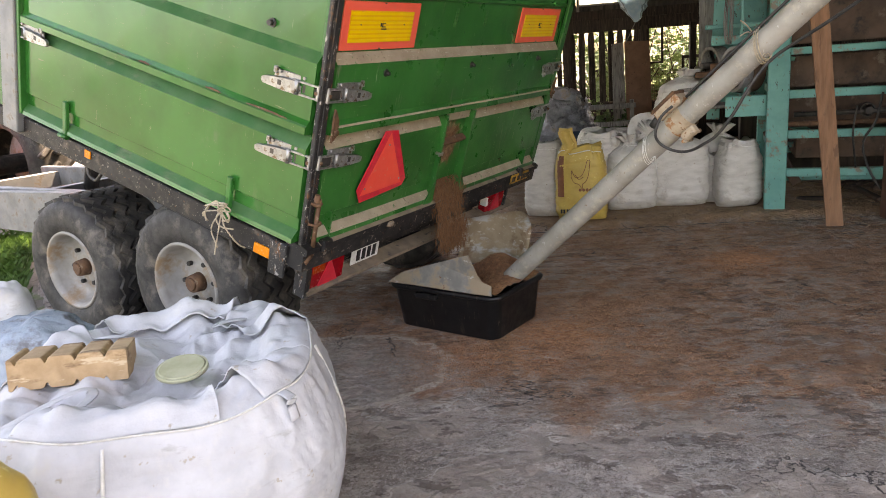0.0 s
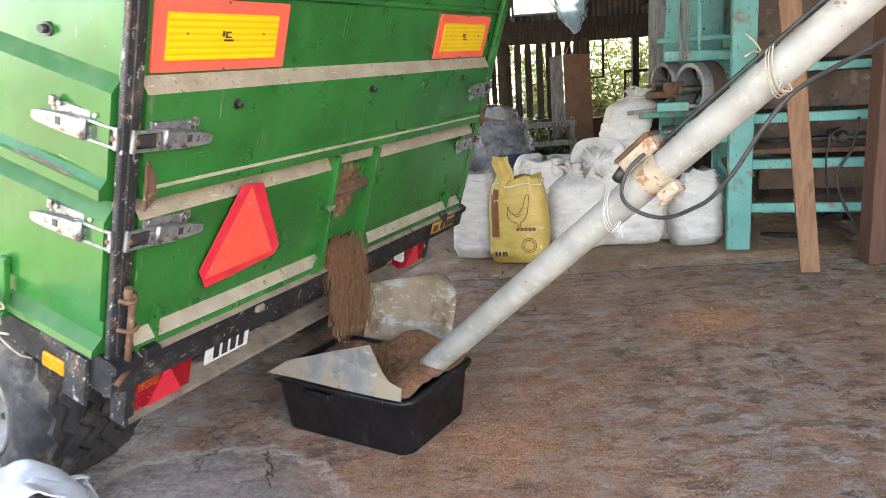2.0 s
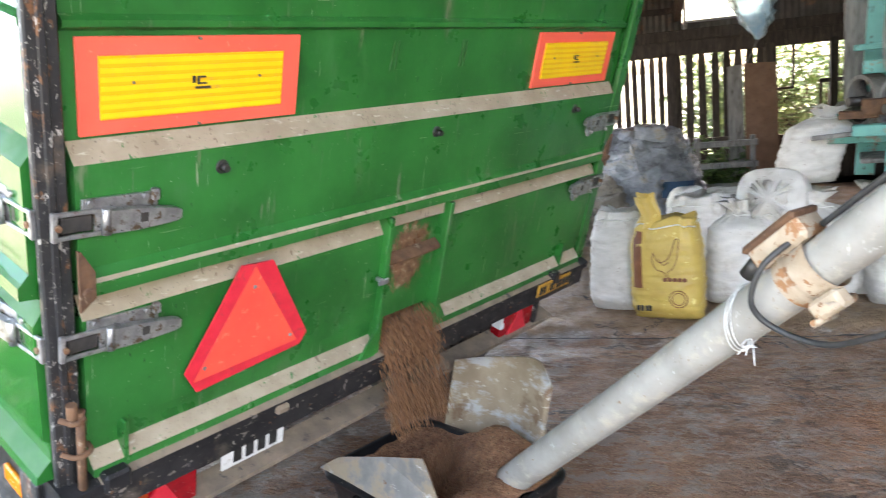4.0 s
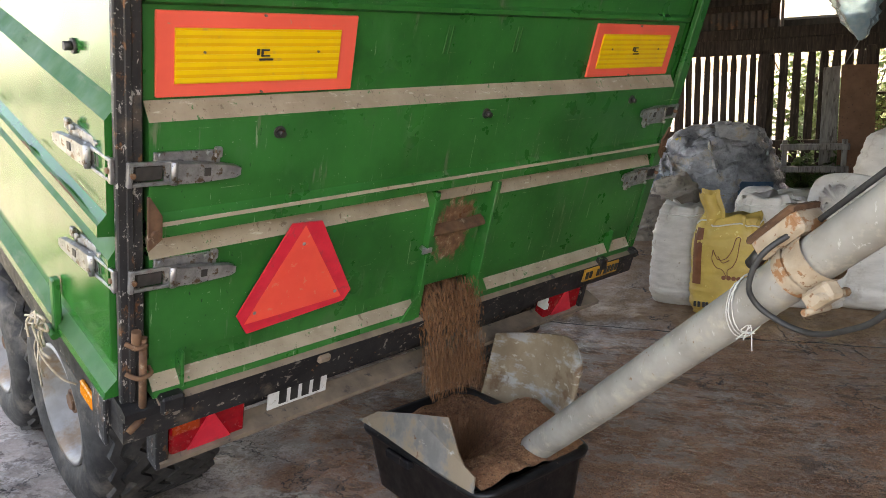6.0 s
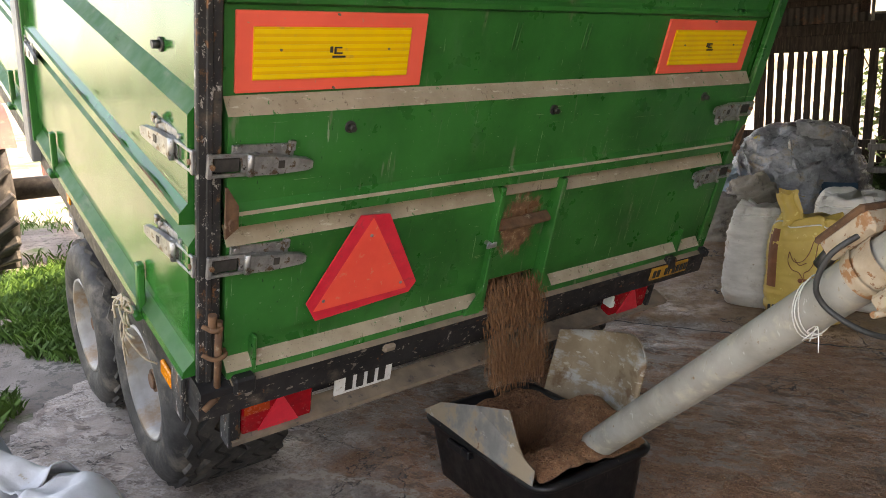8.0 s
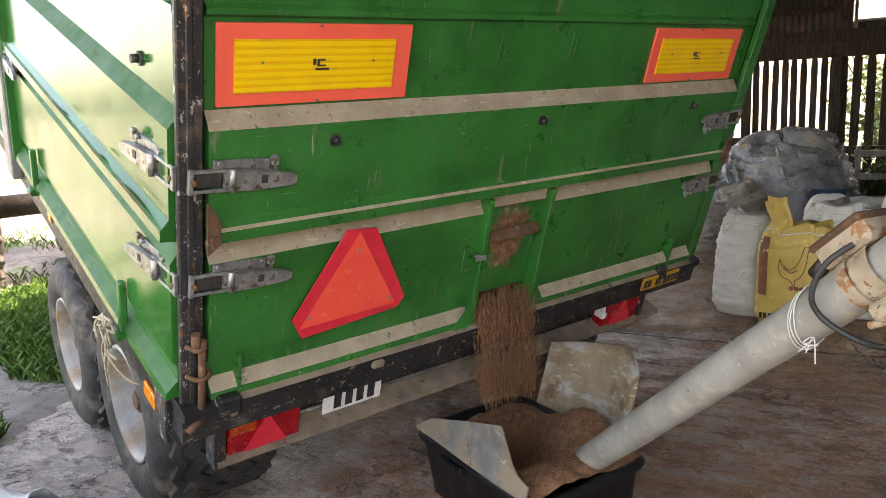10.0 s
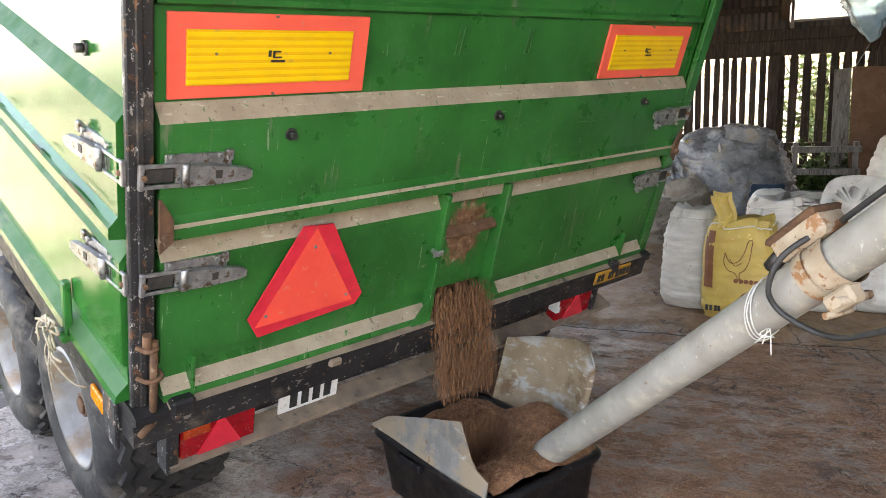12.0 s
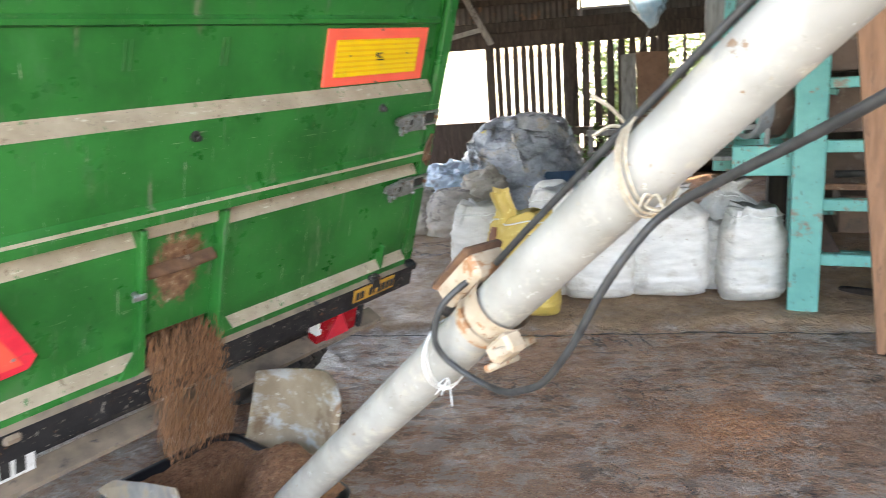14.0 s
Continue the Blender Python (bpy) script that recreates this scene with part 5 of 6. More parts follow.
def sack(x, y, w, d, h, seed, rz=0, top="tied", lean=(0, 0), mt=None, label="full white woven feed sack standing on the floor", z=None, tilt=0, name="feed_sack", sag=0.06):
    ob = part(name, sack_bm(w, d, h, seed, top, lean, sag=sag), mt or M_SACK)
    ob.matrix_world = pose(x, y, floor_z(x, y) + 0.004 if z is None else z, tilt, 0, rz)
    bm = bmesh.new()
    k = 38 if top == "tied" else 50
    ring = [v.co.copy() for v in ob.data.vertices[k * 72 + 36 * 0:(k + 1) * 72]]
    if top == "tied":
        k = 46
        ring = [v.co.copy() for v in ob.data.vertices[k * 72:(k + 1) * 72]]
    c = sum(ring, Vector()) / 72
    tube(bm, [c + (p - c) * 1.03 for p in ring[::3]] + [c + (ring[0] - c) * 1.03], 0.005, 5, 2)
    part("tie_string" if top == "tied" else "top_hem", bm, M_STRING, ob)
    return tagged(ob, label, "sack", "sacks at the back")


sack(0.685, 6.93, 0.38, 0.30, 0.68, 1, rz=-10, top="open", label="white woven feed sack with a crumpled open top", lean=(0.02, 0))
ysack = sack(0.985, 6.72, 0.43, 0.30, 0.66, 2, rz=-12, top="open", mt=M_SACKY, label="yellow printed feed sack with a rolled-down top", lean=(0.0, 0.02), sag=0.03)
sack(1.20, 7.12, 0.40, 0.34, 0.72, 3, rz=8, top="open", label="white woven feed sack with a crumpled open top")
sack(1.47, 7.02, 0.44, 0.36, 0.70, 4, rz=5, top="tied", label="white woven feed sack tied at the neck")
sack(1.90, 7.05, 0.50, 0.36, 0.72, 5, rz=-3, top="tied", label="fat white woven feed sack standing on the floor")
sack(1.60, 7.45, 0.50, 0.40, 0.66, 6, rz=15, top="tied")
sack(2.26, 7.16, 0.20, 0.16, 0.46, 7, rz=0, top="open", label="limp empty white sack slumped between full ones")
sack(2.42, 6.98, 0.37, 0.32, 0.60, 8, rz=4, top="open", label="dirty white woven sack with a sewn top")
sack(2.36, 7.40, 0.36, 0.32, 0.70, 9, rz=4, top="tied", label="white sack tied at the neck behind the others")
sack(1.74, 7.30, 0.42, 0.40, 0.44, 10, rz=-18, z=0.62, top="tied", tilt=72, label="white sack lying gathered on top of the others")
sack(1.93, 7.36, 0.36, 0.28, 0.50, 11, rz=12, z=0.78, top="tied", lean=(0.16, 0.0), label="white sack slumped on top of the heap, neck twisted")
# print and folded flap of the yellow sack
ym = ysack.matrix_world.copy()


def sack_front(x, z, off=0.006):
    """A place on the front of the yellow sack."""
    best = None
    for v in ysack.data.vertices:
        if v.co.y < 0 and abs(v.co.z - z) < 0.03:
            q = abs(v.co.x - x) + abs(v.co.z - z)
            if best is None or q < best[0]:
                best = (q, v.co.y)
    return Vector((x, (best[1] if best else -0.15) - off, z))


def printed(name, x0, x1, z0, z1, mt, n=6):
    bm = bmesh.new()
    sheet(bm, lambda u, v: sack_front(x0 + (x1 - x0) * u, z0 + (z1 - z0) * v, 0.008), n, n)
    return part(name, bm, mt, ysack)


printed("printed_band", -0.195, -0.135, 0.22, 0.58, M_BROWNPRINT, 8)
bm = bmesh.new()
for k in range(28):
    a = 2 * math.pi * k / 28
    for r0, r1 in ((0.052, 0.058), (0.036, 0.042)):
        b = 2 * math.pi * (k + 1) / 28
        f = [sack_front(0.09, 0.16, 0.010) + Vector((r * math.cos(q), 0, r * math.sin(q))) for r, q in ((r0, a), (r1, a), (r1, b), (r0, b))]
        bm.faces.new([bm.verts.new(p) for p in f])
part("printed_ring", bm, M_BROWNPRINT, ysack)
bm = bmesh.new()
hen = [(-0.06, 0.46), (-0.03, 0.40), (0.02, 0.41), (0.055, 0.47), (0.075, 0.54), (0.10, 0.545), (0.095, 0.50), (0.085, 0.42), (0.06, 0.36), (0.03, 0.335), (0.03, 0.29), (0.0, 0.335), (-0.04, 0.35), (-0.065, 0.40)]
off = min(v.co.y for v in ysack.data.vertices) - 0.004
tube(bm, [(x, off, z) for x, z in hen] + [(-0.06, off, 0.46)], 0.0026, 5, 4)
tube(bm, [(-0.03, off, 0.42), (0.0, off, 0.38), (0.04, off, 0.40)], 0.0026, 5, 4)
for x in (0.01, 0.04, 0.07, 0.10, 0.13):
    rod(bm, (x, off + 0.004, 0.285), (x, off - 0.002, 0.285), 0.014, n=10)
part("printed_bird", bm, M_BROWNPRINT, ysack, "outline of a hen in brown print")
for x in (-0.17, -0.145, -0.115, -0.095):
    bm = bmesh.new()
    box(bm, (x, off + 0.002, 0.075), (x + 0.016, off + 0.010, 0.11))
    part("print_bar", bm, M_INK, ysack)
bm = bmesh.new()
sheet(bm, lambda u, v: Vector((-0.17 + 0.13 * u + 0.02 * math.sin(v * 5), 0.05 * math.cos(u * 3.1 + v) - 0.02, 0.60 + 0.22 * v + 0.015 * nz(u * 5, v * 5, 3))), 12, 12)
sheet(bm, lambda u, v: Vector((-0.17 + 0.12 * u + 0.02 * math.sin(v * 5), -0.06 * math.sin(u * 3.1) - 0.05, 0.60 + 0.20 * v + 0.018 * nz(u * 5, v * 5, 8))), 12, 12)
part("folded_flap", bm, M_SACKY, ysack, "twisted yellow flap")


def blob(name, x, y, rx, ry, h, seed, mt, label, cat, amp=0.10, rz=0, n=130, m_=64, z=None, ridges=3.5):
    bm = bmesh.new()

    def fn(u, v):
        a, e = 2 * math.pi * u, v * math.pi / 2
        c = math.cos(e) ** 0.55
        px, py, pz = rx * c * math.cos(a), ry * c * math.sin(a), h * math.sin(e) ** 0.8
        w = 0.5 * nz(px * 3, py * 3 + seed, pz * 3)
        k = 1 + amp * (nz(px * 2 + seed, py * 2, pz * 2) + 0.55 * fold(px * ridges + seed + w, py * ridges, pz * ridges * 2.2 + w) - 0.3 + 0.45 * fold(px * 7 + w, py * 7 + seed, pz * 15 + 3 * w) + 0.22 * fold(px * 17 + w, py * 17 + seed, pz * 34 + 5 * w))
        return Vector((px * k, py * k, pz * (1 + 0.5 * (k - 1))))

    sheet(bm, fn, n, m_, wrap=True)
    ob = part(name, bm, mt)
    ob.matrix_world = pose(x, y, floor_z(x, y) if z is None else z, 0, 0, rz)
    return tagged(ob, label, cat)


bale = blob("film_bale", 0.82, 9.55, 0.62, 0.5, 1.02, 1, M_TARP, "big bundle of dusty grey plastic film by the fence", "plastic film", 0.10)
blob("film_bale", 0.20, 9.45, 0.45, 0.4, 0.62, 2, M_TARPBLUE, "crumpled blue-grey plastic film", "plastic film", 0.24)
blob("old_sack", 0.22, 9.10, 0.36, 0.30, 0.42, 3, M_SACKBROWN, "slumped dusty brown sack on the floor", "sack", 0.10)
blob("old_sack", -0.15, 9.25, 0.30, 0.30, 0.40, 4, M_SACKBROWN, "slumped grey-brown sack on the floor", "sack", 0.14)
blob("old_sack", 0.45, 9.15, 0.26, 0.24, 0.58, 5, M_SACKBROWN, "rumpled brown sack against the film bundle", "sack", 0.2)
blob("white_bag", 1.16, 7.35, 0.14, 0.13, 0.17, 6, M_SACK, "knotted white plastic bag on the sacks", "bag", 0.22, z=0.62, n=40, m_=20)
blob("white_bag", 1.38, 7.30, 0.17, 0.13, 0.15, 7, M_SACK, "crumpled white bag on the sacks", "bag", 0.26, z=0.63, n=40, m_=20)
rnd = random.Random(31)
bm = bmesh.new()
sheet(bm, lambda u, v: Vector((0.20 + 0.30 * u, -0.49 - 0.03 * math.sin(u * 3) + 0.08 * v, 0.40 + 0.14 * v)), 6, 4)
part("printed_patch", bm, surface("dark_blue_print", (0.02, 0.05, 0.09), (0.03, 0.07, 0.12), 9, (0.3, 0.5)), bale, "dark blue printed patch")


def film_fold(a0, a1, e0, e1, k):
    """A slack fold of film lying over the bundle."""
    def fn(u, v):
        a = a0 + (a1 - a0) * u + 0.10 * nz(u * 3, v * 2, k)
        e = e0 + (e1 - e0) * u
        c = math.cos(e) ** 0.55
        out = 1.06 + 0.06 * math.sin(v * math.pi) + 0.05 * nz(u * 6, v * 3, k + 4)
        return Vector((0.62 * c * math.cos(a) * out, 0.5 * c * math.sin(a) * out, (1.02 * math.sin(e) ** 0.8 + 0.11 * (v - 0.5)) * out))
    bm = bmesh.new()
    sheet(bm, fn, 22, 6)
    part("slack_fold", bm, M_TARP, bale, smooth=True)


for k in range(9):
    a = rnd.uniform(3.4, 5.9)
    e = rnd.uniform(0.10, 1.0)
    film_fold(a, a + rnd.uniform(-0.9, 0.9), e, min(1.25, max(0.06, e + rnd.uniform(-0.35, 0.35))), k)

# ---- big bag by the camera ----
BX, BY = -0.88, 2.36


def bag_shape(u, v):
    a = 2 * math.pi * u
    ca, sa = math.cos(a), math.sin(a)
    e = 0.60
    ex, ey = math.copysign(abs(ca) ** e, ca), math.copysign(abs(sa) ** e, sa)
    if v < 0.62:
        t = v / 0.62
        r = 0.90 + 0.13 * math.sin(math.pi * min(1, t * 0.95 + 0.05)) - 0.02 * t
        x, y, z = ex * 0.595 * r, ey * 0.585 * r, 0.55 * t
        k = 0.016 * nz(ca * 3, sa * 3, z * 5) + 0.014 * fold(ca * 5 + z * 3, sa * 5, z * 6) * (0.3 + t) + 0.010 * t * fold(ca * 12 + z * 9, sa * 12, z * 8) + 0.004 * fold(ca * 26, sa * 26, z * 40)
        z += 0.06 * t * nz(ca * 1.6, sa * 1.6, 4)
        return Vector((x * (1 + k), y * (1 + k), z))
    t = (v - 0.62) / 0.38
    r = 0.90 * (1 - t)
    x, y = ex * 0.595 * r, ey * 0.585 * r
    z = 0.55 + 0.06 * (1 - t) * nz(ca * 1.6, sa * 1.6, 4) + 0.04 * math.sin(min(1, t * 2.8) * math.pi) - 0.03 * t
    wx, wy = x + 0.10 * nz(x * 3, y * 3, 2), y + 0.10 * nz(x * 3, y * 3, 6)
    c = min(1, t * 5.5)
    for i, (dx, dy, ln, amp) in enumerate(((0.8, 0.6, 0.34, 0.062), (-0.5, 0.86, 0.25, 0.055), (0.97, -0.2, 0.17, 0.042), (0.3, 0.95, 0.12, 0.028), (-0.8, 0.6, 0.075, 0.015))):
        w = (x * dx + y * dy) / ln + 0.55 * nz(x * 2.4, y * 2.4, i * 7.3) + 0.12 * nz(x * 8, y * 8, i * 3.1)
        z += c * amp * 1.15 * abs(w % 1 - 0.5) * (0.25 + 1.3 * max(0, nz(x * 2.2, y * 2.2, i + 20.5) + 0.4))
    z += (0.014 * fold(wx * 2.6, wy * 8.5, 3) + 0.012 * fold(wx * 8 + wy * 4, wy * 2.4 - wx, 5) + 0.006 * fold(wx * 16, wy * 6 + 3, 9) - 0.060) * c
    return Vector((x + 0.03 * nz(x * 6, y * 6, 3) * min(1, t * 4), y, z))


big = root("big_bag", pose(BX, BY, floor_z(BX, BY), 0, 0, 18), "half-full white woven bulk bag with collapsed crumpled top", "bulk bag")
bm = bmesh.new()
sheet(bm, bag_shape, 260, 190, wrap=True)
bmesh.ops.holes_fill(bm, edges=[e for e in bm.edges if e.is_boundary])
part("bag_body", bm, M_WOVEN, big, "wrinkled white woven cloth")
for u, s in ((0.115, 1), (0.365, -1), (0.615, 1), (0.865, 1)):
    bm = bmesh.new()
    p = [bag_shape(u, v) for v in (0.52, 0.57, 0.61)]
    q = [v * 1.02 for v in p]
    top = bag_shape(u + 0.02 * s, 0.78)
    tube(bm, q + [top + Vector((0, 0, 0.05)), bag_shape(u + 0.05 * s, 0.80) + Vector((0, 0, 0.03)), bag_shape(u + 0.08 * s, 0.72) + Vector((0, 0, 0.012))], 0.019, 8, 6, 0.16)
    part("lifting_loop", bm, M_WOVEN, big, "limp webbing lifting loop")
bm = bmesh.new()
tube(bm, [bag_shape(q / 60, 0.625) * 1.004 for q in range(61)], 0.0035, 6, 2)
part("rim_seam", bm, M_STRING, big)
for k, u in enumerate((0.99, 0.74, 0.49)):
    bm = bmesh.new()
    tube(bm, [bag_shape(u, v) * 1.006 for v in (0.01, 0.15, 0.3, 0.45, 0.6)], 0.006, 6, 5)
    part("seam", bm, M_STRING, big)


def cloth_flap(u0, u1, v0, v1, lift, k):
    """A turned-in edge of the bag lying over its top in pleats."""
    def fn(u, v):
        p = bag_shape(u0 + (u1 - u0) * u + 0.02 * v * math.sin(k), v0 + (v1 - v0) * v)
        crease = 2 * abs((u * 2.3 + 0.7 * v + 0.25 * nz(u * 3, v * 3, k)) % 1 - 0.5)
        p.z += 0.012 + lift * math.sin(min(1.0, v * 1.25) * math.pi * 0.8) * (0.55 + 0.45 * crease) + 0.010 * nz(u * 5, v * 5, k + 2)
        return p
    bm = bmesh.new()
    g1 = sheet(bm, fn, 40, 18)
    g2 = sheet(bm, lambda u, v: fn(u, v) - Vector((0, 0, 0.005)), 40, 18)
    for i in range(39):
        bm.faces.new((g1[i][-1], g1[i + 1][-1], g2[i + 1][-1], g2[i][-1]))
    for i in (0, 39):
        for j in range(17):
            bm.faces.new((g1[i][j], g1[i][j + 1], g2[i][j + 1], g2[i][j]))
    part("turned_flap", bm, M_WOVEN, big)


for k, (u0, u1, v0, v1, lift) in enumerate(((0.02, 0.17, 0.625, 0.80, 0.035), (0.20, 0.33, 0.625, 0.74, 0.034), (0.36, 0.50, 0.625, 0.77, 0.032), (0.84, 0.97, 0.625, 0.77, 0.035), (0.66, 0.79, 0.625, 0.72, 0.03))):
    cloth_flap(u0, u1, v0, v1, lift, k * 3.7)
# carton and lid on the bag
bm = bmesh.new()
sheet(bm, lambda u, v: Vector((-0.20 + 0.40 * u, 0.09 * max(-1, min(1, 1.9 * math.cos(v * 2 * math.pi))), 0.05 * max(-1, min(1, 1.9 * math.sin(v * 2 * math.pi))) * (1 - 0.42 * max(0, math.sin(u * 25)) ** 8))), 60, 25)
for s in (-0.20, 0.20):
    box(bm, (s - 0.003, -0.088, -0.048), (s + 0.003, 0.088, 0.048))
car = tagged(part("cardboard_tray", bm, M_CARDBOARD), "stack of flattened brown cardboard trays on the bulk bag", "cardboard")
car.matrix_world = pose(-1.15, 2.27, 0.600, -8, 3, 20) @ Matrix.Diagonal((0.92, 1.15, 1.05, 1))
bm = bmesh.new()
rod(bm, (0, 0, 0), (0, 0, 0.012), 0.088, 0.086, 48)
rod(bm, (0, 0, 0.012), (0, 0, 0.015), 0.079, 0.074, 48)
lid = tagged(part("round_lid", bm, M_JAR, smooth=False), "round cloudy plastic lid lying on the bulk bag", "lid")
lid.matrix_world = pose(-0.745, 2.236, 0.576, 8, 2, 0)
# neighbours of the bag
blob("yellow_sack", -1.00, 1.45, 0.25, 0.22, 0.66, 12, M_SACKY, "crumpled yellow printed feed sack on the floor", "sack", 0.10, n=50, m_=26)
blob("plastic_wrap", -1.80, 2.98, 0.34, 0.26, 0.50, 13, M_TARPBLUE, "crumpled pale plastic wrap beside the bulk bag", "plastic film", 0.22, n=50, m_=26)
blob("white_bag", -2.0, 3.05, 0.18, 0.15, 0.66, 14, M_WOVEN, "crumpled white plastic bag", "bag", 0.18, n=40, m_=22)

# ---- shed ----
WY = 12.0


def wx(x):
    return 0.8 + (x - 0.8) * 1.149


def wz(z):
    return 1.55 + (z - 1.55) * 1.149


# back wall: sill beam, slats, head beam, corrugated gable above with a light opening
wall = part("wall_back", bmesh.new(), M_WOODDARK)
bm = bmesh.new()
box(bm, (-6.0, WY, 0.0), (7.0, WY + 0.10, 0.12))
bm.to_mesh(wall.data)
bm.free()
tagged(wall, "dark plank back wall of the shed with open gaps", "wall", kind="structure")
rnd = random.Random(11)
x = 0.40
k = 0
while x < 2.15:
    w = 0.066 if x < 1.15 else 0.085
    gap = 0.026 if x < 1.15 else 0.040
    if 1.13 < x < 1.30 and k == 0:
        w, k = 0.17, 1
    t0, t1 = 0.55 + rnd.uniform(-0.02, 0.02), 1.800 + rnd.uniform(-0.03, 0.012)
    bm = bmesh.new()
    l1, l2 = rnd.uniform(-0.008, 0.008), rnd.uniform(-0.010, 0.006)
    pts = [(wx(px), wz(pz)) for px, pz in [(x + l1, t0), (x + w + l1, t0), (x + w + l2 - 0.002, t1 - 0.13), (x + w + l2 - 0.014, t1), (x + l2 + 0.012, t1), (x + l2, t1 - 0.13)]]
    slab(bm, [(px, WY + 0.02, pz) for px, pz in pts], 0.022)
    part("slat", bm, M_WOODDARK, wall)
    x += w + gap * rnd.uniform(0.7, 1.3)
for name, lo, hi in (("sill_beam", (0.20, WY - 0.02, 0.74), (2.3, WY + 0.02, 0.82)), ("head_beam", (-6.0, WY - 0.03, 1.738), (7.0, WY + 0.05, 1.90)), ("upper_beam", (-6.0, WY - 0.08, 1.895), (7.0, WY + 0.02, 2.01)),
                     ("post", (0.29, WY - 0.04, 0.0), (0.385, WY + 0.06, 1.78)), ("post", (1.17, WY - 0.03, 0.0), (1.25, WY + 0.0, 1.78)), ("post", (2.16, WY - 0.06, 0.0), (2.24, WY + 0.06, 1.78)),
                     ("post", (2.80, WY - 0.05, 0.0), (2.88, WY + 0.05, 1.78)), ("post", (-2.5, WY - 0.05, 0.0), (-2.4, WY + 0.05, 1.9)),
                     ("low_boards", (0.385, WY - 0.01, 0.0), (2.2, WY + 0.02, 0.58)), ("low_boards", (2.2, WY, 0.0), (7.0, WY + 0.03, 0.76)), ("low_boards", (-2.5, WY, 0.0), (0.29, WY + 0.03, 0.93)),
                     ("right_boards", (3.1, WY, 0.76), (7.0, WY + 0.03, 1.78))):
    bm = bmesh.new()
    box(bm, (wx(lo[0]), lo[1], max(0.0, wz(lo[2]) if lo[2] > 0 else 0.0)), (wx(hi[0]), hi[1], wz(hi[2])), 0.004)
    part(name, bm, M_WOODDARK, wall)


def corrugated(bm, p, du, dv, waves, amp, nv=2, per=6):
    p, du, dv = Vector(p), Vector(du), Vector(dv)
    nrm = du.cross(dv).normalized()
    sheet(bm, lambda u, v: p + du * u + dv * v + nrm * amp * math.sin(2 * math.pi * waves * u), waves * per + 1, nv)


for x0, x1, z0, z1 in ((-6.0, 1.33, 2.0, 3.4), (1.33, 2.20, 2.0, 2.085), (2.20, 7.0, 2.0, 3.4), (1.33, 2.20, 2.62, 3.4)):
    x0, x1, z0, z1 = wx(x0), wx(x1), wz(z0), wz(z1)
    bm = bmesh.new()
    corrugated(bm, (x0, WY, z0), (x1 - x0, 0, 0), (0, 0, z1 - z0), int((x1 - x0) / 0.076), 0.010)
    part("gable_sheet", bm, M_ROOF, wall, "dark corrugated gable sheet")
bm = bmesh.new()
box(bm, (wx(1.335), WY - 0.05, wz(2.0)), (wx(1.37), WY - 0.01, wz(2.62)), 0.003)
part("light_stud", bm, M_WOODGREY, wall)
bm = bmesh.new()
box(bm, (wx(1.37), WY - 0.05, wz(2.075)), (wx(2.2), WY - 0.015, wz(2.10)), 0.003)
part("light_sill", bm, M_GREY, wall)
for z, x0, x1 in ((2.19, -3, 1.3), (2.30, 2.25, 5.0)):
    bm = bmesh.new()
    box(bm, (wx(x0), WY - 0.07, wz(z)), (wx(x1), WY - 0.015, wz(z) + 0.07), 0.003)
    part("purlin", bm, M_WOODDARK, wall)
# mesh window
win = part("window_1", bmesh.new(), M_WOODDARK)
bm = bmesh.new()
for lo, hi in (((2.24, WY - 0.02, 0.76), (2.28, WY + 0.02, 1.775)), ((2.24, WY - 0.02, 0.76), (3.1, WY + 0.02, 0.80)), ((3.06, WY - 0.02, 0.76), (3.1, WY + 0.02, 1.775)), ((2.43, WY - 0.015, 1.30), (2.46, WY + 0.015, 1.775)), ((2.24, WY - 0.015, 1.28), (2.46, WY + 0.015, 1.305)), ((2.70, WY - 0.015, 1.32), (3.06, WY + 0.015, 1.36)), ((2.70, WY - 0.015, 0.80), (2.73, WY + 0.015, 1.36))):
    box(bm, (wx(lo[0]), lo[1], wz(lo[2])), (wx(hi[0]), hi[1], wz(hi[2])), 0.003)
bm.to_mesh(win.data)
bm.free()
tagged(win, "unglazed window with rusty wire mesh and shrubs behind", "window", kind="structure")
bm = bmesh.new()
for k in range(34):
    xx = wx(2.27 + k * 0.0245)
    box(bm, (xx, WY + 0.004, wz(0.79)), (xx + 0.003, WY + 0.007, wz(1.775)))
for k in range(24):
    zz = wz(0.80 + k * 0.0415)
    box(bm, (wx(2.26), WY + 0.008, zz), (wx(3.08), WY + 0.011, zz + 0.003))
part("wire_mesh", bm, M_RUST, win)
# side and far walls, roof
# right wall lies out of view, added to keep daylight out on that side
bm = bmesh.new()
box(bm, (6.9, 0.2, 0.0), (7.0, WY, 4.0))
tagged(part("wall_right", bm, M_WALL), "unseen plank side wall added to hold daylight back on the right", "wall", kind="structure")
bm = bmesh.new()
corrugated(bm, (-2.6, 0.2, 4.35), (9.6, 0, 0), (0, 12.2, -1.864), 126, 0.012, 3)
for y in (0.5, 3.5, 6.5, 9.2, 11.2):
    zz = 4.35 - 1.65 * (y - 0.2) / 10.8
    box(bm, (-2.6, y, zz - 0.16), (7.0, y + 0.08, zz - 0.02), mat_index=1)
for x in (-2.5, -0.6, 1.3, 3.2, 5.1):
    a, b = Vector((x, 0.2, 4.15)), Vector((x, 12.0, 2.347))
    slab(bm, [a, b, b - Vector((0, 0, 0.16)), a - Vector((0, 0, 0.16))], 0.08, 1)
tagged(part("ceiling", bm, [M_ROOF, M_WOODDARK]), "dark corrugated iron roof on wooden rafters", "roof", kind="structure")
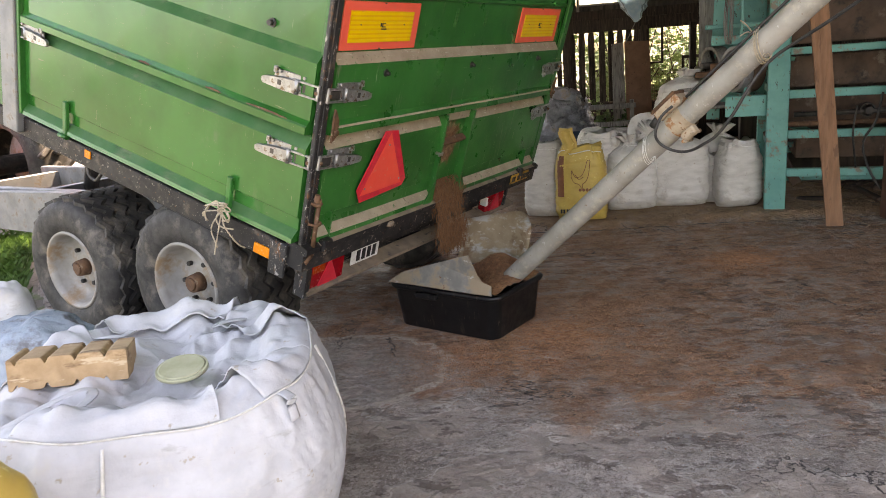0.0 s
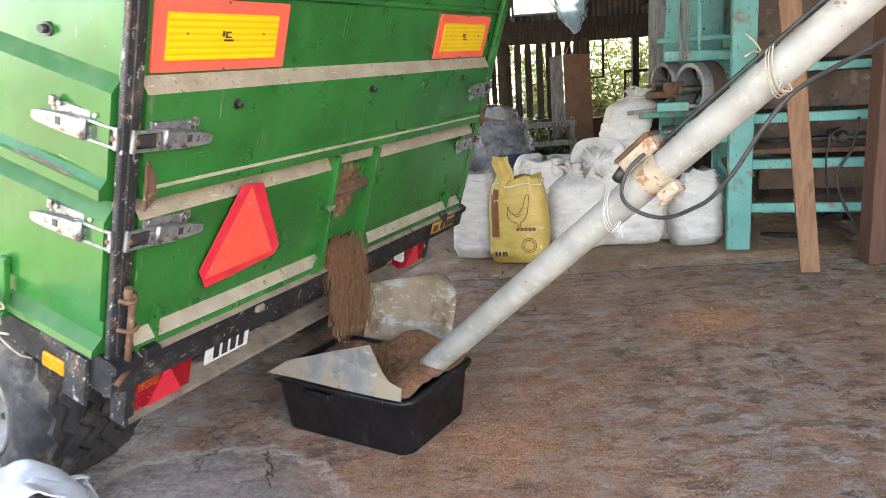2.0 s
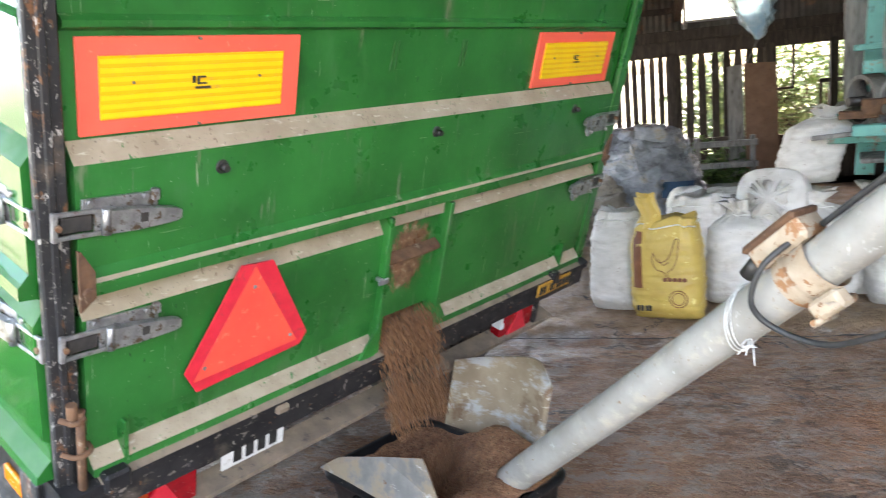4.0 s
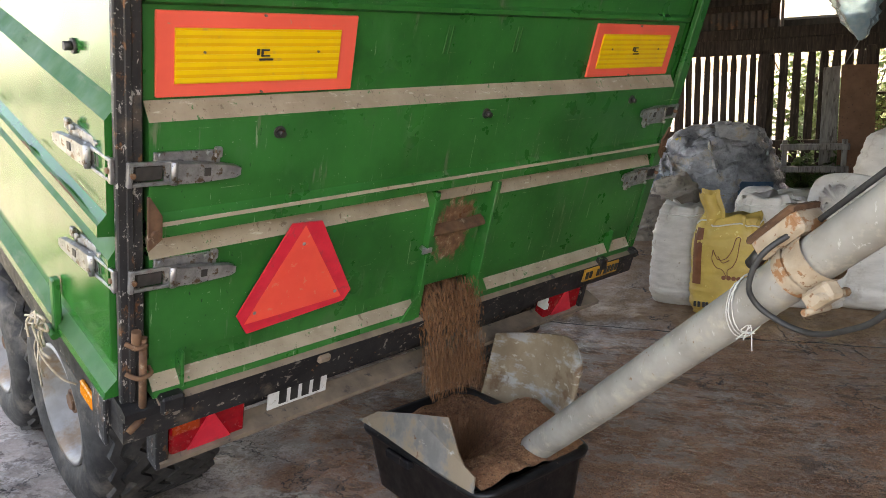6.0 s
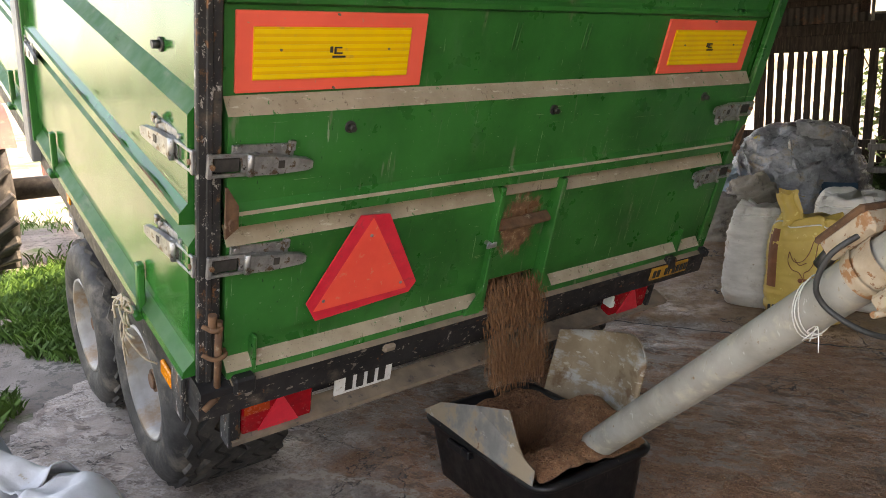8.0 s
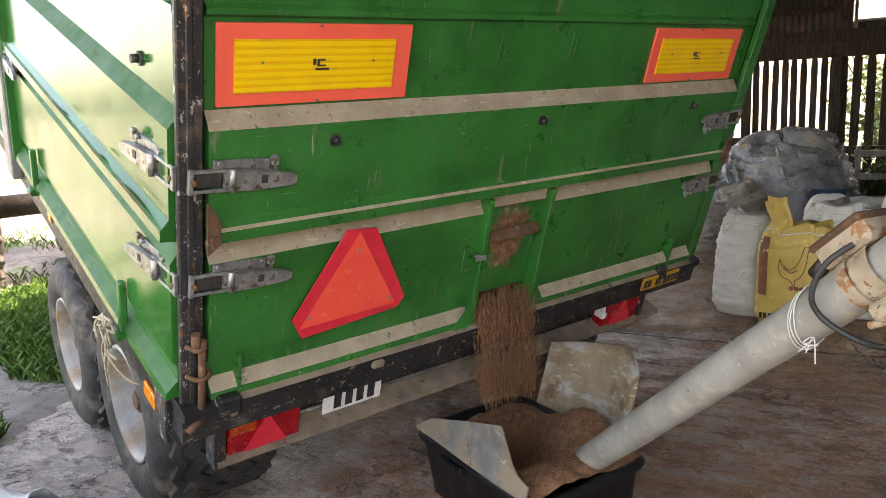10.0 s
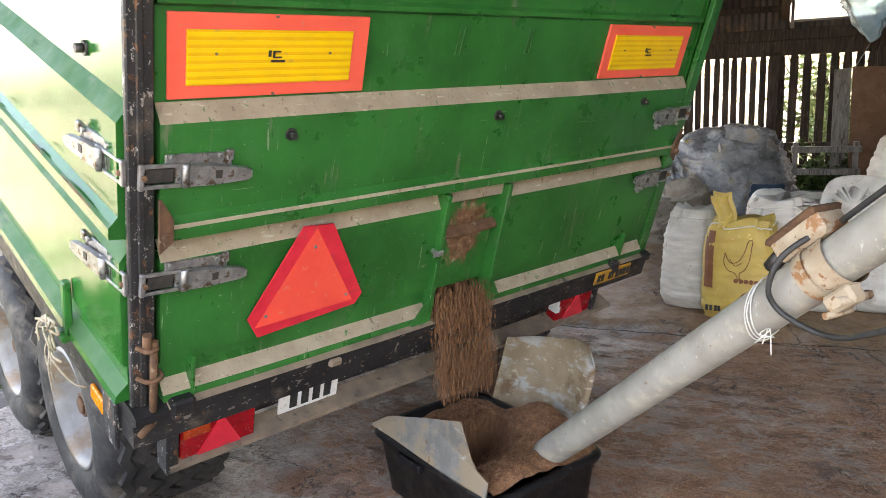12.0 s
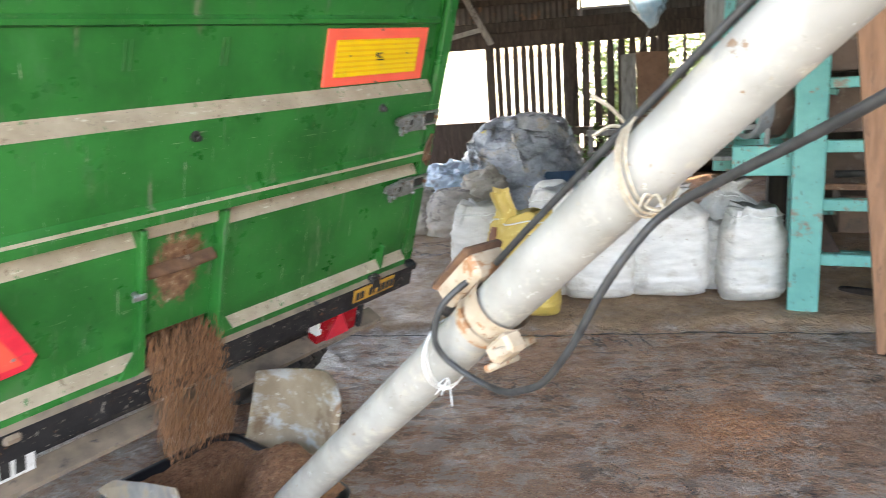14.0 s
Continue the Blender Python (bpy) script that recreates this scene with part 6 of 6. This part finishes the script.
bm = bmesh.new()
slab(bm, [(wx(0.10), WY - 0.35, 2.40), (wx(0.16), WY - 0.35, 2.42), (wx(0.40), WY - 0.10, 1.84), (wx(0.34), WY - 0.10, 1.82)], 0.05)
tagged(part("brace", bm, M_WOODGREY), "pale diagonal brace under the roof", "brace", kind="structure")
bm = bmesh.new()
slab(bm, [(wx(-0.35), WY - 0.11, wz(1.80)), (wx(0.30), WY - 0.11, wz(1.93)), (wx(0.30), WY - 0.11, wz(1.98)), (wx(-0.35), WY - 0.11, wz(1.86))], 0.05)
tagged(part("brace", bm, M_WOODGREY), "pale brace under the roof", "brace", kind="structure")
for px, py in ((-2.5, 11.4), (6.0, 0.4)):
    bm = bmesh.new()
    box(bm, (px - 0.08, py - 0.08, -0.03), (px + 0.08, py + 0.08, 4.30 - 1.65 * (py - 0.2) / 10.8 - 0.16), 0.01)
    tagged(part("roof_post", bm, M_WOODDARK), "dark wooden roof post", "post", kind="structure")
# boards leaning before the fence
bm = bmesh.new()
slab(bm, [(2.095, 11.55, 0.05), (2.475, 11.55, 0.05), (2.452, 11.72, 1.585), (2.085, 11.72, 1.600)], 0.025)
tagged(part("brown_board", bm, M_BOARD), "tall brown hardboard panel leaning upright", "board")
bm = bmesh.new()
slab(bm, [(1.905, 11.60, 0.05), (2.085, 11.60, 0.05), (2.080, 11.76, 1.590), (1.905, 11.76, 1.575)], 0.025)
tagged(part("grey_board", bm, M_WOODGREY), "weathered grey plank standing beside the brown panel", "board")
# hanging blue plastic
bm = bmesh.new()


def rag(u, v):
    a = 2 * math.pi * u
    r = 0.19 * (1 - v) ** 0.7 * (1 + 0.35 * nz(math.cos(a) * 2, math.sin(a) * 2, v * 4) + 0.22 * fold(math.cos(a) * 3, math.sin(a) * 3, v * 6)) + 0.012
    return Vector((2.19 + 0.06 * v + r * 1.4 * math.cos(a) + 0.03 * nz(v * 6, 0, 1), 11.7 + 0.5 * r * math.sin(a), 2.46 - 0.60 * v))


sheet(bm, rag, 40, 26, wrap=True)
ragob = tagged(part("blue_plastic_rag", bm, M_BLUE, smooth=True), "torn pale blue plastic hanging from a wire", "plastic sheet")
bm = bmesh.new()
rod(bm, (2.25, 11.7, 1.87), (2.10, 11.65, 1.58), 0.006, n=6)
part("wire", bm, M_GREY, ragob)
bm = bmesh.new()
rod(bm, (2.20, 11.7, 2.4), (2.35, 11.7, 2.50), 0.006, n=6)
part("wire", bm, M_GREY, ragob)

# ---- green machine frame ----
mill = root("seed_cleaner", pose(2.66, 6.70, 0.0, 0, 0, -14), "old turquoise-painted wooden seed cleaner with belt pulleys", "farm machine")


def bar(name, lo, hi, mt=M_TURQ, label="", bev=0.006, m=None):
    bm = bmesh.new()
    box(bm, lo, hi, bev, m=m)
    return part(name, bm, mt, mill, label)


bar("post", (-0.085, -0.06, 0.03), (0.085, 0.06, 2.75), label="turquoise-painted timber post")
bar("post", (1.55, -0.06, 0.03), (1.70, 0.06, 2.75))
bar("post", (-0.085, 1.30, 0.03), (0.085, 1.42, 2.75))
bar("post", (1.55, 1.30, 0.03), (1.70, 1.42, 2.75))
bar("post", (-0.62, 0.72, 0.75), (-0.50, 0.84, 2.75), m=pose(0, 0, 0, 0, 3.0, 0))
for z, h in ((0.33, 0.07), (0.66, 0.07), (1.00, 0.07), (1.36, 0.06)):
    bar("rail", (0.085, -0.03, z), (1.55, 0.03, z + h), label="turquoise cross rail")
for z, h in ((0.35, 0.06), (0.72, 0.06), (1.02, 0.06)):
    bar("rail", (0.085, 1.33, z), (1.55, 1.39, z + h))
for z in (0.50, 1.00, 1.55):
    bar("side_rail", (-0.03, 0.06, z), (0.03, 1.30, z + 0.08))
bar("front_block", (-0.42, 0.02, 0.86), (-0.085, 0.08, 1.04))
bar("top_rail", (-0.60, 0.30, 1.46), (0.0, 0.36, 1.54), m=pose(0, 0, 0, 0, 2, 0))
bar("top_rail", (-0.60, 0.40, 1.62), (0.0, 0.44, 1.66))
bar("panel", (0.10, 0.35, 1.07), (1.55, 0.38, 1.34), M_MACHINE, "dusty brown wooden side panel")
bar("panel", (0.10, 0.30, 1.44), (1.55, 0.33, 2.4), M_MACHINE)
bar("panel", (0.10, 0.50, 0.70), (1.55, 0.53, 1.0), M_MACHINE)
bar("panel", (-0.52, 0.95, 0.9), (-0.05, 1.0, 2.5), M_TURQ, "faded turquoise board")
bar("panel", (-0.66, 0.86, 1.3), (-0.50, 0.90, 2.7), M_WOODGREY, "grey weathered board")
bar("chute", (-0.50, 0.30, 1.00), (-0.10, 0.70, 1.04), m=pose(0, 0, 0.30, 0, 14, 0))
bar("shelf", (-0.75, 0.35, 1.04), (-0.12, 0.42, 1.09))
bar("shelf", (-0.70, 0.55, 1.18), (-0.12, 0.62, 1.22), M_TURQ)
bar("shelf", (-0.55, 0.25, 0.92), (-0.10, 0.65, 0.95), M_WOODGREY)
bar("thin_upright", (-0.30, 0.30, 1.0), (-0.27, 0.33, 2.2))
bar("drawer_block", (-0.55, 0.28, 1.22), (-0.40, 0.44, 1.32), M_RUST)
bar("sloping_board", (0.15, 0.55, 0.08), (0.24, 0.60, 0.66), M_MACHINE, m=pose(0.1, 0, 0, 0, -28, 0))
bar("sloping_board", (0.35, 0.65, 0.05), (0.42, 0.70, 0.60), M_TURQ, m=pose(0.5, 0, 0.1, 0, -62, 0))


def pulley(x, y, z, r, w, mt, band, turn=-58):
    m = pose(x, y, z, 0, 0, turn)
    bm = bmesh.new()
    n = 44
    prof = [(0, r * 0.84), (0, r), (w, r), (w, r * 0.84), (0, r * 0.84)]
    rings = [[bm.verts.new((rr * math.cos(2 * math.pi * k / n), px, rr * math.sin(2 * math.pi * k / n))) for k in range(n)] for px, rr in prof]
    for a, b in zip(rings, rings[1:]):
        for k in range(n):
            bm.faces.new((a[k], a[(k + 1) % n], b[(k + 1) % n], b[k]))
    p = part("pulley", bm, mt, mill, "worn flat-belt pulley", m=m)
    for k in range(3):
        bm = bmesh.new()
        a = k * math.pi / 3
        d = Vector((math.cos(a), 0, math.sin(a))) * r * 0.86
        rod(bm, Vector((0, w / 2, 0)) - d, Vector((0, w / 2, 0)) + d, 0.014, n=8)
        part("spoke", bm, M_IRON, p)
    bm = bmesh.new()
    rod(bm, (0, -0.08, 0), (0, w + 0.25, 0), 0.030)
    part("shaft", bm, M_IRON, p)
    if band:
        bm = bmesh.new()
        sheet(bm, lambda u, v: Vector(((r + 0.008) * math.cos(2 * math.pi * u), w * (0.35 + 0.62 * v), (r + 0.008) * math.sin(2 * math.pi * u))), 44, 2, wrap=True)
        part("belt", bm, M_MACHINE, p)


pulley(-0.36, 0.22, 1.26, 0.20, 0.20, M_GREY, True)
pulley(-0.56, 0.50, 1.30, 0.17, 0.12, M_WOODGREY, False)
pulley(1.10, 0.15, 0.85, 0.09, 0.08, M_IRON, False, 0)
pulley(0.72, 0.18, 0.86, 0.06, 0.10, M_IRON, False, 0)
bar("bearing_block", (-0.60, 0.16, 1.10), (-0.36, 0.28, 1.17), M_TURQ)
bar("bearing_block", (-0.68, 0.30, 1.20), (-0.45, 0.40, 1.25), M_RUST)
bar("thin_bar", (-0.75, 0.18, 1.12), (-0.10, 0.21, 1.15), M_WOODGREY, m=pose(0, 0, 0.02, 0, -4, 0))
bar("slanted_stick", (-0.30, 0.12, 0.86), (-0.27, 0.15, 1.12), M_WOODGREY, m=pose(0, 0, 0, 0, 3, 0))
bar("slanted_stick", (-0.38, 0.14, 0.86), (-0.35, 0.17, 1.10), M_TURQ, m=pose(0, 0, 0, 0, 6, 0))
bar("rail", (0.085, 0.60, 0.50), (1.55, 0.64, 0.55), M_TURQ)
bar("rail", (0.085, 0.20, 0.74), (1.55, 0.24, 0.78), M_RUST)
bar("rail", (0.085, 0.80, 0.15), (1.55, 0.86, 0.20), M_TURQ)
bar("sieve_box", (0.20, 0.45, 0.42), (1.40, 1.10, 0.66), M_MACHINE)
bm = bmesh.new()
rod(bm, (0.15, 0.20, 0.84), (1.5, 0.20, 0.86), 0.022)
part("shaft", bm, M_IRON, mill)
bm = bmesh.new()
box(bm, (0.92, -0.10, 0.36), (1.12, 0.10, 0.56), 0.02)
rod(bm, (1.02, -0.10, 0.46), (1.02, -0.17, 0.46), 0.06)
part("motor_box", bm, M_TURQ, mill, "turquoise motor housing")
bm = bmesh.new()
rod(bm, (1.02, -0.165, 0.46), (1.02, -0.18, 0.46), 0.036)
part("motor_cap", bm, M_RUST, mill)
bm = bmesh.new()
tube(bm, [(0.78, -0.05, 1.02), (0.74, -0.08, 0.80), (0.66, -0.06, 0.62), (0.70, -0.08, 0.42), (0.80, -0.10, 0.24), (0.95, -0.06, 0.12)], 0.010)
tube(bm, [(0.60, -0.05, 0.92), (0.58, -0.06, 0.70), (0.62, -0.02, 0.40)], 0.008)
part("cable", bm, M_CABLE, mill)
bm = bmesh.new()
for k in range(3):
    dx = k * 0.012
    tube(bm, [(-0.42 + dx, 0.28, 1.95), (-0.44 + dx, 0.26, 1.70), (-0.43 + dx, 0.25, 1.52), (-0.40 + dx, 0.26, 1.50), (-0.39 + dx, 0.27, 1.72), (-0.40 + dx, 0.28, 1.95)], 0.005, 6, 5)
part("rope_coil", bm, M_WOODGREY, mill, "coil of grey rope")
bm = bmesh.new()
slab(bm, [(2.845, 6.02, 0.03), (2.965, 6.00, 0.03), (2.74, 6.22, 2.7), (2.60, 6.24, 2.7)], 0.03)
tagged(part("leaning_plank", bm, M_PLANK), "raw sawn plank leaning against the machine", "plank")
bm = bmesh.new()
box(bm, (3.36, 6.12, 0.02), (3.52, 6.28, 3.2), 0.008)
tagged(part("brown_post", bm, M_POSTBROWN), "dark reddish-brown timber roof post", "post", kind="structure")
rnd = random.Random(21)
for k in range(7):
    bm = bmesh.new()
    ln = rnd.uniform(0.3, 0.7)
    box(bm, (-ln / 2, -0.03, 0.0), (ln / 2, 0.03, 0.035), 0.006)
    ob = tagged(part("scrap_wood", bm, M_WOODDARK if k % 2 else M_MACHINE), "offcut of old wood lying under the machine", "wood scrap", "scraps under the machine")
    xx, yy = rnd.uniform(2.9, 3.9), rnd.uniform(6.9, 7.9)
    ob.matrix_world = pose(xx, yy, floor_z(xx, yy) + 0.005 + 0.03 * (k % 3), 0, rnd.uniform(-6, 6), rnd.uniform(0, 180))
# low dark upright slab behind the machine
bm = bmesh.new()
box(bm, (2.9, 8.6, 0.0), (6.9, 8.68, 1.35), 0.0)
tagged(part("partition", bm, M_WALL), "dark low partition behind the machine", "wall", kind="structure")

# ---- plants ----


def shrub(name, x, y, z0, sx, sy, h, count, seed, leaf, label, mt=M_LEAF):
    rnd = random.Random(seed)
    thing = root(name, pose(x, y, z0), label, "shrub")
    bm = bmesh.new()
    tips = []
    for k in range(max(5, count // 60)):
        a, r = rnd.uniform(0, 6.28), rnd.uniform(0.1, 1) ** 0.5
        tip = Vector((sx * r * math.cos(a), sy * r * math.sin(a), h * rnd.uniform(0.45, 1)))
        base = Vector((tip.x * 0.3, tip.y * 0.3, 0))
        tube(bm, [base, (base + tip) / 2 + Vector((0, 0, 0.08 * h)), tip], 0.006 + 0.002 * h, 5, 4)
        tips.append((base, tip))
    part("stems", bm, M_WOODDARK, thing)
    bm = bmesh.new()
    for k in range(count):
        base, tip = rnd.choice(tips)
        p = base.lerp(tip, rnd.uniform(0.2, 1.05)) + Vector((rnd.gauss(0, 0.10) * sx, rnd.gauss(0, 0.10) * sy, rnd.gauss(0, 0.06) * h))
        q = Euler((rnd.uniform(-0.9, 0.9), rnd.uniform(-0.9, 0.9), rnd.uniform(0, 6.28))).to_matrix()
        ln, w = leaf * rnd.uniform(0.6, 1.3), leaf * 0.36
        pts = [Vector((0, 0, 0)), Vector((w, ln * 0.4, 0.012)), Vector((0, ln, -0.02)), Vector((-w, ln * 0.4, 0.012))]
        bm.faces.new([bm.verts.new(p + q @ v) for v in pts])
    part("leaves", bm, mt, thing)


shrub("shrub", 1.74, 11.6, 0.0, 0.46, 0.24, 0.74, 460, 1, 0.11, "leafy green weeds growing inside the fence")
shrub("shrub", 1.36, 11.7, 0.0, 0.23, 0.17, 0.80, 160, 2, 0.10, "leafy green weeds growing inside the fence")
bm = bmesh.new()
for k in range(3):
    box(bm, (1.47, 11.40, 0.12 + 0.26 * k), (2.20, 11.48, 0.19 + 0.26 * k), 0.004)
for x in (1.49, 2.12):
    box(bm, (x, 11.41, 0.02), (x + 0.055, 11.49, 0.76), 0.004)
tagged(part("old_rack", bm, M_WOODGREY), "broken grey slatted rack among the weeds", "rack")
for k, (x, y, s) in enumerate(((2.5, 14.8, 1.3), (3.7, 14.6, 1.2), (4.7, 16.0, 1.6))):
    shrub("hedge_bush", x, y, -0.03, 0.9 * s, 0.7 * s, 1.50 * s, 2600, 30 + k, 0.13, "leafy hedge bush outside the shed, sunlight painted into its leaves", M_HEDGE)
bm = bmesh.new()
rnd = random.Random(8)
for k in range(64000):
    band = rnd.random()
    if band < 0.75:
        x, y = rnd.uniform(-5.6, -1.9), rnd.uniform(3.2, 7.4)
    else:
        x, y = rnd.uniform(-9, -2.9), rnd.uniform(2.0, 14)
    if nz(x * 0.8, y * 0.8, 4) + 0.3 * nz(x * 3, y * 3, 2) < (-0.26 if band < 0.75 else 0.05) or x > slab_edge(y) - 0.12 or (5.6 < (x * -0.3 + y * 0.95) - 0.0 < 6.1 and x < -4.2):
        continue
    a, ln, w = rnd.uniform(0, 6.28), rnd.uniform(0.035, 0.12), rnd.uniform(0.003, 0.007)
    d = Vector((math.cos(a), math.sin(a), 0))
    s = Vector((-d.y, d.x, 0)) * w
    p = Vector((x, y, -0.036))
    v = [bm.verts.new(p - s), bm.verts.new(p + s), bm.verts.new(p + d * ln * 0.25 + Vector((0, 0, ln * 0.7)) + s * 0.7), bm.verts.new(p + d * ln * 0.7 + Vector((0, 0, ln)))]
    bm.faces.new((v[0], v[1], v[2]))
    bm.faces.new((v[0], v[2], v[3]))
tagged(part("grass", bm, M_GRASS), "tufts of green grass at the edge of the yard", "grass", kind="stuff")

# ---- litter on the floor ----
bm = bmesh.new()
rnd = random.Random(14)
spots = []
while len(spots) < 30000:
    c = rnd.choice(((0.55, 3.75, 0.45), (0.75, 4.2, 0.5), (1.6, 4.6, 0.9), (2.0, 5.25, 0.45), (2.0, 5.25, 0.22), (0.62, 3.95, 0.22), (0.2, 3.65, 0.35), (-0.2, 4.5, 0.5), (1.2, 3.4, 0.6)))
    x, y = rnd.gauss(c[0], c[2] * 0.6), rnd.gauss(c[1], c[2] * 0.5)
    if 2.2 < y < 6.4:
        spots.append((x, y, floor_z(x, y) + 0.004))
seeds(bm, spots, 0.0085, 0.0045, rnd=rnd)
tagged(part("spilled_feed", bm, M_SPILL), "spilled brown feed pellets scattered on the floor", "feed", kind="stuff")
bm = bmesh.new()
spots = []
for k in range(5200):
    x, y = rnd.uniform(1.0, 4.2), rnd.uniform(6.35, 8.2) if rnd.random() < 0.8 else rnd.uniform(5.6, 6.5)
    spots.append((x, y, floor_z(x, y) + 0.005))
seeds(bm, spots, 0.030, 0.003, rnd=rnd)
tagged(part("straw_litter", bm, M_STRAW), "short straw and husks littering the earth", "straw", kind="stuff")

# ---- falling feed ----
MOUTH = TM @ TIP @ Vector((1.240, -0.050, 0.19))
ACROSS = (TM.to_3x3() @ Vector((1, 0, 0))).normalized()
AWAY = (TM.to_3x3() @ Vector((0, -1, 0))).normalized()
stream = root("feed_stream", Matrix.Translation(MOUTH), "stream of brown feed falling from the grain door into the tub", "feed")
clumps = []
COUNT, PERIOD = 10, 0.40
for k in range(COUNT):
    rnd = random.Random(100 + k)
    bm = bmesh.new()
    places = []
    for j in range(950):
        s, o, z = rnd.uniform(-0.138, 0.138) + rnd.gauss(0, 0.006), rnd.gauss(0, 0.022), rnd.uniform(-0.075, 0.075)
        if nz(s * 30, k * 3.3, z * 6) < -0.42:
            continue
        places.append(ACROSS * s + AWAY * o + Vector((0, 0, z)))
    seeds(bm, places, 0.024, 0.0048, True, rnd)
    clumps.append(tagged(part("falling_grain", bm, M_PELLET, stream), kind="stuff"))


def fall(t):
    """Where a clump is t seconds after it leaves the load: out of the door, then down."""
    a = min(t / 0.10, 1)
    d = max(0.0, t - 0.05)
    return AWAY * (-0.13 * (1 - a) + 0.10 * t) + Vector((0, 0, 0.07 * (1 - a) - 0.55 * d - 4.9 * d * d))


def motions():
    steps = (0.0, 0.06, 0.12, 0.18, 0.24, 0.30, 0.36)
    for k, clump in enumerate(clumps):
        rows = []
        n = -1
        while True:
            start = n * PERIOD + k * PERIOD / COUNT
            if start > 14.4:
                break
            for st in steps:
                t = start + st
                if -0.05 <= t <= 14.3:
                    rows.append((round(t * FPS) / FPS, Matrix.Translation(fall(st))))
            n += 1
        clean = []
        for t, m in rows:
            if not clean or t > clean[-1][0] + 0.01:
                clean.append((t, m))
        walk(clump, clean)


motions()
